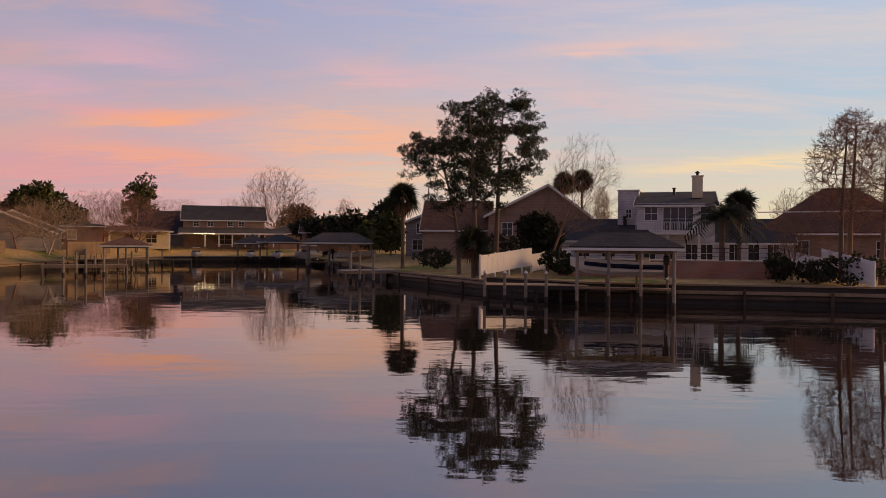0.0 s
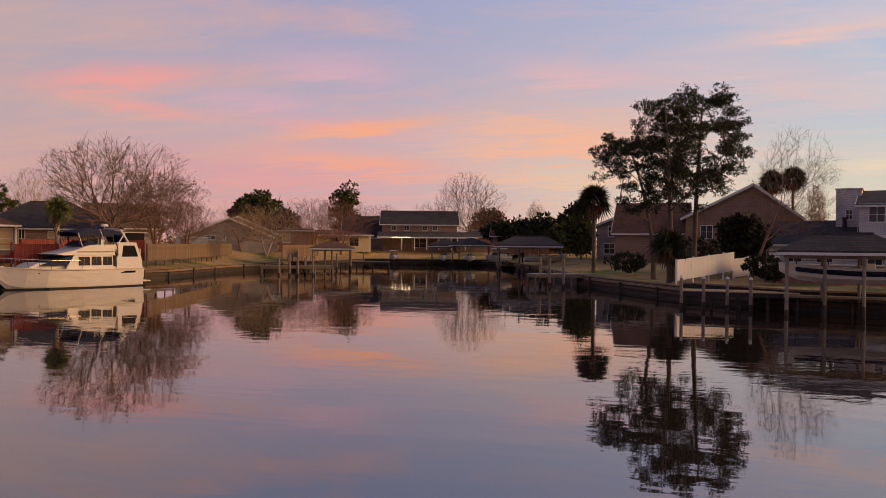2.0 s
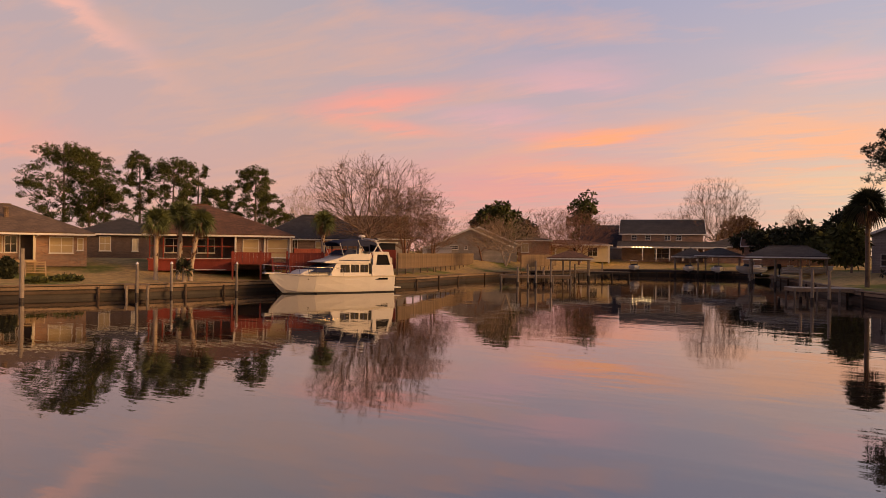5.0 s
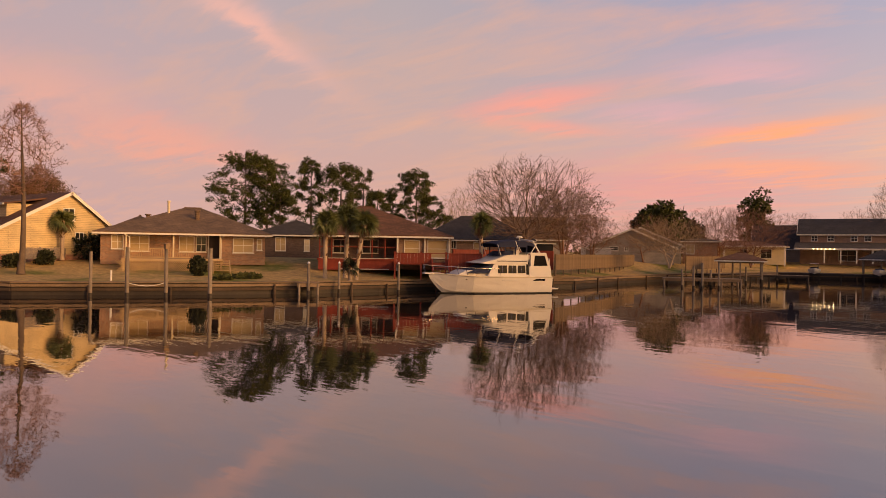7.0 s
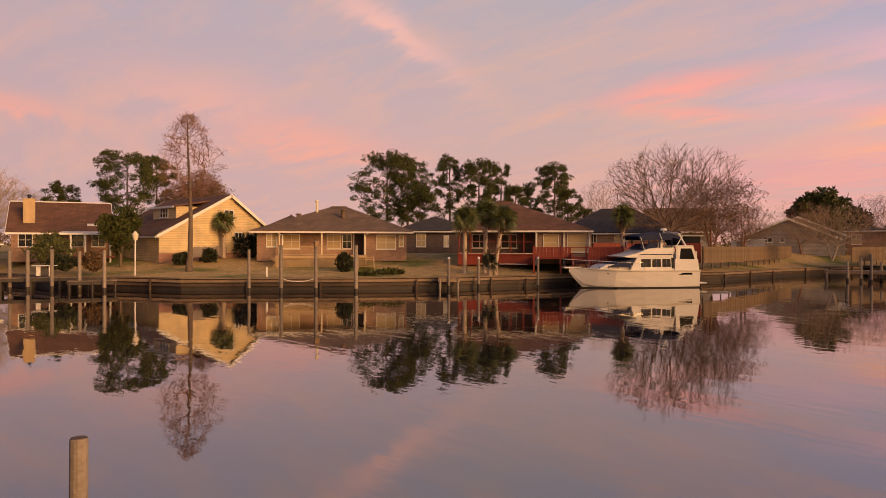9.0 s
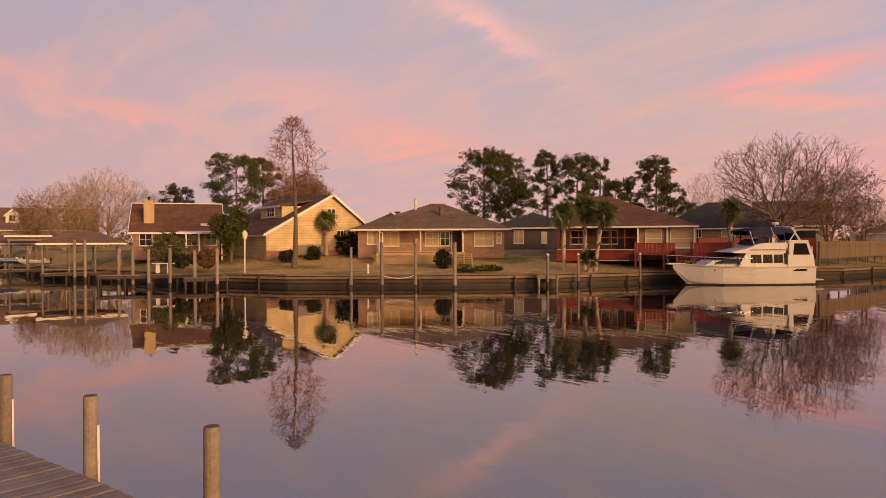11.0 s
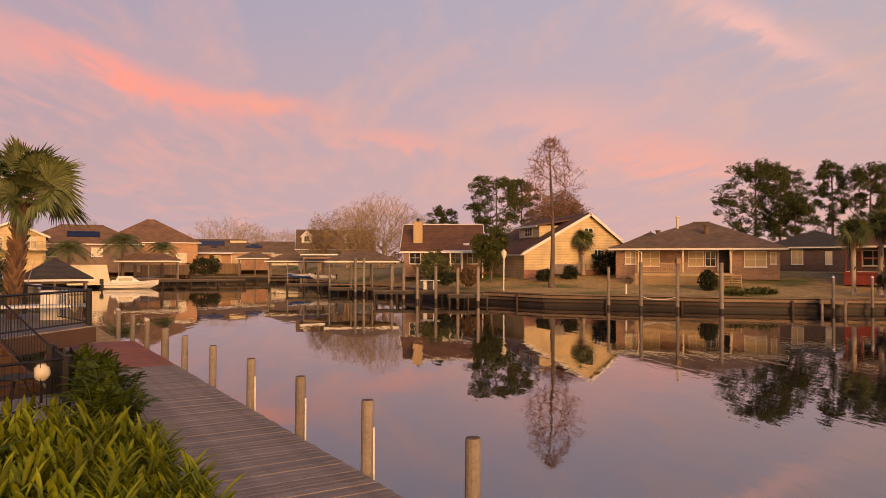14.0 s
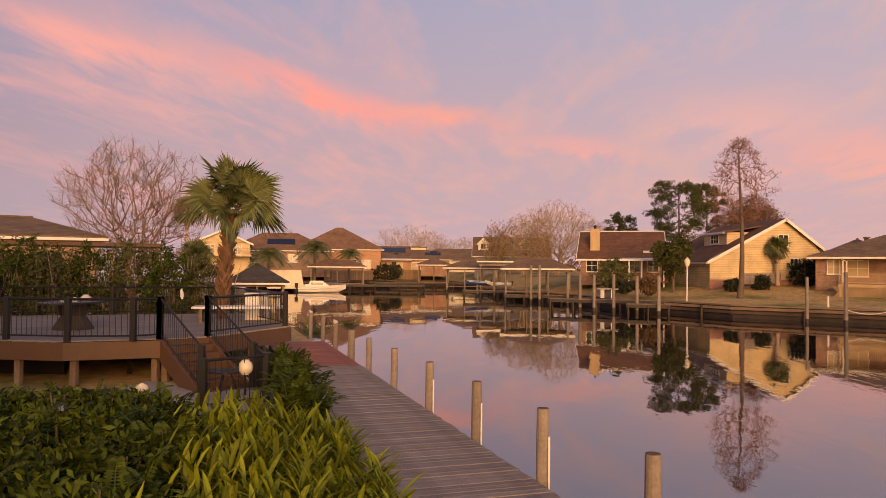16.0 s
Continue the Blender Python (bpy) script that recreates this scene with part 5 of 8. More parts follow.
def cypress(x, y, z, height, spread, seed, start=0.45, label="tall bare bald cypress with feathery rust-brown twigs", mat=None, leaves=260, name="bald_cypress"):
    """A straight leader with many fine rising boughs in a rounded cone."""
    rng = np.random.default_rng(seed)
    t = thing(name, pose(x, y, z), label, "tree")
    s, tw = Shape(), Shape()
    ts = np.linspace(0, 1, 16)
    leader = np.stack([0.12 * np.sin(ts * 4 + seed), 0.1 * np.sin(ts * 5), -0.5 + (height + 0.3) * ts], 1)
    s.tube(leader, height * 0.017 * (1 - ts) ** 0.8 + 0.02, 7)
    s.tube([(0, 0, -0.5), (0, 0, 0.5)], [height * 0.027, height * 0.0175], 8, False)
    count = 640
    k = rng.uniform(0, 1, count) ** 0.85
    w = rng.uniform(0, 6.283, count)
    full = np.minimum(1.0, 0.55 + k * 2.0) * np.sqrt(np.maximum(0.02, 1 - k ** 1.7))
    reach = spread * full * rng.uniform(0.1, 1, count) ** 0.5 * (1 + 0.16 * np.sin(3 * w + 9 * k))
    pts = np.stack([np.cos(w) * reach, np.sin(w) * reach, (start + (1 - start) * k) * height], 1)
    low = int(16 * start * 0.92)
    runs, parents = limbwork(leader[low:], pts, rng, 0.10, 0.7, 0.06)
    fat = bough_sizes(parents, 0.011, 2.1)
    cs = []
    for run, f in zip(runs, fat):
        f = min(f, height * 0.006)
        tw.tube(run, np.linspace(f, 0.009, len(run)), 3, False)
        for j in range(4):
            v = rng.uniform(0.3, 1.0)
            a = run[0] + (run[-1] - run[0]) * v
            d = run[-1] - run[0]
            d = d / (np.linalg.norm(d) + 1e-6) + rng.normal(size=3) * 0.7
            b = a + d / np.linalg.norm(d) * rng.uniform(0.25, 0.6)
            tw.tube([a, b], [0.010, 0.005], 3, False)
            cs.append(b)
    piece("trunk", s, BARK, t, smooth=True)
    tagged(piece("branchwork", tw, mat or RUSTTWIG, t), kind="stuff")
    if leaves:
        cs = np.array(cs)[rng.integers(0, len(cs), leaves)]
        leaf_part("foliage", tuft_arrays(cs, np.full(len(cs), 0.12), 4, rng, 0.14, 0.2), RUSTLEAF, t)
    return t


def fan_leaf(shape, base, direction, length, rng, blades=15, spread=2.3, droop=0.35, stalk=0.2):
    """A fan frond: a stalk and a half-circle of pointed blades."""
    d = Vector(direction).normalized()
    side = d.cross(Vector((0, 0, 1)))
    side = side.normalized() if side.length > 0.05 else Vector((1, 0, 0))
    side = Matrix.Rotation(rng.uniform(-1.5, 1.5), 3, d) @ side
    nrm = side.cross(d).normalized()
    hub = Vector(base) + d * length * stalk + Vector((0, 0, -droop * length * 0.10))
    shape.tube([base, (Vector(base) + hub) / 2 + Vector((0, 0, 0.03)), hub], [0.02, 0.016, 0.012], 3, False)
    for i in range(blades):
        w = (i / (blades - 1) - 0.5) * spread
        e = (d * math.cos(w) + side * math.sin(w)).normalized()
        L = length * (1.1 - stalk - 0.12 * abs(w)) * rng.uniform(0.9, 1.08)
        mid = hub + e * L * 0.55 + nrm * 0.04
        tip = hub + e * L + Vector((0, 0, -droop * L * rng.uniform(0.5, 1.1)))
        c = e.cross(nrm).normalized() * L * 0.045
        n = len(shape.v)
        shape.add([hub, mid + c, tip, mid - c, mid + nrm * -0.02], [(0, 1, 4), (1, 2, 4), (2, 3, 4), (3, 0, 4)])


def sabal(x, y, z, height, seed, fronds=30, length=1.35, lean=(0, 0), r=0.17, skirt=12, label="cabbage palm with fan fronds and a rough trunk", mat=None, boots=None, blades=15, name="palm_tree", low=-35, stalk=0.2, fan=2.5, bark=None):
    rng = np.random.default_rng(seed)
    t = thing(name, pose(x, y, z), label, "palm")
    top = Vector((lean[0], lean[1], height))
    s = Shape()
    n = 9
    pts = [Vector((lean[0] * (i / n) ** 1.5, lean[1] * (i / n) ** 1.5, -0.4 + (height + 0.4) * i / n)) for i in range(n + 1)]
    s.tube(pts, [r * (1.25 if i == 0 else 1.0 + 0.06 * (i % 2)) for i in range(n + 1)], 9)
    piece("trunk", s, bark or PALEBARK, t, smooth=True)
    b = Shape()
    for i in range(boots if boots is not None else 40):
        k = rng.uniform(0.5 if boots is None else 0.25, 1.0)
        w = rng.uniform(0, 6.28)
        p = Vector((lean[0] * k ** 1.5, lean[1] * k ** 1.5, height * k))
        o = Vector((math.cos(w), math.sin(w), 0))
        b.tube([p + o * r * 0.8, p + o * (r + 0.09 + 0.06 * k) + Vector((0, 0, 0.2))], [0.06, 0.02], 4, False)
    tagged(piece("trunk_sheath", b, DRYLEAF, t, "old broken leaf stalks"), "old broken leaf stalks", kind="stuff")
    c = Shape()
    for i in range(fronds):
        w = i * 2.399 + rng.uniform(-0.2, 0.2)
        el = radians(low + (82 - low) * (i / fronds) ** 0.9)
        d = Vector((math.cos(w) * math.cos(el), math.sin(w) * math.cos(el), math.sin(el)))
        fan_leaf(c, top + d * 0.12, d, length * rng.uniform(0.85, 1.15), rng, blades, fan, 0.22 + 0.25 * (el < 0.3), stalk)
    # young fronds fill the heart of the crown
    for i in range(fronds // 2):
        w = i * 2.399 + 1.0
        el = radians(-10 + 95 * i / (fronds // 2))
        d = Vector((math.cos(w) * math.cos(el), math.sin(w) * math.cos(el), math.sin(el)))
        fan_leaf(c, top + d * 0.08, d, length * rng.uniform(0.5, 0.7), rng, blades, fan, 0.15, 0.2)
    piece("crown", c, mat or PALMLEAF, t)
    if skirt:
        k = Shape()
        for i in range(skirt):
            w = i * 2.399
            d = Vector((math.cos(w) * 0.6, math.sin(w) * 0.6, -0.8))
            fan_leaf(k, top + Vector((0, 0, -0.2)), d, length * 0.75, rng, 9, 1.6, 0.5)
        piece("dry_skirt", k, DRYLEAF, t, "dry brown hanging fronds")
    return t


def feather_palm(x, y, z, height, seed, fronds=26, length=2.2, label="feather palm with arching dark fronds", mat=None, r=0.2):
    rng = np.random.default_rng(seed)
    t = thing("feather_palm", pose(x, y, z), label, "palm")
    piece("trunk", Shape().tube([(0, 0, -0.4), (0, 0, height * 0.5), (0, 0, height)], [r * 1.2, r, r * 1.1], 9), BARK, t)
    c = Shape()
    for i in range(fronds):
        w = i * 2.399
        el = radians(-5 + 80 * (i / fronds))
        L = length * rng.uniform(0.85, 1.1)
        d = np.array([math.cos(w) * math.cos(el), math.sin(w) * math.cos(el), math.sin(el)])
        pts = [np.array([0, 0, height]) + d * L * u + np.array([0, 0, -0.55 * L * u * u]) for u in np.linspace(0, 1, 8)]
        c.tube(pts, np.linspace(0.03, 0.008, 8), 3, False)
        sd = np.cross(d, [0, 0, 1])
        sd /= np.linalg.norm(sd) + 1e-6
        for k in range(1, 8):
            for m in (0.0, 0.5):
                p = pts[k] - (pts[k] - pts[k - 1]) * m
                for sg in (-1, 1):
                    tip = p + sd * sg * L * 0.24 + (pts[k] - pts[k - 1]) * 0.7 + np.array([0, 0, -L * 0.12])
                    q = (pts[k] - pts[k - 1]) * 0.16
                    c.add([p - q, p + q, tip], [(0, 1, 2)])
    piece("crown", c, mat or DARKLEAF, t)
    return t


def bush(x, y, z, w, h, seed, mat=None, label="rounded dark-green shrub", count=160, blades=9, size=0.3, name="bush", d=None, slim=0.24):
    rng = np.random.default_rng(seed)
    t = thing(name, pose(x, y, z), label, "shrub")
    d = d or w
    s = Shape()
    cs, sz = [], []
    for i in range(count):
        u = rng.normal(size=3)
        u /= np.linalg.norm(u)
        k = rng.uniform(0.5, 1.0) ** 0.5 * (1 + 0.22 * math.sin(5 * u[0] + seed) * math.cos(4 * u[1] + seed))
        p = np.array([u[0] * w / 2 * k, u[1] * d / 2 * k, h * 0.5 + u[2] * h * 0.5 * k])
        p[2] = max(p[2], 0.08)
        cs.append(p)
        sz.append(size * rng.uniform(0.7, 1.3))
        if i % 10 == 0:
            s.tube([(p[0] * 0.1, p[1] * 0.1, -0.2), p * np.array([0.6, 0.6, 0.5]), p], [0.03, 0.02, 0.008], 3, False)
    tagged(piece("stem_growth", s, BARK, t), kind="stuff")
    leaf_part("foliage", tuft_arrays(cs, sz, blades, rng, slim), mat or DARKLEAF, t)
    return t


def round_tree(x, y, z, height, w, seed, mat=None, label="dense dark-green evergreen tree", trunk=0.25, count=420, blades=16, size=0.6, bark=None, name="evergreen_tree"):
    """A full-crowned tree of many small clumps on real limbs, with an uneven outline."""
    rng = np.random.default_rng(seed)
    t = thing(name, pose(x, y, z), label, "tree")
    s = Shape().tube([(0, 0, -0.5), (0.1, 0, height * 0.4), (0, 0.1, height * 0.8)], [height * 0.03, height * 0.02, 0.04], 6)
    cs, sz = [], []
    c = np.array([0, 0, height * (trunk + 1) / 2])
    hub = [rng.normal(size=3) for _ in range(9)]
    hub = [c + u / np.linalg.norm(u) * np.array([w * 0.26, w * 0.26, height * (1 - trunk) * 0.28]) for u in hub] + [c]
    for q in hub:
        s.tube([(0, 0, height * trunk), q], [0.1, 0.03], 4, False)
    for i in range(count):
        q = hub[rng.integers(0, len(hub))]
        u = rng.normal(size=3)
        u /= np.linalg.norm(u)
        k = rng.uniform(0.4, 1.0) ** 0.5
        p = q + u * np.array([w * 0.26, w * 0.26, height * (1 - trunk) * 0.24]) * k
        cs.append(p)
        sz.append(size * rng.uniform(0.6, 1.3))
    piece("trunk", s, bark or BARK, t)
    leaf_part("crown", tuft_arrays(cs, sz, blades, rng, 0.2, 0.1, 0.8), mat or DARKLEAF, t)
    return t


# east bank: pines and palms in dark leaf, backlit shade put into the colour
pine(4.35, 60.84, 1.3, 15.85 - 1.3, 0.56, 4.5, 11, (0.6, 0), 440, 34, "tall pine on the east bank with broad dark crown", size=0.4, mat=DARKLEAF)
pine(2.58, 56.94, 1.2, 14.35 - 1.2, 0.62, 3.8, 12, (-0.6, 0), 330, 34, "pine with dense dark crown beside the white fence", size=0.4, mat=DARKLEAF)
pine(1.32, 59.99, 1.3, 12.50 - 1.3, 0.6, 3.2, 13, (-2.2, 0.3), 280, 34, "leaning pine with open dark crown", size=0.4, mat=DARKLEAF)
bare_tree(8.33, 59.42, 1.3, 12.63 - 1.3, 0.75, 21, 0.28, 5, mat=TWIG, label="leaning bare tree beside the pines", rad=0.11, width=6.5, lean=(3.0, 0.3))
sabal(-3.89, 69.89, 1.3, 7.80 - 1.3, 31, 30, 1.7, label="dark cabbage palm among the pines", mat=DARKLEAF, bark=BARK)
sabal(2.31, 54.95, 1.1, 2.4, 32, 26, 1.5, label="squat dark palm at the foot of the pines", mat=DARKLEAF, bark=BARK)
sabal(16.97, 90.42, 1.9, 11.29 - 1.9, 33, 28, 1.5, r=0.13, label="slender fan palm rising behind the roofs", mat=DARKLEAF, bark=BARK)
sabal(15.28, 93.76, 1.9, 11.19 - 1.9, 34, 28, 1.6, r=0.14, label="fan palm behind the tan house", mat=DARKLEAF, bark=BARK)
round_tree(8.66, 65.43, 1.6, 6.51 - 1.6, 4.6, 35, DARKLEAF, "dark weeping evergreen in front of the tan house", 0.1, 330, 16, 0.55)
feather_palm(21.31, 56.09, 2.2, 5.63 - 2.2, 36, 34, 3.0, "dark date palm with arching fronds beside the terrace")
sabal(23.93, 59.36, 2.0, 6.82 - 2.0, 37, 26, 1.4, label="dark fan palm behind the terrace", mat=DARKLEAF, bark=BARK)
cypress(27.27, 50.05, 1.3, 12.13 - 1.3, 3.0, 41, 0.36)
cypress(29.17, 52.43, 1.3, 13.12 - 1.3, 3.6, 42, 0.36)
cypress(28.78, 48.04, 1.3, 11.47 - 1.3, 3.0, 43, 0.3)
bare_tree(24.89, 52.39, 1.3, 6.06 - 1.3, 0.9, 22, 0.3, 5, mat=TWIG, label="small bare tree by the terrace", stems=2)
bare_tree(42.73, 90.41, 2.0, 10.64 - 2.0, 0.9, 23, 0.3, 5, mat=TWIG, label="bare tree behind the brick house", stems=2)
bare_tree(19.95, 92.88, 2.0, 11.16 - 2.0, 0.35, 24, 0.3, 5, mat=PALETWIG, label="narrow bare tree behind the roofs")
for i, (px, py, w, h) in enumerate([(26.17, 47.23, 4.6, 1.7), (24.90, 49.04, 2.6, 1.4), (22.88, 50.02, 1.8, 1.8)]):
    bush(px, py, 1.15, w, h, 50 + i, label="dark clipped shrub beside the fence")
for i, (px, py, w, h) in enumerate([(9.22, 59.29, 2.4, 1.6), (5.72, 63.74, 3.4, 2.6), (4.64, 69.85, 3.0, 3.0), (-0.71, 66.00, 3.4, 1.6), (9.08, 54.25, 1.4, 0.9)]):
    bush(px, py, 1.4, w, h, 60 + i, label="dark garden shrub under the pines")

# head of the canal
for i, (bx, by, hz, w, m) in enumerate([
        (-58.32, 104.88, 11.8, 8.0, NEEDLE), (-63.48, 152.30, 17.3, 9.5, NEEDLE), (-73.09, 142.33, 11.69, 7, DARKLEAF),
        (-20.48, 118.24, 8.13, 9.0, DARKLEAF), (-14.52, 111.06, 8.15, 9.0, DARKLEAF), (-9.55, 99.54, 6.32, 5.0, OLIVELEAF),
        (-8.25, 107.68, 10.46, 6.0, DARKLEAF), (-6.09, 83.78, 6.68, 4.4, OLIVELEAF), (-32.01, 156.77, 11.41, 10, RUSTLEAF),
        (-75.73, 129.48, 11.46, 6, DARKLEAF), (-62.48, 111.72, 10.77, 8, DARKLEAF)]):
    round_tree(bx, by, 2.4, hz - 2.4, w, 70 + i, m, "dense dark evergreen at the head of the canal" if m != RUSTLEAF else "russet tree at the head of the canal", 0.12, 360, 14, 0.85)
for i, (bx, by, hz, sp, m) in enumerate([
        (-33.47, 146.22, 18.6, 0.9, TWIG), (-63.56, 179.05, 13.69, 1.1, RUSTTWIG), (-50.13, 178.08, 14.55, 1.1, RUSTTWIG),
        (-51.63, 110.54, 11.4, 1.2, RUSTTWIG), (-43.43, 103.24, 10.8, 1.2, RUSTTWIG), (-22.93, 168.45, 14.14, 0.5, RUSTTWIG),
        (-44.22, 81.81, 8.5, 1.1, PALETWIG), (-55.41, 95.03, 9.6, 1.2, RUSTTWIG), (-91.25, 92.59, 14.79, 0.9, PALETWIG)]):
    bare_tree(bx, by, 2.2, hz - 2.2, sp, 90 + i, 0.22, 6 if i in (0, 3, 4, 6) else 5, mat=m, stems=1 + (i in (3, 4, 6, 7)), width=(14.5, 9, 11, 11, 11, 5, 9.5, 10, 7)[i], rad=0.13 if i in (3, 4, 6, 7) else 0.2, label="round bare winter tree near the head of the canal", stem_mat=PALEBARK if i == 6 else None)
# far woods
rng = np.random.default_rng(7)
wood = thing("far_woods", pose(0, 0, 2.5), "distant dusky belt of bare and evergreen trees", "woods", kind="stuff")
cs = []
for i in range(900):
    a = radians(rng.uniform(-34, 128))
    d = rng.uniform(190, 300)
    h = rng.uniform(2.0, 6.5) * (d / 240)
    for j in range(5):
        cs.append((-math.sin(a) * d + rng.normal() * 2.0, math.cos(a) * d + rng.normal() * 2.0, h * rng.uniform(0.1, 1.0)))
tagged(leaf_part("wood_crowns", tuft_arrays(cs, rng.uniform(0.9, 2.0, len(cs)), 7, rng, 0.11), RUSTLEAF, wood), kind="stuff")

# west bank
for i, (bx, by, hz, cr, w, n) in enumerate([
        (-82.94, 46.32, 15.81, 0.72, 4.6, 300), (-85.86, 51.27, 15.50, 0.7, 3.0, 150), (-78.22, 48.43, 11.15, 0.75, 3.0, 160), (-81.23, 54.83, 15.55, 0.62, 2.1, 130),
        (-77.28, 56.96, 14.86, 0.6, 2.7, 170), (-77.87, 61.13, 14.46, 0.55, 1.8, 90), (-75.14, 61.35, 11.53, 0.7, 2.0, 110), (-80.04, 67.96, 12.47, 0.6, 1.7, 80),
        (-74.04, 67.21, 14.74, 0.62, 2.5, 160), (-74.35, 69.83, 11.29, 0.7, 1.9, 90), (-74.14, 72.94, 9.63, 0.8, 1.8, 80)]):
    pine(bx, by, 2.5, hz - 2.8, cr, w, 110 + i, (0, 0), int(n * 1.9), 24, "tall green pine behind the roofs of the west bank", size=0.5)
bare_tree(-47.99, 58.93, 2.4, 13.60 - 2.4, 0.95, 131, 0.24, 6, mat=TWIG, label="broad bare oak with a dome of fine twigs", up=0.25, rad=0.26, width=14.0)
bare_tree(-48.48, 66.13, 2.4, 11.37 - 2.4, 0.8, 132, 0.26, 5, mat=RUSTTWIG, label="bare tree with clinging russet leaves", leaves=RUSTLEAF, leafcount=1800, stems=3, width=9.5)
bare_tree(-49.33, 72.87, 2.4, 8.73 - 2.4, 0.9, 133, 0.26, 5, mat=RUSTTWIG, label="low tree with clinging russet leaves", leaves=RUSTLEAF, leafcount=900, stems=2, width=6.5)
for i, (bx, by, zc, ln) in enumerate([(-50.99, 36.14, 5.71, (0, 0)), (-50.79, 38.11, 6.24, (0.1, 0.1)), (-49.04, 37.93, 5.69, (0.35, 0.55))]):
    sabal(bx, by, 1.35, zc - 1.35, 140 + i, 34, 1.3, ln, 0.17, 6, "cabbage palm on the lawn before the red porch", boots=70 if i == 2 else 12)
sabal(-45.33, 49.33, 2.2, 6.13 - 2.2, 145, 30, 1.2, label="cabbage palm behind the motor yacht")
sabal(-48.54, 36.95, 1.35, 0.7, 146, 14, 0.9, skirt=0, label="small dark palm shrub under the cabbage palms", mat=DARKLEAF, boots=0)
cypress(-62.94, 16.22, 1.75, 14.32 - 1.75, 2.9, 151, 0.46, leaves=420, label="tall slim bald cypress on the lawn before the cream house")
bare_tree(-100.41, 27.08, 2.5, 13.5 - 2.5, 0.9, 152, 0.24, 6, mat=RUSTTWIG, label="russet-brown oak behind the cream house", leaves=RUSTLEAF, leafcount=6800, rad=0.2, width=9.5)
pine(-98.43, 17.63, 2.5, 14.9 - 2.5, 0.60, 4.6, 153, (0, 0), 440, 26, "broad green pine behind the cream house", size=0.5)
pine(-105.58, 22.74, 2.5, 15.70 - 2.5, 0.55, 2.2, 154, (0, 0), 220, 26, "thin pine behind the cream house", size=0.5)
pine(-109.37, 11.71, 2.5, 11.48 - 2.5, 0.5, 2.2, 155, (0, 0), 200, 26, "pointed dark fir behind the brown roof", size=0.5)
round_tree(-69.97, 12.06, 2.0, 7.05 - 2.0, 4.0, 156, NEEDLE, "bushy olive-green tree beside the white porch", 0.12, 900, 14, 0.28)
sabal(-69.85, 21.22, 2.6, 5.71 - 2.6, 157, 24, 1.1, label="small palm against the cream gable")
for i, (bx, by, w, h, m) in enumerate([(-70.11, 23.68, 2.6, 2.4, DARKLEAF), (-67.35, 19.07, 1.5, 1.1, DARKLEAF), (-66.96, 16.67, 1.6, 0.9, DARKLEAF), (-74.69, 6.86, 2.4, 2.4, OLIVELEAF),
                                       (-69.69, 6.61, 3.6, 2.2, OLIVELEAF), (-66.62, 7.13, 2.2, 1.0, DARKLEAF), (-65.35, 9.25, 1.6, 1.4, RUSTLEAF), (-56.63, 27.60, 1.2, 1.6, DARKLEAF), (-53.10, 30.03, 2.2, 0.35, OLIVELEAF),
                                       (-52.67, 27.69, 1.4, 0.25, OLIVELEAF)]):
    bush(bx, by, ground_height(max(0.5, math.hypot(bx, by) - 58)), w, h, 160 + i, m, label="garden shrub on the sloping west lawn")
# willow and trees of the side canal
bare_tree(-117.98, 2.42, 2.0, 14.68 - 2.0, 0.95, 171, 0.25, 6, mat=PALETWIG, label="golden leafless willow over the boathouses", up=0.1, rad=0.24, stems=3, width=14.5)
bare_tree(-111.97, -2.79, 2.0, 11.90 - 2.0, 0.9, 172, 0.25, 5, mat=PALETWIG, label="golden bare willow beside the grey dormers", leaves=RUSTLEAF, leafcount=500, stems=4, up=0.0, width=9.5)
bare_tree(-115.78, -7.22, 2.0, 10.98 - 2.0, 0.6, 173, 0.2, 5, mat=PALETWIG, label="drooping golden willow beside the boathouses", leaves=RUSTLEAF, leafcount=900, stems=2, up=-0.1, width=4.5)
for i, (bx, by, hz, w) in enumerate([(-226.04, -42.49, 17.06, 22), (-246.98, -38.72, 16.57, 15), (-248.54, -27.01, 14.79, 18)]):
    bare_tree(bx, by, 2.5, hz - 2.5, 1.0, 180 + i, 0.2, 5, mat=PALETWIG, label="large round leafless tree far behind the roofs", stems=4, up=0.15, rad=0.3, width=w)
bare_tree(-99.67, 8.18, 2.4, 8.25 - 2.4, 0.9, 176, 0.3, 4, mat=TWIG, label="small bare tree beside the brown roof")
bush(-125.17, -26.78, 1.4, 5, 2.4, 186, label="dark hedge on the far bank", size=0.6)
for i, (bx, by, hz, ht, nm) in enumerate([(-97.94, -37.86, 5.05, 2.2, "a"), (-106.73, -33.97, 6.26, 2.2, "b"), (-113.97, -30.57, 5.56, 1.8, "c")]):
    feather_palm(bx, by, 1.6, hz - 1.6, 190 + i, 44, ht * 1.35, "grey-green feather palm on the far bank", PALMLEAF)
bare_tree(-160.27, -56.69, 2.4, 12.06 - 2.4, 0.5, 195, 0.3, 5, mat=RUSTTWIG, label="small russet tree behind the far roofs")


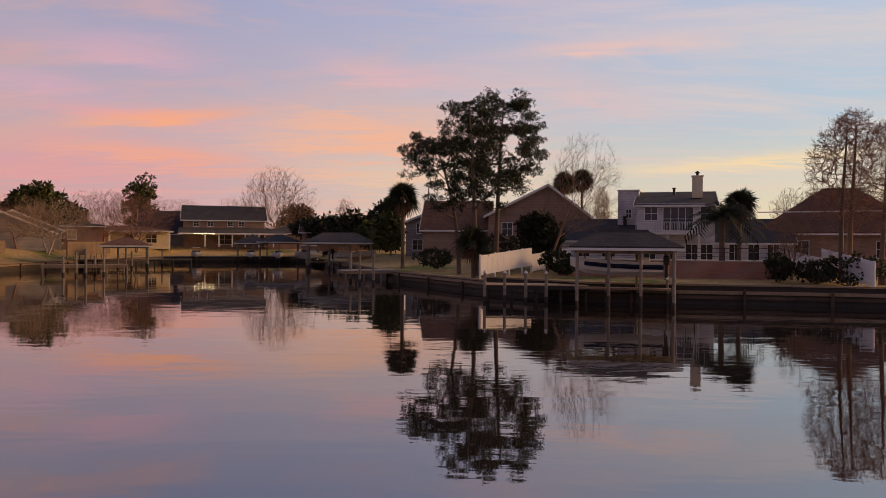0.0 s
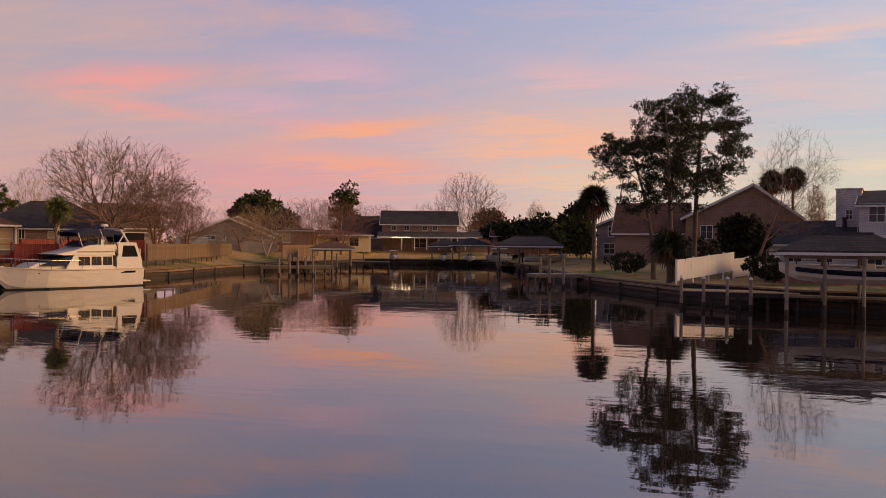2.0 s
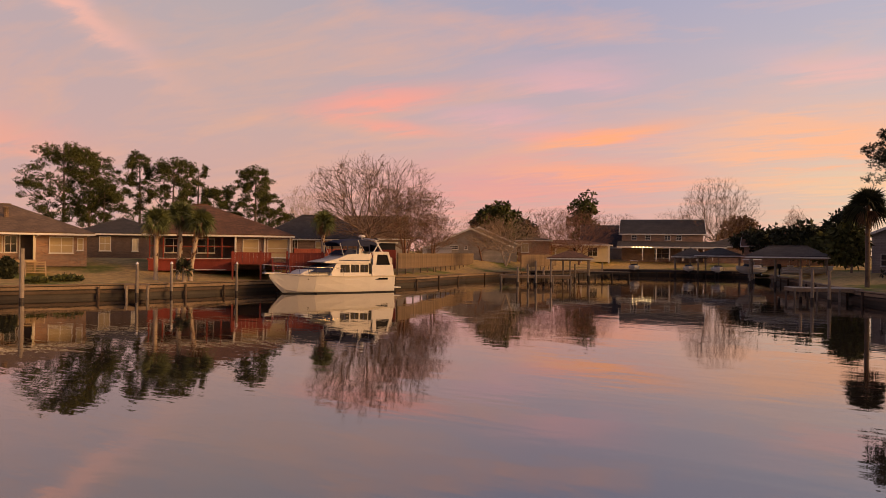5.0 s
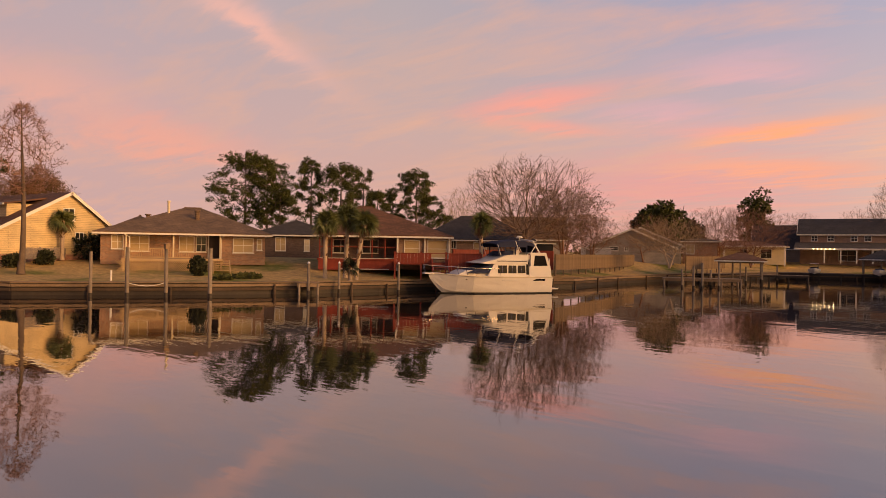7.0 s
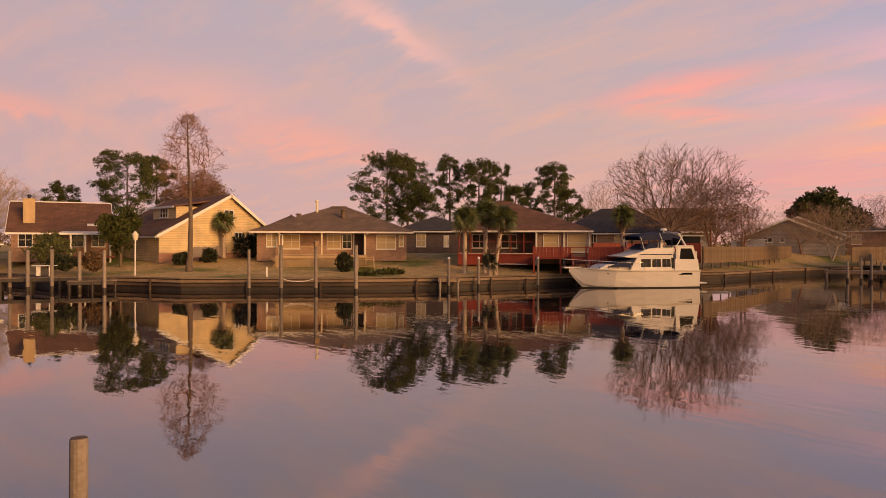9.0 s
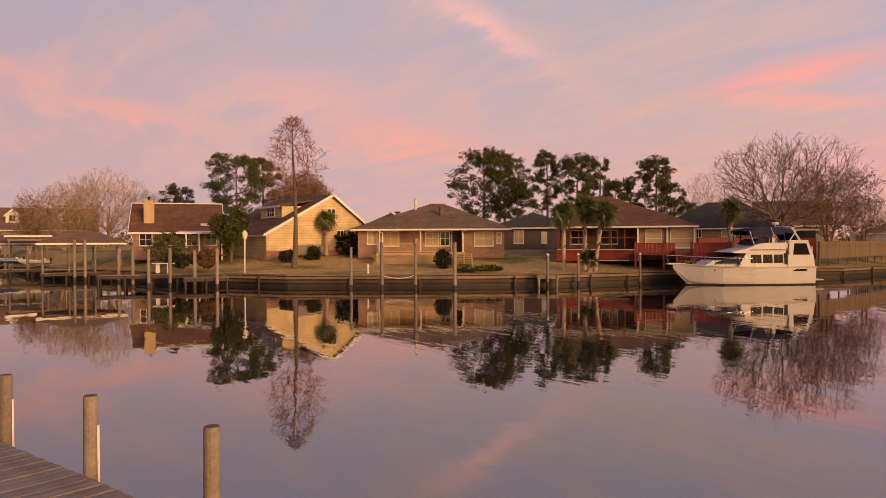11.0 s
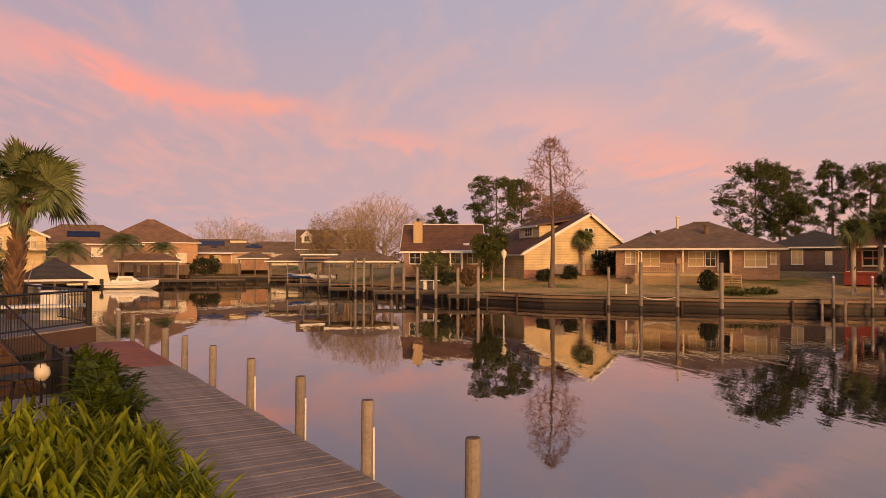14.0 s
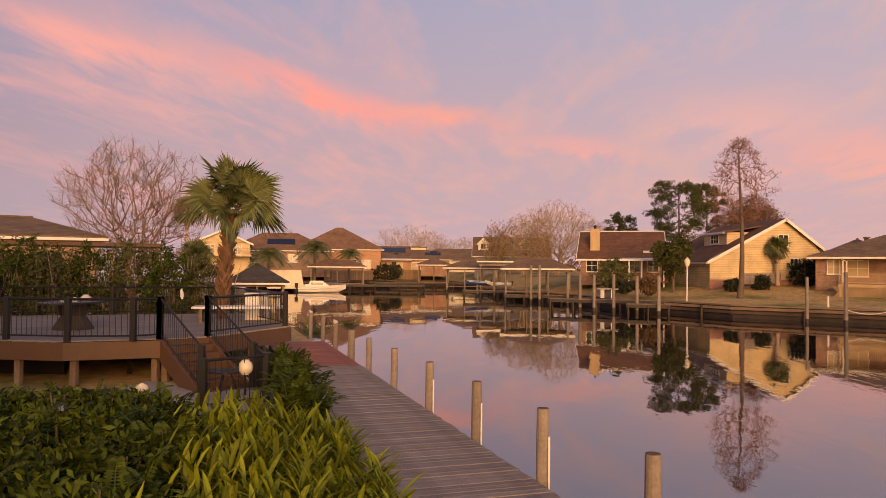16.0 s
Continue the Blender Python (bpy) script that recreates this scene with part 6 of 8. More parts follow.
# ---- boats ----
def hull_shape(stations, rings=6):
    """A hull from stations (x, half beam at the deck, deck height, half beam at the chine, chine height, keel depth)."""
    vs, fs = [], []
    for x, b, zd, bc, zc, zk in stations:
        half = [(0, zk), (bc, zc), ((b + bc) / 2, (zd + zc) / 2 - 0.02), (b, zd)]
        row = [(x, -y, z) for y, z in reversed(half)] + [(x, y, z) for y, z in half[1:]]
        vs += row
    n = 7
    for i in range(len(stations) - 1):
        for k in range(n - 1):
            fs.append((i * n + k, i * n + k + 1, (i + 1) * n + k + 1, (i + 1) * n + k))
        fs.append((i * n, (i + 1) * n, (i + 1) * n + n - 1, i * n + n - 1))
    fs.append(tuple(range(n)))
    fs.append(tuple(range(len(vs) - 1, len(vs) - n - 1, -1)))
    s = Shape()
    s.add(vs, fs)
    return s


def cabin(x0, x1, xa, xb, b0, b1, z0, z1):
    """A deckhouse with raked ends: bottom from x0 to x1, top from xa to xb."""
    return Shape().add([(x0, -b0, z0), (x1, -b0, z0), (x1, b0, z0), (x0, b0, z0), (xa, -b1, z1), (xb, -b1, z1), (xb, b1, z1), (xa, b1, z1)],
                       [(3, 2, 1, 0), (4, 5, 6, 7), (0, 1, 5, 4), (1, 2, 6, 5), (2, 3, 7, 6), (3, 0, 4, 7)])


def motor_yacht():
    sx, sy, bx, by = -38.74, 51.47, -42.45, 41.98
    head = math.degrees(math.atan2(by - sy, bx - sx))
    m = pose(sx, sy, 0, 0, 0, head)
    m = m @ pose(0, -1.75, 0)
    t = thing("motor_yacht", m, "white aft-cabin motor yacht with navy bimini moored along the bulkhead", "boat")
    piece("hull", hull_shape([(0, 1.75, 1.45, 1.6, 0.1, -0.4), (2.5, 1.9, 1.42, 1.7, 0.1, -0.5), (5, 1.95, 1.45, 1.65, 0.1, -0.6), (7.5, 1.8, 1.5, 1.3, 0.12, -0.6),
                              (8.8, 1.32, 1.58, 0.75, 0.15, -0.4), (9.7, 0.8, 1.63, 0.3, 0.35, 0.0), (10.5, 0.3, 1.68, 0.12, 1.0, 0.8), (10.9, 0.05, 1.7, 0.03, 1.45, 1.35)]), GELCOAT, t)
    piece("boot_stripe", Shape().box(0.0, -1.74, 0.0, 7.5, 1.74, 0.09).add([(7.5, -1.5, 0), (10.1, -0.35, 0), (10.1, 0.35, 0), (7.5, 1.5, 0), (7.5, -1.5, 0.09), (10.2, -0.35, 0.09), (10.2, 0.35, 0.09), (7.5, 1.5, 0.09)], [(0, 1, 5, 4), (1, 2, 6, 5), (2, 3, 7, 6)]), RUBBER, t, "dark boot stripe")
    piece("rub_rail", Shape().tube([(0, -1.8, 1.40), (5, -2.0, 1.40), (7.5, -1.85, 1.46), (8.8, -1.37, 1.54), (10.7, -0.15, 1.66)], 0.05, 5).tube([(0, 1.8, 1.40), (5, 2.0, 1.40), (7.5, 1.85, 1.46), (8.8, 1.37, 1.54), (10.7, 0.15, 1.66)], 0.05, 5), CREAM, t)
    piece("pulpit", Shape().bevel_box(10.0, -0.3, 1.62, 11.4, 0.3, 1.72, 0.02), GELCOAT, t)
    piece("fore_trunk", cabin(5.6, 9.0, 5.6, 8.0, 1.35, 1.1, 1.5, 1.95), GELCOAT, t)
    piece("deckhouse", cabin(2.3, 6.3, 2.3, 5.6, 1.65, 1.52, 1.42, 2.5), GELCOAT, t)
    for sgn in (-1, 1):
        for x0, x1 in ((2.65, 3.4), (3.52, 4.3), (4.42, 5.3)):
            win = piece("side_window", Shape().slab([(x0, sgn * 1.645, 1.72), (x1, sgn * 1.645, 1.72), (x1 - 0.05, sgn * 1.575, 2.38), (x0, sgn * 1.575, 2.38)], 0.03), TINTED, t)
            piece("window_bar", Shape().tube([((x0 + x1) / 2, sgn * 1.665, 1.72), ((x0 + x1) / 2, sgn * 1.6, 2.38)], 0.018, 4), CHROME, win)
        # the doorway's black shadow as a dark slab; the wall is not cut
        piece("door_gap", Shape().slab([(2.32, sgn * 1.655, 1.6), (2.55, sgn * 1.655, 1.6), (2.55, sgn * 1.56, 2.48), (2.32, sgn * 1.56, 2.48)], 0.03), TINTED, t, "dark panel for the shadow in the side-deck doorway")
    piece("windscreen_cover", cabin(5.2, 8.0, 5.2, 5.9, 1.58, 1.44, 1.75, 2.42), NAVY, t, "navy canvas windscreen cover")
    piece("aft_cabin", cabin(0.1, 2.3, 0.2, 2.3, 1.72, 1.66, 1.42, 2.35), GELCOAT, t)
    for y0 in (-1.62, 1.57):
        piece("aft_wing", Shape().prism([(0.2, 2.35), (0.45, 2.35), (0.75, 3.25), (1.75, 3.25), (1.85, 2.35), (2.15, 2.35), (2.15, 3.42), (0.6, 3.42)], y0, y0 + 0.05), GELCOAT, t)
        piece("aft_window", Shape().prism([(0.45, 2.36), (1.84, 2.36), (1.74, 3.24), (0.76, 3.24)], y0 + 0.015, y0 + 0.035), TINTED, t, "smoked wing window")
    piece("aft_coaming", Shape().bevel_box(0.2, -1.55, 2.36, 0.28, 1.55, 3.0, 0.01), GELCOAT, t)
    piece("aft_top", Shape().bevel_box(0.6, -1.66, 3.4, 2.3, 1.66, 3.5, 0.03), GELCOAT, t, "white aft hardtop")
    piece("hull_window", Shape().box(0.8, -1.83, 1.08, 2.6, -1.70, 1.24).box(0.8, 1.70, 1.08, 2.6, 1.83, 1.24), TINTED, t)
    piece("port_row", Shape().box(3.6, -1.93, 1.12, 5.0, -1.80, 1.17).box(3.6, 1.80, 1.12, 5.0, 1.93, 1.17), TRIM, t)
    for sgn in (-1, 1):
        piece("porthole", Shape().tube([(8.1, sgn * 1.40, 1.2), (8.1, sgn * 1.47, 1.22)], 0.07, 10), TINTED, t)
    # raked flybridge: a long nose over the deckhouse and a low coaming behind it
    piece("flybridge", Shape().prism([(2.4, 2.5), (6.4, 2.5), (6.9, 2.58), (5.6, 2.86), (4.6, 3.22), (3.9, 3.3), (2.4, 3.3)], -1.58, 1.58), GELCOAT, t)
    piece("brow_line", Shape().box(2.5, -1.6, 2.72, 5.4, -1.575, 2.78).box(2.5, 1.575, 2.72, 5.4, 1.6, 2.78), NAVY, t)
    piece("bridge_cover", cabin(3.7, 5.0, 3.6, 4.4, 1.35, 1.2, 3.2, 3.62), NAVY, t, "navy canvas over the helm")
    piece("helm_seat", Shape().bevel_box(2.9, -0.9, 3.3, 3.4, 0.9, 3.75, 0.05), TRIM, t)
    bi = Shape()
    rows = []
    for x, z in ((1.6, 4.35), (2.4, 4.55), (3.6, 4.62), (4.8, 4.5), (5.4, 4.3)):
        rows += [(x, y, z - 0.12 * (y / 1.5) ** 2) for y in (-1.5, -0.75, 0, 0.75, 1.5)]
    bi.add(rows, [(i * 5 + k, i * 5 + k + 1, i * 5 + k + 6, i * 5 + k + 5) for i in range(4) for k in range(4)])
    bi.add([(x, y, z - 0.07) for x, y, z in rows], [(i * 5 + k, i * 5 + k + 5, i * 5 + k + 6, i * 5 + k + 1) for i in range(4) for k in range(4)])
    for sgn in (-1, 1):
        bi.add([(1.6, sgn * 1.5, 4.23), (2.4, sgn * 1.5, 4.43), (3.6, sgn * 1.5, 4.5), (4.8, sgn * 1.5, 4.38), (5.4, sgn * 1.5, 4.18), (5.4, sgn * 1.5, 4.0), (3.6, sgn * 1.5, 4.3), (1.6, sgn * 1.5, 4.0)], [tuple(range(8))])
    piece("bimini", bi, NAVY, t, "navy canvas bimini top")
    for sgn in (-1, 1):
        for p, q, r in (((2.3, 1.5, 3.1), (1.5, 1.5, 4.3), 0.045), ((3.0, 1.5, 3.1), (3.6, 1.5, 4.5), 0.03), ((4.9, 1.4, 3.15), (5.3, 1.5, 4.2), 0.03)):
            piece("bimini_pole", Shape().tube([(p[0], sgn * p[1], p[2]), (q[0], sgn * q[1], q[2])], r, 5), TRIM, t)
    for sgn in (-1, 1):
        for x0, x1 in ((2.5, 3.5), (3.65, 4.5), (4.62, 5.15)):
            piece("side_curtain", Shape().box(x0 - 0.07, sgn * 1.48 - 0.01, 3.3, x0, sgn * 1.48 + 0.01, 4.3).box(x1, sgn * 1.48 - 0.01, 3.3, x1 + 0.07, sgn * 1.48 + 0.01, 4.3).box(x0, sgn * 1.48 - 0.01, 3.95, x1, sgn * 1.48 + 0.01, 4.3), NAVY, t, "navy canvas side curtain")
    piece("stern_arch", Shape().tube([(1.2, -1.5, 3.45), (1.9, -1.5, 4.5), (2.0, 0, 4.62), (1.9, 1.5, 4.5), (1.2, 1.5, 3.45)], 0.07, 6), TRIM, t, "white raked mast arch")
    piece("aft_curtain", Shape().slab([(1.35, -1.3, 3.5), (1.35, 1.3, 3.5), (1.85, 1.3, 4.35), (1.85, -1.3, 4.35)], 0.02), NAVY, t)
    piece("radar", Shape().tube([(2.4, 0, 4.5), (2.4, 0, 4.75)], 0.05, 6).tube([(2.4, 0, 4.75), (2.4, 0, 4.82), (2.4, 0, 4.95)], [0.28, 0.3, 0.2], 10), TRIM, t)
    piece("swim_platform", Shape().bevel_box(-0.75, -1.5, 0.32, 0.0, 1.5, 0.42, 0.02), GELCOAT, t)
    rl = Shape()
    for sgn in (-1, 1):
        top = [(5.2, 1.75, 2.1), (7.5, 1.72, 2.15), (8.9, 1.25, 2.22), (10.4, 0.4, 2.3), (11.4, 0.12, 2.36)]
        rl.tube([(x, sgn * y, z) for x, y, z in top], 0.025, 5)
        for x, y, z in top + [(6.3, 1.74, 2.12), (8.2, 1.5, 2.18), (9.6, 0.85, 2.26)]:
            rl.tube([(x - 0.15, sgn * y, z - 0.66), (x, sgn * y, z)], 0.02, 4)
    rl.tube([(11.4, -0.12, 2.36), (11.4, 0.12, 2.36)], 0.025, 5)
    piece("bow_rail", rl, CHROME, t, "stainless bow rail")


motor_yacht()


def runabout(x, y, z, rz, length, label, hull=None, canopy=False, outboard=True, stripe=None):
    t = thing("motorboat", pose(x, y, z, 0, 0, rz), label, "boat")
    k = length / 6.0
    S = [(0, 1.05, 0.85, 0.9, 0.3, 0.05), (1.8, 1.12, 0.85, 0.95, 0.28, 0.0), (3.6, 1.05, 0.92, 0.75, 0.3, 0.0), (5.0, 0.65, 1.02, 0.35, 0.42, 0.15), (6.0, 0.05, 1.12, 0.03, 0.8, 0.65)]
    piece("hull", hull_shape([(a * k, b * k, c * k, d * k, e * k, f * k) for a, b, c, d, e, f in S]), hull or GELCOAT, t)
    piece("stripe", Shape().tube([(0, -1.06 * k, 0.62 * k), (1.8 * k, -1.12 * k, 0.62 * k), (3.6 * k, -1.0 * k, 0.7 * k), (5 * k, -0.58 * k, 0.82 * k)], 0.07 * k, 4)
          .tube([(0, 1.06 * k, 0.62 * k), (1.8 * k, 1.12 * k, 0.62 * k), (3.6 * k, 1.0 * k, 0.7 * k), (5 * k, 0.58 * k, 0.82 * k)], 0.07 * k if stripe is None else 0.15 * k, 4), stripe or TRIM, t, "dark blue side stripe" if stripe else "white side stripe")
    piece("gunwale", Shape().tube([(0, -1.05 * k, 0.86 * k), (1.8 * k, -1.12 * k, 0.86 * k), (3.6 * k, -1.05 * k, 0.93 * k), (5 * k, -0.65 * k, 1.03 * k), (6 * k, 0, 1.13 * k), (5 * k, 0.65 * k, 1.03 * k), (3.6 * k, 1.05 * k, 0.93 * k), (1.8 * k, 1.12 * k, 0.86 * k), (0, 1.05 * k, 0.86 * k)], 0.05 * k, 5), TRIM, t)
    piece("windscreen", Shape().add([(3.4 * k, -0.8 * k, 0.92 * k), (3.4 * k, 0.8 * k, 0.92 * k), (2.9 * k, 0.7 * k, 1.35 * k), (2.9 * k, -0.7 * k, 1.35 * k)], [(0, 1, 2, 3)]), PANE, t)
    piece("seat", Shape().bevel_box(0.8 * k, -0.7 * k, 0.85 * k, 1.3 * k, 0.7 * k, 1.2 * k, 0.05), TRIM, t)
    if outboard:
        o = piece("outboard", Shape().bevel_box(-0.45 * k, -0.2 * k, 0.75 * k, -0.02 * k, 0.2 * k, 1.35 * k, 0.06).box(-0.3 * k, -0.08 * k, -0.25 * k, -0.1 * k, 0.08 * k, 0.75 * k), RUBBER, t, "black outboard motor")
        piece("propeller", Shape().tube([(-0.4 * k, 0, -0.15 * k), (-0.1 * k, 0, -0.15 * k)], [0.14 * k, 0.08 * k], 8), TRIM, o)
    if canopy:
        piece("canopy", Shape().bevel_box(1.0 * k, -0.8 * k, 1.95 * k, 3.2 * k, 0.8 * k, 2.03 * k, 0.02), TRIM, t)
        c = Shape()
        for xx in (1.1, 3.1):
            for yy in (-0.75, 0.75):
                c.tube([(xx * k, yy * k, 0.9 * k), (xx * k, yy * k, 1.95 * k)], 0.03, 4)
        piece("canopy_frame", c, CHROME, t)
    return t


def boathouse(x, y, rz, L, W, eave, ridge, roof, label, posts=4, hip=True, floor=None, ridge_len=None):
    """An open boat shelter on piles: x, y is the middle of its plan."""
    t = thing("boathouse", pose(x, y, 0, 0, 0, rz), label, "boathouse")
    if hip:
        hip_roof(t, -L / 2, -W / 2, L / 2, W / 2, eave, ridge, 0.35, roof, ridge_len)
    else:
        piece("flat_roof", Shape().box(-L / 2 - 0.3, -W / 2 - 0.3, eave, L / 2 + 0.3, W / 2 + 0.3, eave + 0.16), TRIM, t)
    for i in range(posts):
        for yy in (-W / 2 + 0.15, W / 2 - 0.15):
            xx = -L / 2 + 0.15 + (L - 0.3) * i / (posts - 1)
            pl = piece("roof_post", Shape().tube([(xx, yy, -1.2), (xx, yy, eave - 0.24)], 0.085, 8), PILE, t)
            piece("wet_band", Shape().tube([(xx, yy, -1.1), (xx, yy, 0.62)], 0.092, 8), WETSHADEWOOD, pl, "dark wet band at the waterline")
    for yy in (-W / 2 + 0.15, W / 2 - 0.15):
        piece("lift_beam", Shape().box(-L / 2, yy - 0.06, eave - 0.42, L / 2, yy + 0.06, eave - 0.25), BULKHEAD, t)
    if floor:
        piece("catwalk", Shape().box(-L / 2, W / 2 - 0.9, floor - 0.12, L / 2, W / 2, floor), BULKHEAD, t)
    return t


# east bank boats and docks
boathouse(10.58, 42.91, -10, 5.6, 3.0, 3.42, 4.32, ROOFGREY, "open boathouse with grey hipped roof on round piles", 4, floor=0.95, ridge_len=2.8)
runabout(12.78, 42.52, 1.70, 165, 5.3, "white runabout with dark blue stripe hung on a boat lift", GELCOAT, stripe=BLUEHULL)
p = pier(5.84, 45.83, -5, 6.3, 2.2, 1.01, "weathered timber pier with white-capped piles", 4, PORCHWOOD, WETSHADEWOOD)
for q in ((2.62, 44.92), (3.82, 44.74), (5.09, 44.61), (6.31, 44.45)):
    mooring_pile(q[0], q[1], 1.75, 0.10)
for q in ((7.70, 41.90), (12.66, 40.05)):
    mooring_pile(q[0], q[1], 3.11, 0.09, False)
pier(-6.68, 65.66, 24, 5.2, 2.4, 1.05, "pale-decked pier below the sloping lawn", 3, CONCRETE)
for q in ((-7.11, 62.60), (-5.86, 61.72), (-8.29, 65.48)):
    mooring_pile(q[0], q[1], 2.5, 0.12, False)
boathouse(-12.96, 91.08, 8, 8.0, 5, 3.52, 4.65, ROOFGREY, "boathouse with dark hipped roof over lifted boats", 4, floor=1.0, ridge_len=4)
runabout(-13.64, 90.98, 1.4, 20, 5.4, "white motorboat raised under a dark boathouse", GELCOAT, True)
runabout(-16.86, 96.54, 1.3, -110, 5.2, "white motorboat on a lift beside the boathouse", GELCOAT, True)
boathouse(-31.95, 121.88, 14, 5.0, 5, 3.30, 4.62, ROOFGREY, "small boathouse with dark hipped roof at the canal head", 3)
boathouse(-27.31, 120.96, 13, 6.4, 5, 3.52, 4.55, ROOFGREY, "boathouse with low dark roof at the canal head", 3)
for i, (bx, by, rz) in enumerate([(-39.86, 117.42, -70), (-31.19, 117.95, -75), (-26.77, 116.98, -70)]):
    runabout(bx, by, 0.9, rz, 4.6, "white motorboat on a lift at the canal head", GELCOAT, i == 0)
boathouse(-39.06, 89.88, 24, 5.2, 4.5, 2.98, 3.88, ROOFBROWN, "small open pavilion with brown hipped roof on a pier", 3, floor=1.0)
pier(-36.98, 75.42, 30, 8.0, 3.0, 1.0, "dark timber pier at the bend of the west bank", 4)
pier(-41.10, 97.71, 22, 14.0, 2.4, 1.0, "long low timber pier at the canal head", 6, BULKHEAD, WETSHADEWOOD)
pier(-33.59, 119.36, 15, 24.0, 1.8, 0.95, "low dark catwalk along the canal head", 8, WETSHADEWOOD, WETSHADEWOOD)
for i, (px, bot, D) in enumerate([(112, 470, 82), (135, 470, 80), (152, 470, 80), (168, 470, 84), (184, 470, 82), (208, 462, 98), (232, 462, 98), (258, 462, 104), (286, 462, 106), (540, 462, 110), (548, 462, 108)]):
    a = radians({112: 27.46, 135: 26.65, 152: 26.04, 168: 25.47, 184: 24.89, 208: 24.01, 232: 23.11, 258: 22.13, 286: 21.06, 540: 10.68, 548: 10.34}[px])
    mooring_pile(-math.sin(a) * D, math.cos(a) * D, 2.3 + 0.4 * math.sin(px), 0.12, False)


# fences
def panel_fence(path, height, z, label, mat, board=0.15, gap=0.01, posts=2.4, name="fence", post_mat=None, rise=0.0):
    t = thing(name, pose(path[0][0], path[0][1], z), label, "fence")
    o = Vector((*path[0], 0))
    for a, b in zip(path, path[1:]):
        a, b = Vector((*a, 0)) - o, Vector((*b, 0)) - o
        d = (b - a)
        L = d.length
        ang = math.atan2(d.y, d.x)
        m = Matrix.Translation(a) @ Matrix.Rotation(ang, 4, "Z")
        n = int(L / board)
        w = L / n
        me = mesh_of("board", *Shape().bevel_box(gap / 2, -0.012, 0.05, w - gap / 2, 0.012, height, 0.006).done(), mat)
        for i in range(n):
            q = new("board", me)
            q.parent = t
            q.matrix_basis = m @ Matrix.Translation((i * w, 0, rise * i * w + random.uniform(-0.015, 0.015)))
        for i in range(int(L / posts) + 1):
            x = min(i * posts, L)
            piece("post", Shape().bevel_box(x - 0.06, 0.02, -0.5 + rise * x, x + 0.06, 0.13, height + 0.06 + rise * x, 0.01, m), post_mat or mat, t)
        for zz in (0.3, height - 0.25):
            piece("rail", Shape().add([m @ Vector(v) for v in [(0, 0.015, zz), (L, 0.015, zz + rise * L), (L, 0.06, zz + rise * L), (0, 0.06, zz), (0, 0.015, zz + 0.08), (L, 0.015, zz + 0.08 + rise * L), (L, 0.06, zz + 0.08 + rise * L), (0, 0.06, zz + 0.08)]],
                                      [(3, 2, 1, 0), (4, 5, 6, 7), (0, 1, 5, 4), (1, 2, 6, 5), (2, 3, 7, 6), (3, 0, 4, 7)]), mat, t)
    return t


panel_fence([(2.76, 52.93), (7.32, 60.56), (11.62, 67.00)], 1.5, 1.15, "white vinyl privacy fence running back from the pier", WHITEVINYL, 0.2, 0.004, rise=0.06)
panel_fence([(25.63, 43.51), (28.40, 55.11), (29.82, 65.54)], 1.6, 1.0, "white vinyl fence beside the dark shrubs", WHITEVINYL, 0.2, 0.004, rise=0.06)
panel_fence([(-43.11, 57.67), (-46.76, 69.78), (-53.51, 89.18)], 1.6, 1.75, "brown board fence above the sloping lawn", DARKFENCE, 0.15)
panel_fence([(-42.97, 83.60), (-46.53, 101.88)], 1.7, 1.6, "tall brown board fence near the bare tree", DARKFENCE, 0.15)
panel_fence([(-65.78, 17.25), (-71.52, 22.57)], 1.0, 2.3, "low grey picket fence beside the cream gable", GREYDECK, 0.12, 0.05)
panel_fence([(-126.45, -25.53), (-127.26, -21.12)], 1.8, 1.3, "weathered grey board fence on the far bank", DARKFENCE, 0.2)
panel_fence([(-114.83, -34.83), (-122.68, -28.71)], 1.7, 1.2, "curving grey fence on the far bank", DARKFENCE, 0.2)
panel_fence([(-51.37, 51.86), (-48.29, 63.78)], 1.5, 2.2, "red-painted board fence behind the yacht", REDPAINT, 0.2, 0.008)

# small building parts behind the yacht
sh = thing("red_shed", pose(-47.97, 61.51, 2.2, 0, 0, 36), "red board shed with dark windows", "shed")
piece("shed_wall", Shape().box(-1.3, 0, -0.5, 1.3, 2, 1.5), REDPAINT, sh)
piece("shed_roof", Shape().box(-1.5, -0.2, 2.2, 1.5, 2.2, 2.3), TRIM, sh)
piece("shed_window", Shape().box(-1.25, 0.02, 1.5, 1.25, 1.9, 2.2), PANE, sh)
sh = thing("white_shed", pose(-53.15, 79.95, 2.4, 0, 0, 33), "small white garden shed with flat roof", "shed")
piece("shed_wall", Shape().box(-2.2, 0, -0.5, 1.6, 3, 1.7), WHITEWALL, sh)
piece("shed_roof", Shape().box(-2.4, -0.2, 1.7, 1.8, 3.2, 1.82), TRIM, sh)
piece("shed_door", Shape().box(-1.6, -0.05, -0.3, -0.8, -0.005, 1.5), GREYDECK, sh)

# mooring piles and small docks of the west bank
for (qx, qy), top, r in (((-53.02, 18.02), 3.15, 0.12), ((-50.83, 19.67), 3.50, 0.14), ((-49.87, 21.98), 3.54, 0.13), ((-48.62, 24.63), 3.47, 0.15),
                         ((-47.20, 31.96), 2.44, 0.11), ((-47.47, 35.04), 2.43, 0.10), ((-45.25, 39.40), 2.43, 0.10)):
    mooring_pile(qx, qy, top, r, top < 3.0)
box = thing("bird_box", pose(-49.67, 21.93, 3.38), "small wooden bird box on top of a pile", "bird box")
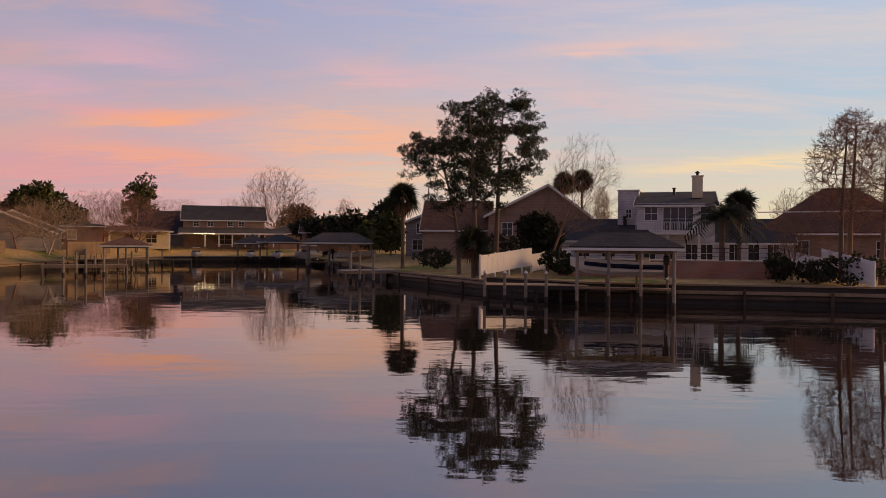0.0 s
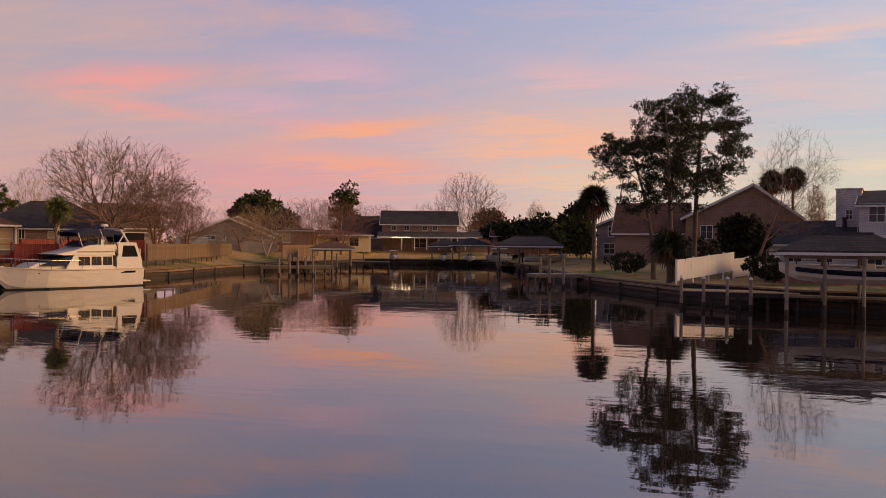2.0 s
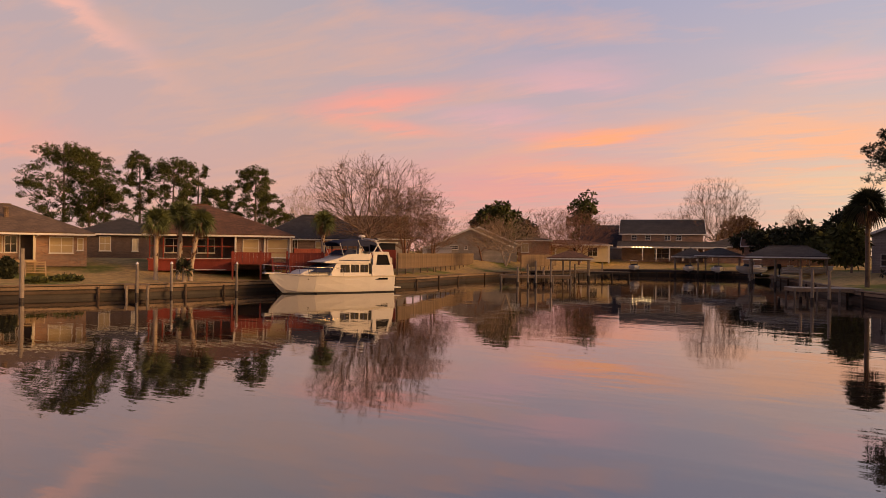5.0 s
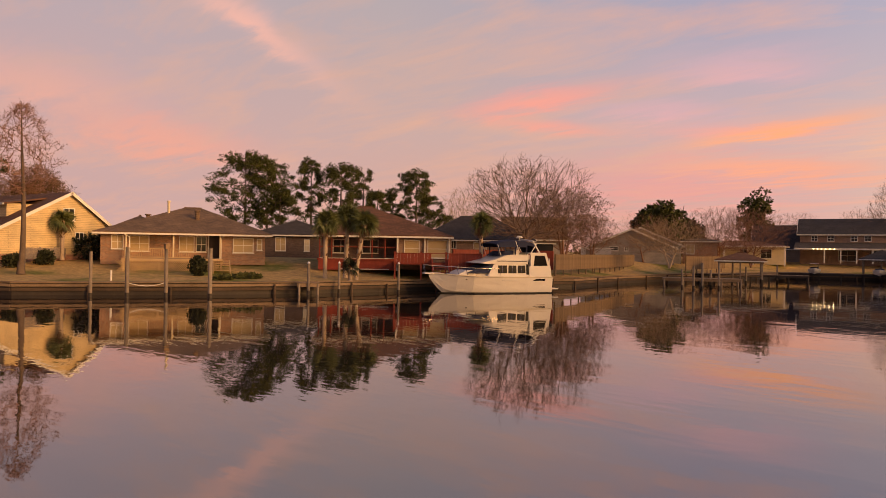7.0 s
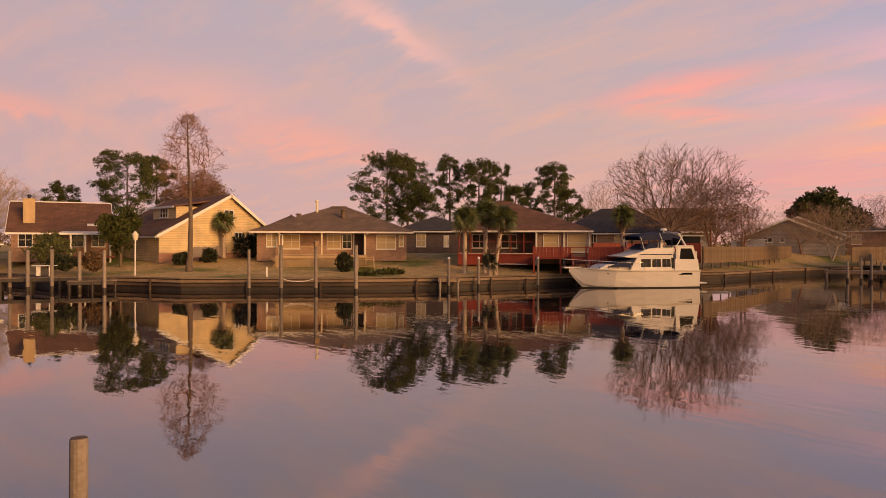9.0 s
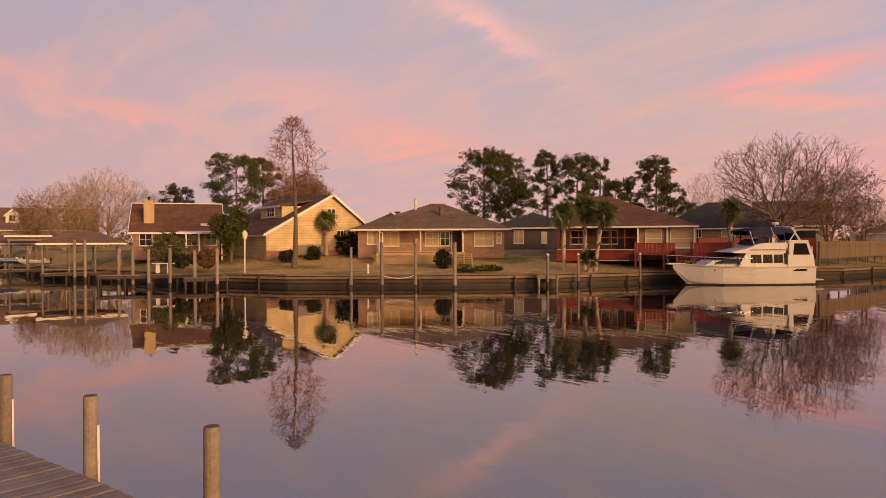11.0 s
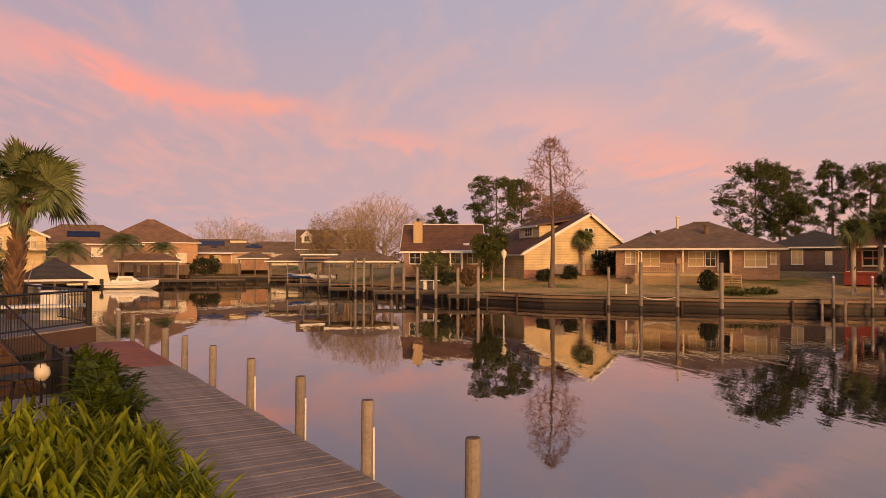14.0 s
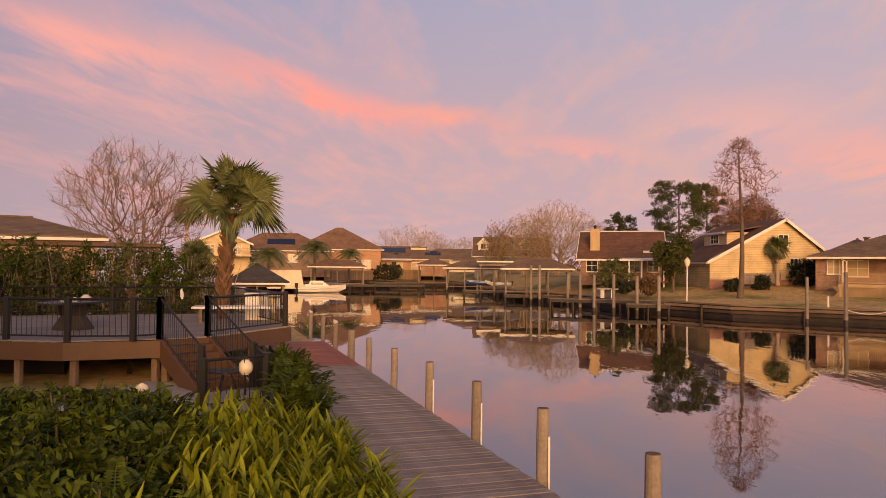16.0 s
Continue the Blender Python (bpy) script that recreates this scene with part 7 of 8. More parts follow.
piece("box", Shape().bevel_box(-0.16, -0.16, 0, 0.16, 0.16, 0.36, 0.02), FENCEWOOD, box)
piece("box_roof", Shape().slab([(-0.22, -0.22, 0.36), (0.22, -0.22, 0.36), (0.22, 0.22, 0.46), (-0.22, 0.22, 0.46)], 0.03), FENCEWOOD, box)
wp = thing("water_standpipe", pose(-55.42, 20.25, 1.0), "short white standpipe on the bulkhead", "standpipe")
piece("pipe", Shape().tube([(0, 0, -0.1), (0, 0, 0.75)], 0.08, 8), TRIM, wp)
rope = thing("mooring_rope", pose(-50.83, 19.67, 1.06), "pale mooring rope slung between two piles", "rope")
ex, ey = -49.87, 21.98
q0 = Vector((ex, ey, 0)) - Vector((-50.83, 19.67, 0))
piece("rope", Shape().tube([q0 * u + Vector((0, 0, -0.25 * 4 * u * (1 - u))) for u in (0, 0.15, 0.3, 0.5, 0.7, 0.85, 1)], 0.025, 5), TRIM, rope)
pier(-47.69, 32.30, 56, 1.7, 1.2, 0.92, "small square mooring stage on the bulkhead", 1)

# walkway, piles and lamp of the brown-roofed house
pier(-63.66, 6.62, 82, 12.0, 1.6, 0.98, "dark timber walkway along the side canal", 6, BULKHEAD, WETSHADEWOOD)
pier(-60.41, 8.48, 81, 3.4, 1.6, 0.8, "low dark mooring stage at the corner of the bank", 2, BULKHEAD, WETSHADEWOOD)
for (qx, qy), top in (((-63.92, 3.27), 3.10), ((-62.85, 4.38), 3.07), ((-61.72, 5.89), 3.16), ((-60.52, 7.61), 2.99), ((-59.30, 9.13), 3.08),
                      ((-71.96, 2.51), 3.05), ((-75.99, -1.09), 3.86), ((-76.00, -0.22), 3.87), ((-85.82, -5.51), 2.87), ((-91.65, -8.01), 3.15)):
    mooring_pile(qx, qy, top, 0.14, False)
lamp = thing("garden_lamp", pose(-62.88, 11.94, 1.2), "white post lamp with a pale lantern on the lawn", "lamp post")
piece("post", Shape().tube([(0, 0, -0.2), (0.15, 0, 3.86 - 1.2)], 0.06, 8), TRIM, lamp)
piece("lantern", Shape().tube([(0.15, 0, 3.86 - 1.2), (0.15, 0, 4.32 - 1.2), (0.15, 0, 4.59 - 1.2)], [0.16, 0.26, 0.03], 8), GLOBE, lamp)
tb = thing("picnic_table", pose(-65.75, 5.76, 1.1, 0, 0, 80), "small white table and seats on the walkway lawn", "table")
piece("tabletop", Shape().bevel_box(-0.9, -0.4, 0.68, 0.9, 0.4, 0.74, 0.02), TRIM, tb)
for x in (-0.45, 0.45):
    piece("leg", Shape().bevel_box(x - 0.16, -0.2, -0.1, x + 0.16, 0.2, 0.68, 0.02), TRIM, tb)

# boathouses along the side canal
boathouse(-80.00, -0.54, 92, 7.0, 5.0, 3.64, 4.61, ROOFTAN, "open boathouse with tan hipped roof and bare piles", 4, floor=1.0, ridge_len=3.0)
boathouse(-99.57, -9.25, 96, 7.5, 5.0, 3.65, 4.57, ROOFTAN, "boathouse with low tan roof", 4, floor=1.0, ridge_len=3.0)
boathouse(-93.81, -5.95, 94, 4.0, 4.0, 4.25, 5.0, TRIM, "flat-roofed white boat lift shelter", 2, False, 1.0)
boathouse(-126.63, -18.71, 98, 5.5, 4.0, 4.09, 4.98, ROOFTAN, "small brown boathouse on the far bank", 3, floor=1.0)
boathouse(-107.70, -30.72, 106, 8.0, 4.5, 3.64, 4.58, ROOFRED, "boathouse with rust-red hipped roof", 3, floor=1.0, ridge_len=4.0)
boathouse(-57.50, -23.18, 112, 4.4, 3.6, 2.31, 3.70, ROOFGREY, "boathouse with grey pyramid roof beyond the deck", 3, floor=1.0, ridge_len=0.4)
pier(-85.84, -5.17, 94, 8.0, 2.0, 0.95, "dock with clutter beside the lift", 4, BULKHEAD, WETSHADEWOOD)
pier(-104.36, -27.80, 104, 22.0, 1.8, 0.95, "long low dock on the far bank", 6, BULKHEAD, WETSHADEWOOD)
pier(-124.30, -20.62, 99, 16.0, 1.8, 0.95, "grey dock below the orange-brick house", 6, BULKHEAD, WETSHADEWOOD)
pier(-77.00, 0.08, 91, 8.0, 1.4, 0.8, "catwalk under the tan boathouse", 4, BULKHEAD, WETSHADEWOOD)
runabout(-91.78, -6.39, 1.4, 275, 3.2, "blue-covered motorboat on a lift", BLUETARP, False)
runabout(-89.92, -3.69, 1.3, 272, 3.0, "white motorboat raised at the dock", GELCOAT, False)
cr = runabout(-95.57, -32.68, -0.15, 109, 6.4, "white cabin cruiser moored at the far dock", GELCOAT, False)
piece("cruiser_cabin", cabin(1.2, 4.4, 1.6, 3.2, 0.9, 0.75, 0.9, 1.75), GELCOAT, cr)
piece("cruiser_window", Shape().box(1.7, -0.88, 1.15, 3.3, 0.88, 1.5), PANE, cr)
piece("cruiser_rail", Shape().tube([(3.4, -0.95, 1.5), (5.2, -0.6, 1.6), (6.4, 0, 1.7), (5.2, 0.6, 1.6), (3.4, 0.95, 1.5)], 0.03, 4), CHROME, cr)
tw = thing("lift_housing", pose(-99.75, -35.86, 0.9, 0, 0, 108), "cream canvas-covered boat lift beside the cruiser", "boat lift")
piece("cover", cabin(-2.4, 2.4, -2.2, 2.0, 1.3, 1.1, 0.0, 2.1), CREAM, tw)
piece("cover_base", Shape().bevel_box(-2.6, -1.5, -0.5, 2.6, 1.5, 0.0, 0.03), CREAM, tw)
# string of bulbs along the canal-head porch
lights = thing("string_lights", pose(-42.85, 130.65, 4.83, 0, 0, 18), "row of warm lit porch bulbs", "string lights")
for i in range(6):
    piece("light_bulb", Shape().tube([(-1.6 + i * 0.62, 0, 0), (-1.6 + i * 0.62, 0, -0.09), (-1.6 + i * 0.62, 0, -0.18)], [0.03, 0.09, 0.03], 6), MATS["bulb"], lights)
piece("cable", Shape().tube([(-2.0, 0, 0.02), (2.2, 0, 0.02)], 0.015, 4), RUBBER, lights)


# ---- the near dock ----
def near_dock():
    top = 0.95
    t = thing("near_dock", Matrix(((DOCK_U.x, -DOCK_N.x, 0, DOCK_O.x), (DOCK_U.y, -DOCK_N.y, 0, DOCK_O.y), (0, 0, 1, 0), (0, 0, 0, 1))), "grey-brown weathered plank dock along the water", "dock")
    red = thing("red_dock", t.matrix_basis.copy(), "red-stained plank end of the dock", "dock")
    width = 1.95
    shapes = [Shape().bevel_box(0.004, 0.0, top - 0.045, 0.136, width, top, 0.006).done() for _ in range(1)]
    grey, rd = mesh_of("plank", *shapes[0], DOCKWOOD), mesh_of("plank", *shapes[0], REDWOOD)
    for i in range(228):
        s = -13.5 + i * 0.14
        if s > 18.3:
            break
        far = s > 11.8
        q = new("plank", rd if far else grey)
        q.parent = red if far else t
        q.matrix_basis = pose(s, random.uniform(-0.012, 0.012), random.uniform(-0.004, 0.004), 0, 0, random.uniform(-0.15, 0.15))
    for ob, a, b, m in ((t, -13.5, 11.8, BULKHEAD), (red, 11.82, 18.3, REDWOOD)):
        for y in (0.05, width - 0.1):
            piece("stringer", Shape().box(a, y, top - 0.30, b, y + 0.06, top - 0.05), m, ob)
    piece("sheeting", Shape().box(-60, 0.10, -1.2, 60, 0.18, 0.68), WETSHADEWOOD, t)


near_dock()


def dock_post(s, top, r, mat=None, label="round weathered dock post at the plank edge", strip=True):
    p = dock_at(s, 0.08)
    t = thing("dock_post", pose(p.x, p.y, 0), label, "post", "posts along the dock")
    wob = random.uniform(-0.02, 0.02)
    piece("shaft", Shape().tube([(0, 0, -1.2), (wob, 0, 0.6), (wob * 0.5, 0.01, top - 0.01), (wob * 0.5, 0.01, top)], [r * 1.04, r * 1.02, r, r * 0.94], 14), mat or PILE, t, smooth=False)
    piece("end_grain", Shape().tube([(wob * 0.5, 0.01, top - 0.005), (wob * 0.5, 0.01, top + 0.006)], r * 0.9, 14), BARK, t, "dark weathered end grain")
    if strip:
        d = Vector((0.25, 0.97, 0)) * (r + 0.012)
        piece("rub_strip", Shape().box(d.x - 0.02, d.y - 0.012, 0.3, d.x + 0.02, d.y + 0.012, 0.95 + (top - 0.95) * 0.62), TRIM, t, "pale rub strip on the water side")


for i, (s, top) in enumerate([(-1.55, 1.86), (0.83, 1.84), (3.20, 1.82), (5.75, 1.80),
                              (8.50, 1.76), (11.24, 1.73), (13.70, 1.73), (16.51, 1.73), (19.26, 1.73), (22.68, 1.68)]):
    dock_post(s, top, 0.078 if i != 6 else 0.105, strip=i in (1, 2, 3))
for i, s in enumerate((16.51, 22.68)):
    p = dock_at(s, 0.08)
    c = thing("bird_decoy", pose(p.x, p.y, (1.73, 1.68)[i]), "small pale ornament on a dock post", "ornament")
    piece("body", Shape().tube([(-0.16, 0, 0.05), (-0.05, 0, 0.02), (0.08, 0, 0.04), (0.2, 0, 0.12)], [0.02, 0.07, 0.06, 0.015], 8), TRIM, c)


# ---- raised deck with black rails ----
DECK_Z = 1.93
EDGE = [(-14.50, -15.0), (-14.57, -10.22), (-15.50, -8.50), (-16.36, -7.75), (-19.6, -6.94), (-24.3, -10.6), (-21.0, -17.5)]


def metal_rail(t, a, b, z, h=0.9, posts=(True, True), pitch=0.115, z2=None):
    """A stretch of black rail: top and bottom bars, thin balusters and square posts."""
    z2 = z if z2 is None else z2
    a, b = Vector((*a, z)), Vector((*b, z2))
    up = Vector((0, 0, 1))
    L = (b - a).length
    d = (b - a).normalized()
    piece("top_rail", Shape().tube([a + up * h, b + up * h], 0.028, 4), BLACK, t)
    piece("bottom_rail", Shape().tube([a + up * 0.1, b + up * 0.1], 0.018, 4), BLACK, t)
    n = max(2, int(L / pitch))
    s = Shape().tube([(0, 0, 0.1), (0, 0, h)], 0.008, 4, False)
    me = mesh_of("baluster", *s.done(), BLACK)
    for i in range(1, n):
        q = new("baluster", me)
        q.parent = t
        q.location = a + (b - a) * (i / n)
    for on, p in zip(posts, (a, b)):
        if on:
            piece("rail_post", Shape().bevel_box(p.x - 0.06, p.y - 0.06, p.z - 0.02, p.x + 0.06, p.y + 0.06, p.z + h + 0.05, 0.012), BLACK, t)


def raised_deck():
    t = thing("raised_deck", pose(0, 0, 0), "raised brown timber deck with grey boards on posts", "deck")
    n = len(EDGE)
    # boards run along one way, cut to the deck's outline
    d = Vector((0.50, -0.866, 0))
    side = Vector((0.866, 0.50, 0))
    poly = [Vector((*p, 0)) for p in EDGE]
    lo = min(p.dot(side) for p in poly)
    hi = max(p.dot(side) for p in poly)
    w = 0.145
    c = lo
    while c < hi - w:
        cuts = []
        m = c + w / 2
        for p, q in zip(poly, poly[1:] + poly[:1]):
            a, b = p.dot(side) - m, q.dot(side) - m
            if a * b < 0:
                cuts.append((p + (q - p) * (a / (a - b))).dot(d))
        if len(cuts) >= 2:
            a, b = min(cuts), max(cuts)
            s = Shape()
            mm = Matrix(((d.x, side.x, 0, 0), (d.y, side.y, 0, 0), (0, 0, 1, 0), (0, 0, 0, 1)))
            s.box(a, c + 0.003, DECK_Z - 0.03, b, c + w - 0.003, DECK_Z, mm)
            piece("deck_board", s, GREYDECK, t)
        c += w
    for p, q in zip(poly, poly[1:] + poly[:1]):
        dd = (q - p).normalized()
        o = Vector((dd.y, -dd.x, 0))
        L = (q - p).length
        mm = Matrix(((dd.x, o.x, 0, p.x), (dd.y, o.y, 0, p.y), (0, 0, 1, 0), (0, 0, 0, 1)))
        piece("fascia", Shape().box(-0.02, -0.02, DECK_Z - 0.42, L + 0.02, 0.05, DECK_Z - 0.035, mm), BROWNPAINT, t, "brown painted fascia board")
        # boards set back under the deck, its shade put into their near-black colour
        piece("skirt_board", Shape().box(1.2, -1.84, 0.5, max(1.3, L - 1.2), -1.8, DECK_Z - 0.05, mm), DECKSHADE, t, "near-black boards standing in for the shade under the deck")
        for i in range(int(L / 1.7) + 1):
            x = min(0.2 + i * 1.7, L - 0.1)
            v = mm @ Vector((x, -0.2, 0))
            piece("support_post", Shape().bevel_box(v.x - 0.07, v.y - 0.07, 0.5, v.x + 0.07, v.y + 0.07, DECK_Z - 0.05, 0.012), BULKHEAD, t)
    r = thing("deck_railing", pose(0, 0, 0), "black metal railing with thin balusters round the deck", "railing")
    metal_rail(r, (-14.6, -15.0), (-14.66, -11.65), DECK_Z)
    metal_rail(r, (-14.66, -11.65), (-14.67, -10.2), DECK_Z, posts=(False, True))
    metal_rail(r, (-14.67, -10.2), (-15.05, -8.9), DECK_Z, posts=(False, True))
    metal_rail(r, (-15.05, -8.9), (-15.55, -8.55), DECK_Z, posts=(False, True))
    metal_rail(r, (-16.42, -7.82), (-19.55, -7.05), DECK_Z, posts=(True, True))
    metal_rail(r, (-19.55, -7.05), (-24.2, -10.65), DECK_Z, posts=(False, True))
    metal_rail(r, (-24.2, -10.65), (-22.6, -14.1), DECK_Z, posts=(False, True))
    metal_rail(r, (-22.6, -14.1), (-21.1, -17.3), DECK_Z, posts=(False, True))
    # stairs down to the landing
    st = thing("deck_stairs", pose(0, 0, 0), "brown wooden stairs with black handrails", "stairs")
    a, b = Vector((-15.55, -8.55, 0)), Vector((-16.42, -7.82, 0))
    out = Vector((0.64, 0.77, 0))
    for i in range(6):
        z = DECK_Z - 0.155 * (i + 1)
        p = a + out * (0.36 * i)
        q = b + out * (0.36 * i)
        mm = Matrix((((q - p).normalized().x, out.x, 0, p.x), ((q - p).normalized().y, out.y, 0, p.y), (0, 0, 1, 0), (0, 0, 0, 1)))
        L = (q - p).length
        piece("tread", Shape().bevel_box(0.0, 0.02, z - 0.04, L, 0.40, z, 0.01, mm), BROWNPAINT, st)
        piece("riser", Shape().box(0.0, 0.0, z, L, 0.02, z + 0.115, mm), BROWNPAINT, st)
    for p in (a, b):
        e = p + out * 2.2
        side_ = Vector((-out.y, out.x, 0)) * (0.03 if p is b else -0.03)
        piece("stringer", Shape().slab([p + side_ + Vector((0, 0, DECK_Z)), p - side_ + Vector((0, 0, DECK_Z)), e - side_ + Vector((0, 0, 1.0)), e + side_ + Vector((0, 0, 1.0))], 0.42), BROWNPAINT, st)
        metal_rail(st, (p.x, p.y), (e.x, e.y), DECK_Z + 0.02, 0.9, (True, True), 0.12, 1.02)
    ld = thing("landing", pose(-13.8, -6.9, 0), "grey concrete landing at the foot of the stairs", "landing")
    piece("slab", Shape().bevel_box(-1.6, -1.9, 0.5, 1.7, 1.9, 0.99, 0.02), CONCRETE, ld)
    g = thing("patio_railing", pose(0, 0, 0), "black metal railing round the small patio", "railing")
    metal_rail(g, (-12.55, -6.05), (-13.55, -5.25), 0.97, 0.9)
    metal_rail(g, (-13.55, -5.25), (-15.2, -6.15), 0.97, 0.9, (False, True))


raised_deck()


def deck_furniture():
    t = thing("bistro_table", pose(-13.69, -6.13, 0.99), "small dark metal bistro table", "table")
    piece("tabletop", Shape().tube([(0, 0, 0.52), (0, 0, 0.55)], 0.36, 18), BLACK, t)
    for i in range(3):
        w = i * 2.09
        piece("leg", Shape().tube([(0.28 * math.cos(w), 0.28 * math.sin(w), 0), (0.08 * math.cos(w), 0.08 * math.sin(w), 0.52)], 0.014, 5), BLACK, t)
    g = thing("globe_lamp", pose(-13.29, -5.56, 1.53), "frosted round glass globe lamp", "lamp")
    s = Shape()
    prof = [(0.05, 0.0), (0.10, 0.03), (0.135, 0.09), (0.14, 0.15), (0.12, 0.22), (0.075, 0.265), (0.07, 0.28)]
    s.tube([(0, 0, z) for r, z in prof], [r for r, z in prof], 18)
    piece("globe", s, GLOBE, g, smooth=True)
    piece("stem", Shape().tube([(0, 0, 1.14 - 1.53), (0, 0, 0.02)], 0.02, 6), BLACK, g)
    g2 = thing("garden_globe", pose(-9.10, -5.24, 1.87), "pale round garden globe among the leaves", "ornament")
    piece("globe", Shape().tube([(0, 0, z) for z in (0, 0.03, 0.08, 0.13, 0.16)], [0.02, 0.07, 0.09, 0.07, 0.015], 14), GLOBE, g2, smooth=True)
    t = thing("deck_table", pose(-17.31, -11.88, DECK_Z), "oval dining table on a woven pedestal on the deck", "table")
    s = Shape()
    ring = [(1.15 * math.cos(i * math.pi / 12), 0.6 * math.sin(i * math.pi / 12)) for i in range(24)]
    s.add([(x, y, 0.66) for x, y in ring] + [(x, y, 0.71) for x, y in ring], [tuple(range(24)), tuple(range(47, 23, -1))] + [(i, (i + 1) % 24, (i + 1) % 24 + 24, i + 24) for i in range(24)])
    piece("tabletop", s, BLACK, t)
    piece("pedestal", Shape().tube([(0, 0, 0), (0, 0, 0.06), (0, 0, 0.35), (0, 0, 0.66)], [0.5, 0.48, 0.3, 0.42], 16), material("woven_wicker", (0.045, 0.035, 0.03), 0.8, 0.4, 4, 40, 0.8), t, "dark woven pedestal")
    for i, (dx, dy, r) in enumerate(((-0.5, 0, 0.13), (0.1, 0.1, 0.09), (0.35, -0.05, 0.08), (0.5, 0.1, 0.07))):
        c = thing("table_ornament", t.matrix_basis @ pose(dx, dy, 0.71), "small pale ceramic bowl on the deck table", "ornament")
        piece("bowl", Shape().tube([(0, 0, 0), (0, 0, r * 0.6), (0, 0, r * 1.2)], [r * 0.5, r, r * 0.4], 10), TRIM, c, smooth=True)
    b = thing("deck_bench", pose(-20.78, -8.89, DECK_Z, 0, 0, 110), "long pale picnic bench table on the deck", "bench")
    piece("top", Shape().bevel_box(-1.35, -0.38, 0.40, 1.35, 0.38, 0.46, 0.015), TRIM, b)
    for x in (-1.1, 1.1):
        piece("trestle", Shape().box(x - 0.05, -0.3, 0, x + 0.05, 0.3, 0.40), FENCEWOOD, b)
    o = thing("heron_ornament", pose(-19.55, -10.09, DECK_Z), "slim white garden ornament on a stand", "ornament")
    piece("stand", Shape().tube([(0, 0, 0), (0, 0, 0.72)], 0.012, 5), BLACK, o)
    piece("figure", Shape().tube([(0, 0, 0.70), (0.01, 0, 0.78), (0.03, 0, 0.88), (0.06, 0, 0.95), (0.02, 0, 1.0)], [0.02, 0.055, 0.05, 0.035, 0.012], 8), TRIM, o, smooth=True)
    k = thing("ice_chest", pose(-21.80, -8.78, DECK_Z, 0, 0, 110), "white lidded deck box beyond the bench", "box")
    piece("body", Shape().bevel_box(-0.35, -0.25, 0.0, 0.35, 0.25, 0.72, 0.03), TRIM, k)
    piece("lid", Shape().bevel_box(-0.38, -0.28, 0.72, 0.38, 0.28, 0.82, 0.03), TRIM, k)


deck_furniture()


# ---- planting beside the dock ----
def blade(shape, base, d, length, width, sag, rng, folds=4):
    """A long pointed leaf with a folded midrib, arching over."""
    d = np.array(d, float)
    d /= np.linalg.norm(d)
    side = np.cross(d, [0, 0, 1.0])
    k = np.linalg.norm(side)
    side = side / k if k > 0.05 else np.array([1.0, 0, 0])
    nrm = np.cross(side, d)
    vs, fs = [], []
    for i in range(folds + 1):
        u = i / folds
        c = np.array(base) + d * length * u + np.array([0, 0, -sag * length * u * u])
        w = width * (math.sin(math.pi * min(1.0, 0.12 + 0.88 * u)) ** 0.7 if u < 1 else 0.02)
        vs += [c - side * w + nrm * w * 0.35, c, c + side * w + nrm * w * 0.35]
    for i in range(folds):
        a = i * 3
        fs += [(a, a + 1, a + 4, a + 3), (a + 1, a + 2, a + 5, a + 4)]
    shape.add(vs, fs)


def ginger_clump(s0, n0, seed, height, stems, label="yellow-green strap-leaved ginger plants along the dock", mat=None, leaf=0.36, width=0.026, name="ginger_plant"):
    rng = np.random.default_rng(seed)
    p = dock_at(s0, n0, 0.9)
    t = thing(name, pose(*p), label, "plant")
    lv, st = Shape(), Shape()
    for i in range(stems):
        r = 0.5 * math.sqrt(rng.uniform())
        w = rng.uniform(0, 6.28)
        b = np.array([r * math.cos(w), r * math.sin(w), 0])
        out = np.array([math.cos(w), math.sin(w), 0]) * (0.12 + 0.75 * r) + rng.normal(size=3) * 0.1
        h = height * rng.uniform(0.65, 1.1)
        tip = b + np.array([out[0] * h * 0.5, out[1] * h * 0.5, h])
        st.tube([b, (b + tip) / 2 + np.array([0, 0, 0.05]), tip], [0.014, 0.011, 0.006], 4, False)
        n = 14
        for j in range(n):
            u = 0.22 + 0.78 * j / (n - 1)
            q = b + (tip - b) * u
            a = w + (math.pi if j % 2 else 0) + rng.normal() * 0.55
            rise = rng.uniform(0.6, 1.5) if u < 0.95 else 2.2
            blade(lv, q, [math.cos(a), math.sin(a), rise], leaf * rng.uniform(0.7, 1.2), width * rng.uniform(0.75, 1.2), rng.uniform(0.08, 0.4), rng)
    piece("stem_growth", st, FERN, t)
    piece("foliage", lv, mat or GINGER, t)


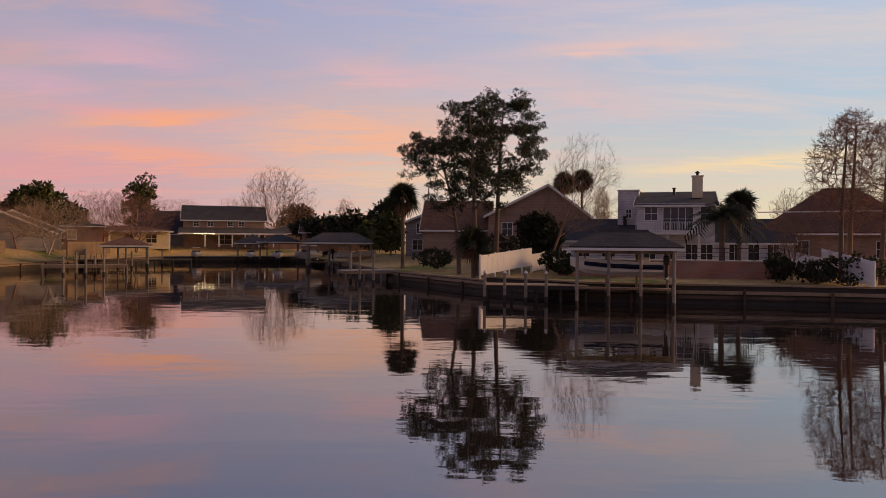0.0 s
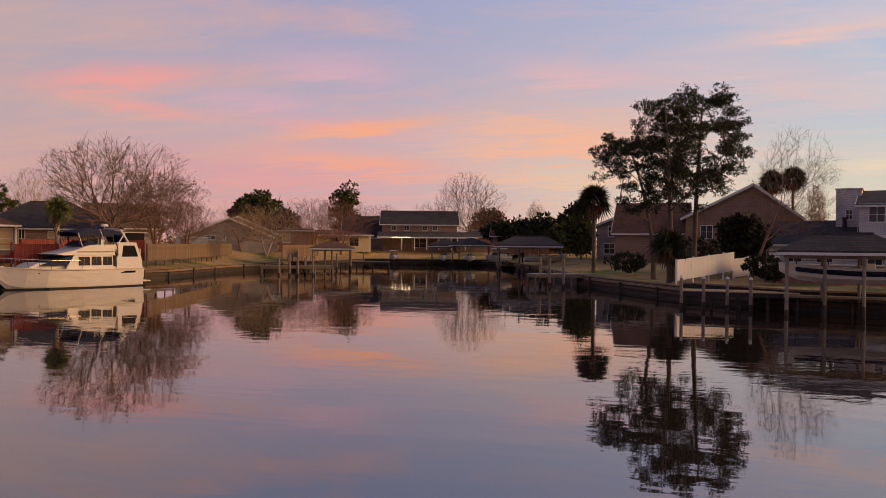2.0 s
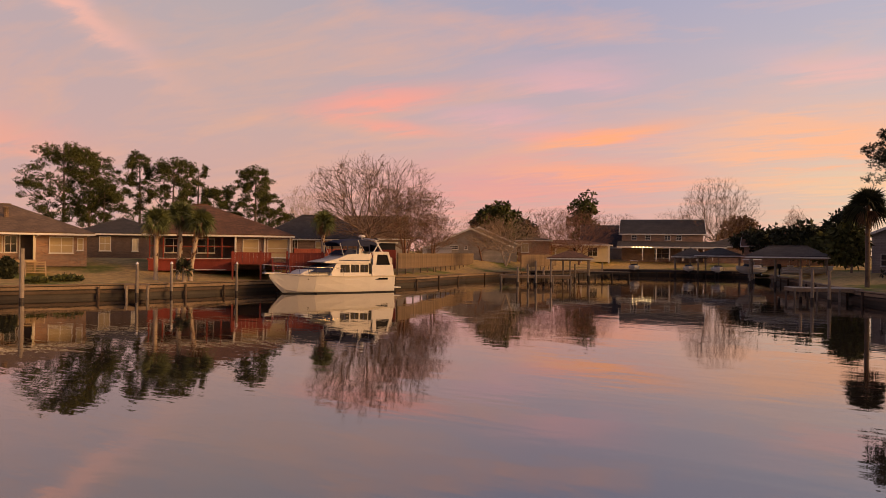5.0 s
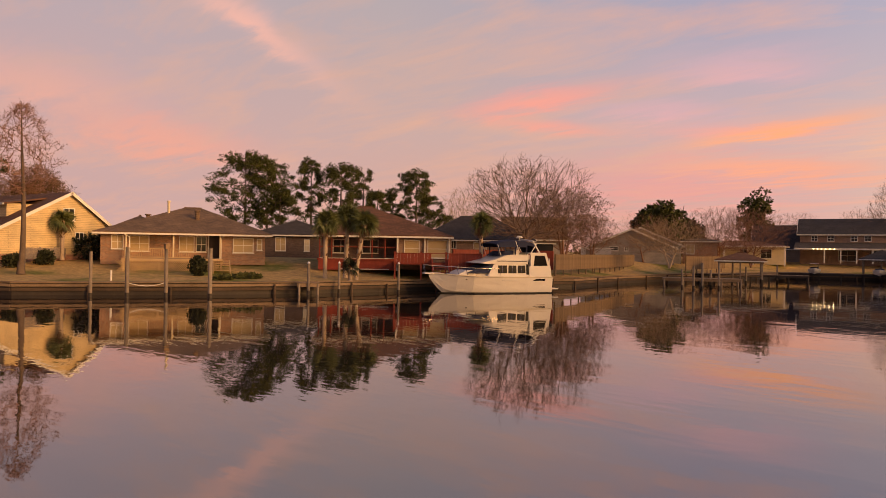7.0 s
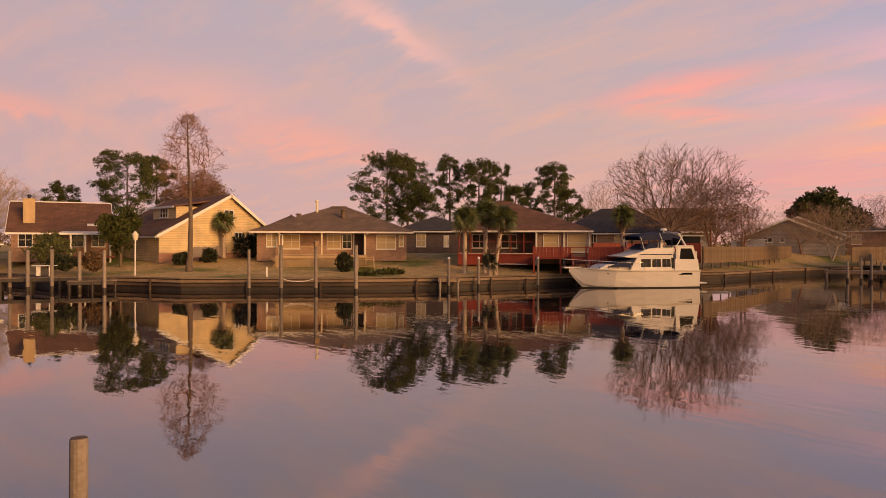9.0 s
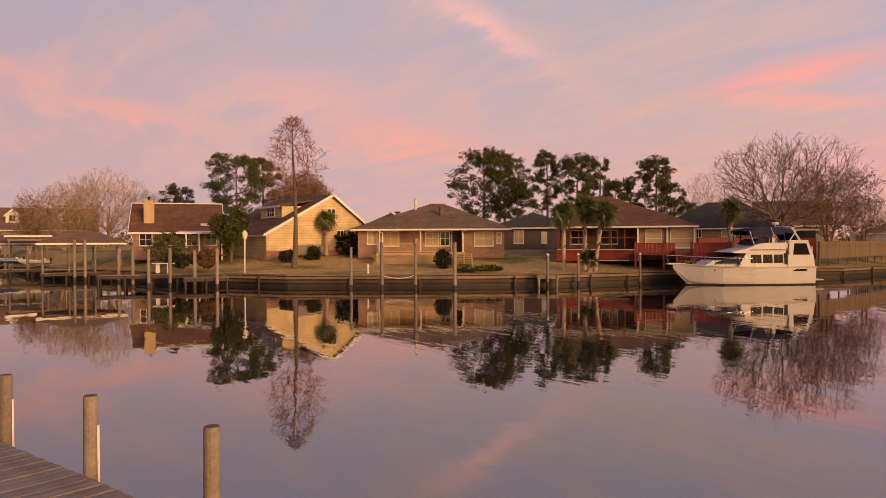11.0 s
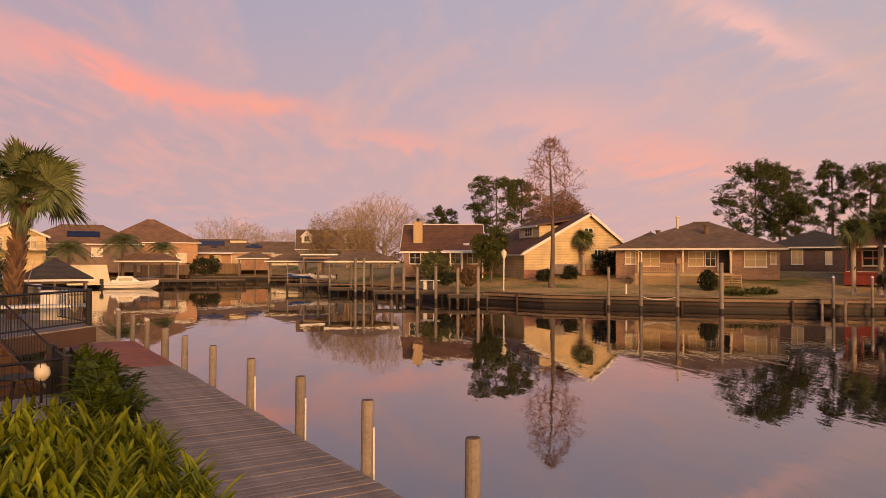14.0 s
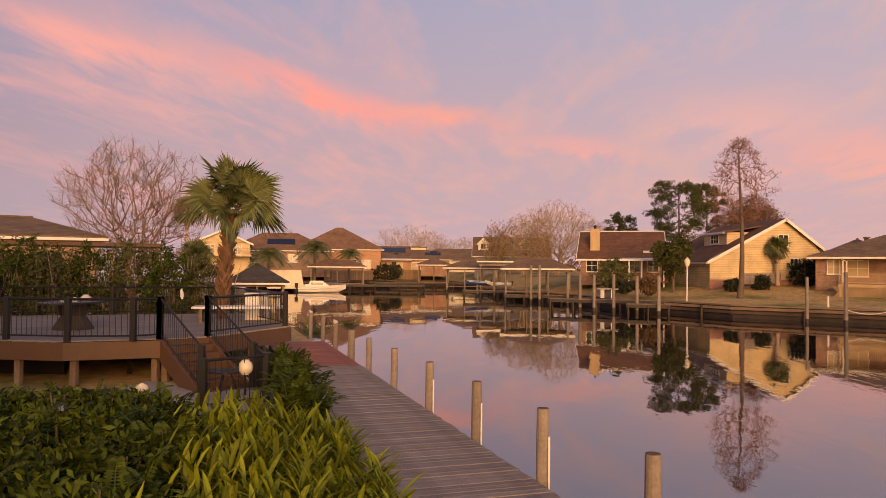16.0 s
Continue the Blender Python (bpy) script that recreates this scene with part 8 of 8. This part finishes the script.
def fern_clump(s0, n0, seed, size, label="dark-green bushy fern beside the dock", fronds=46, mat=None, height=0.9):
    rng = np.random.default_rng(seed)
    p = dock_at(s0, n0, 0.9)
    t = thing("fern", pose(*p), label, "plant")
    lv, st = Shape(), Shape()
    for i in range(fronds):
        w = i * 2.399
        el = rng.uniform(0.5, 1.45)
        L = size * rng.uniform(0.8, 1.2)
        d = np.array([math.cos(w) * math.cos(el), math.sin(w) * math.cos(el), math.sin(el)])
        b = np.array([rng.normal() * 0.15, rng.normal() * 0.15, height * rng.uniform(0.1, 0.6)])
        pts = [b + d * L * u + np.array([0, 0, -0.42 * L * u * u]) for u in np.linspace(0, 1, 10)]
        st.tube(pts, np.linspace(0.008, 0.003, 10), 3, False)
        sd = np.cross(d, [0, 0, 1.0])
        sd /= np.linalg.norm(sd) + 1e-6
        for k in range(1, 10):
            for m in (0.0, 0.5):
                q = pts[k] - (pts[k] - pts[k - 1]) * m
                f = (pts[k] - pts[k - 1])
                f = f / (np.linalg.norm(f) + 1e-6)
                ln = 0.17 * size * (1.2 - 0.09 * k)
                for sg in (-1, 1):
                    tip = q + sd * sg * ln + f * ln * 0.35 + np.array([0, 0, -ln * 0.25])
                    mid = (q + tip) / 2
                    lv.add([q, mid + f * 0.022 * size, tip, mid - f * 0.022 * size], [(0, 1, 2, 3)])
    piece("stem_growth", st, FERN, t)
    tagged(piece("foliage", lv, mat or FERN, t), kind="stuff")


rng = np.random.default_rng(3)
k = 0
for s0 in np.arange(-2.6, 2.6, 0.58):
    for n0 in (-2.85, -3.6):
        ginger_clump(s0 + rng.uniform(-0.15, 0.15), n0 + rng.uniform(-0.15, 0.15), 300 + k, 0.56 if n0 > -3.2 else 0.86, 48)
        k += 1
for s0, n0, sz in ((-1.8, -4.7, 0.95), (-0.9, -5.2, 1.0), (-0.1, -4.6, 0.95), (0.5, -5.3, 1.05), (1.2, -4.7, 0.9), (1.9, -5.4, 1.0), (-1.5, -5.9, 1.0), (0.0, -6.2, 1.1), (1.2, -6.3, 1.0), (2.4, -6.4, 1.0), (2.4, -4.8, 0.9), (0.6, -7.2, 1.1), (1.9, -7.4, 1.0)):
    bush(*dock_at(s0, n0, 0.9), 1.5, 1.22 * sz, 340 + k, FERN, "leafy green shrub below the deck", 420, 9, 0.12, "leafy_shrub", None, 0.17)
    fern_clump(s0 + 0.2, n0 + 0.2, 360 + k, 0.8 * sz, "arching green fern among the shrubs", 60, height=1.35)
    k += 1
for s0, n0, sz in ((3.6, -2.5, 0.7), (4.4, -2.45, 0.75), (5.2, -2.4, 0.8), (6.0, -2.35, 0.8), (6.8, -2.35, 0.75), (7.6, -2.35, 0.7), (8.6, -2.4, 0.7)):
    fern_clump(s0, n0, 400 + k, sz, "dark-green bushy fern along the dock edge", 60, height=1.0)
    k += 1
ag = thing("agave", pose(*dock_at(-2.6, -3.6, 0.9)), "blue-green broad-bladed agave at the bed's edge", "plant")
rng = np.random.default_rng(9)
lv = Shape()
for i in range(22):
    w = i * 2.399
    el = 0.5 + 0.9 * i / 22
    blade(lv, (0, 0, 0.35), [math.cos(w) * math.cos(el), math.sin(w) * math.cos(el), math.sin(el)], 0.8, 0.075, 0.12, rng, 5)
piece("foliage", lv, AGAVE, ag)
bed = new("planting_bed", mesh_of("planting_bed", *Shape().box(-4.0, -9.0, 0, 9.5, -1.98, 0.955, Matrix(((DOCK_U.x, DOCK_N.x, 0, DOCK_O.x), (DOCK_U.y, DOCK_N.y, 0, DOCK_O.y), (0, 0, 1, 0), (0, 0, 0, 1)))).done(), SOIL))
tagged(bed, "dark mulched planting bed beside the dock", "planting bed", kind="structure")

# rail end of the deck that the camera stands on
rl = thing("near_rail", pose(-2.59, -0.24, 0), "brown wooden rail end with pale cap close by", "railing")
piece("rail_post", Shape().bevel_box(-0.05, -0.05, 0.5, 0.05, 0.05, 2.80 - 0.05 - 0.02, 0.01), BROWNPAINT, rl)
piece("post_cap", Shape().bevel_box(-0.045, -0.06, 2.80 - 0.05 - 0.02, 0.045, 0.06, 2.80 - 0.05, 0.01), CONCRETE, rl, "pale cap")
piece("top_rail", Shape().tube([(0, 0, 2.79 - 0.05 - 0.05), (0.35, -0.9, 2.79 - 0.05 - 0.30)], 0.05, 4), BROWNPAINT, rl)

# hedge, palm and bare tree behind the deck
for i, (hx, hy, w, h) in enumerate([(-21.99, -17.34, 3.4, 3.4), (-23.14, -16.64, 3.2, 3.3), (-24.25, -15.90, 3.2, 3.4), (-24.94, -14.80, 3.2, 3.5), (-25.56, -13.70, 3.0, 3.3), (-26.55, -12.86, 2.6, 3.0), (-23.98, -18.02, 3.4, 3.6), (-21.95, -18.95, 3.6, 3.4)]):
    bush(hx, hy, 0.9, w, h, 500 + i, OLIVELEAF if i % 2 else FERN, "tall loose green hedge shrub behind the deck", 560, 10, 0.19, "hedge_shrub", 1.6, 0.14)
    rngh = np.random.default_rng(520 + i)
    canes = Shape()
    for j in range(9):
        a = rngh.uniform(-0.5, 0.5) * w
        canes.tube([(a, 0.3, 0), (a + rngh.normal() * 0.15, 0.2, h * 0.5), (a + rngh.normal() * 0.3, 0.1, h * 0.92)], [0.03, 0.022, 0.01], 4, False)
    cn = thing("cane_clump", pose(hx, hy, 0.9, 0, 0, 120), "pale upright canes in the hedge", "plant")
    tagged(piece("cane_growth", canes, PALEBARK, cn), kind="stuff")
sabal(-21.92, -10.05, 0.95, 5.35 - 0.95, 530, 24, 1.65, (0.1, 0.42), 0.15, 0, "cabbage palm with shaggy leaf bases beside the deck", boots=190, blades=30, low=-14, stalk=0.44, fan=2.7, bark=DRYLEAF)
bare_tree(-39.55, -23.49, 1.5, 11.36 - 1.5, 0.8, 541, 0.22, 5, mat=TWIG, label="tall bare tree with pale branches beyond the hedge", stems=3, rad=0.22, up=0.45, width=8.6)
sabal(-74.82, -38.19, 1.8, 9.56 - 1.8, 551, 26, 1.7, r=0.16, label="distant fan palm on a slender trunk")
sabal(-53.72, -26.72, 1.4, 4.36 - 1.4, 552, 20, 1.4, label="low palm behind the hedge")
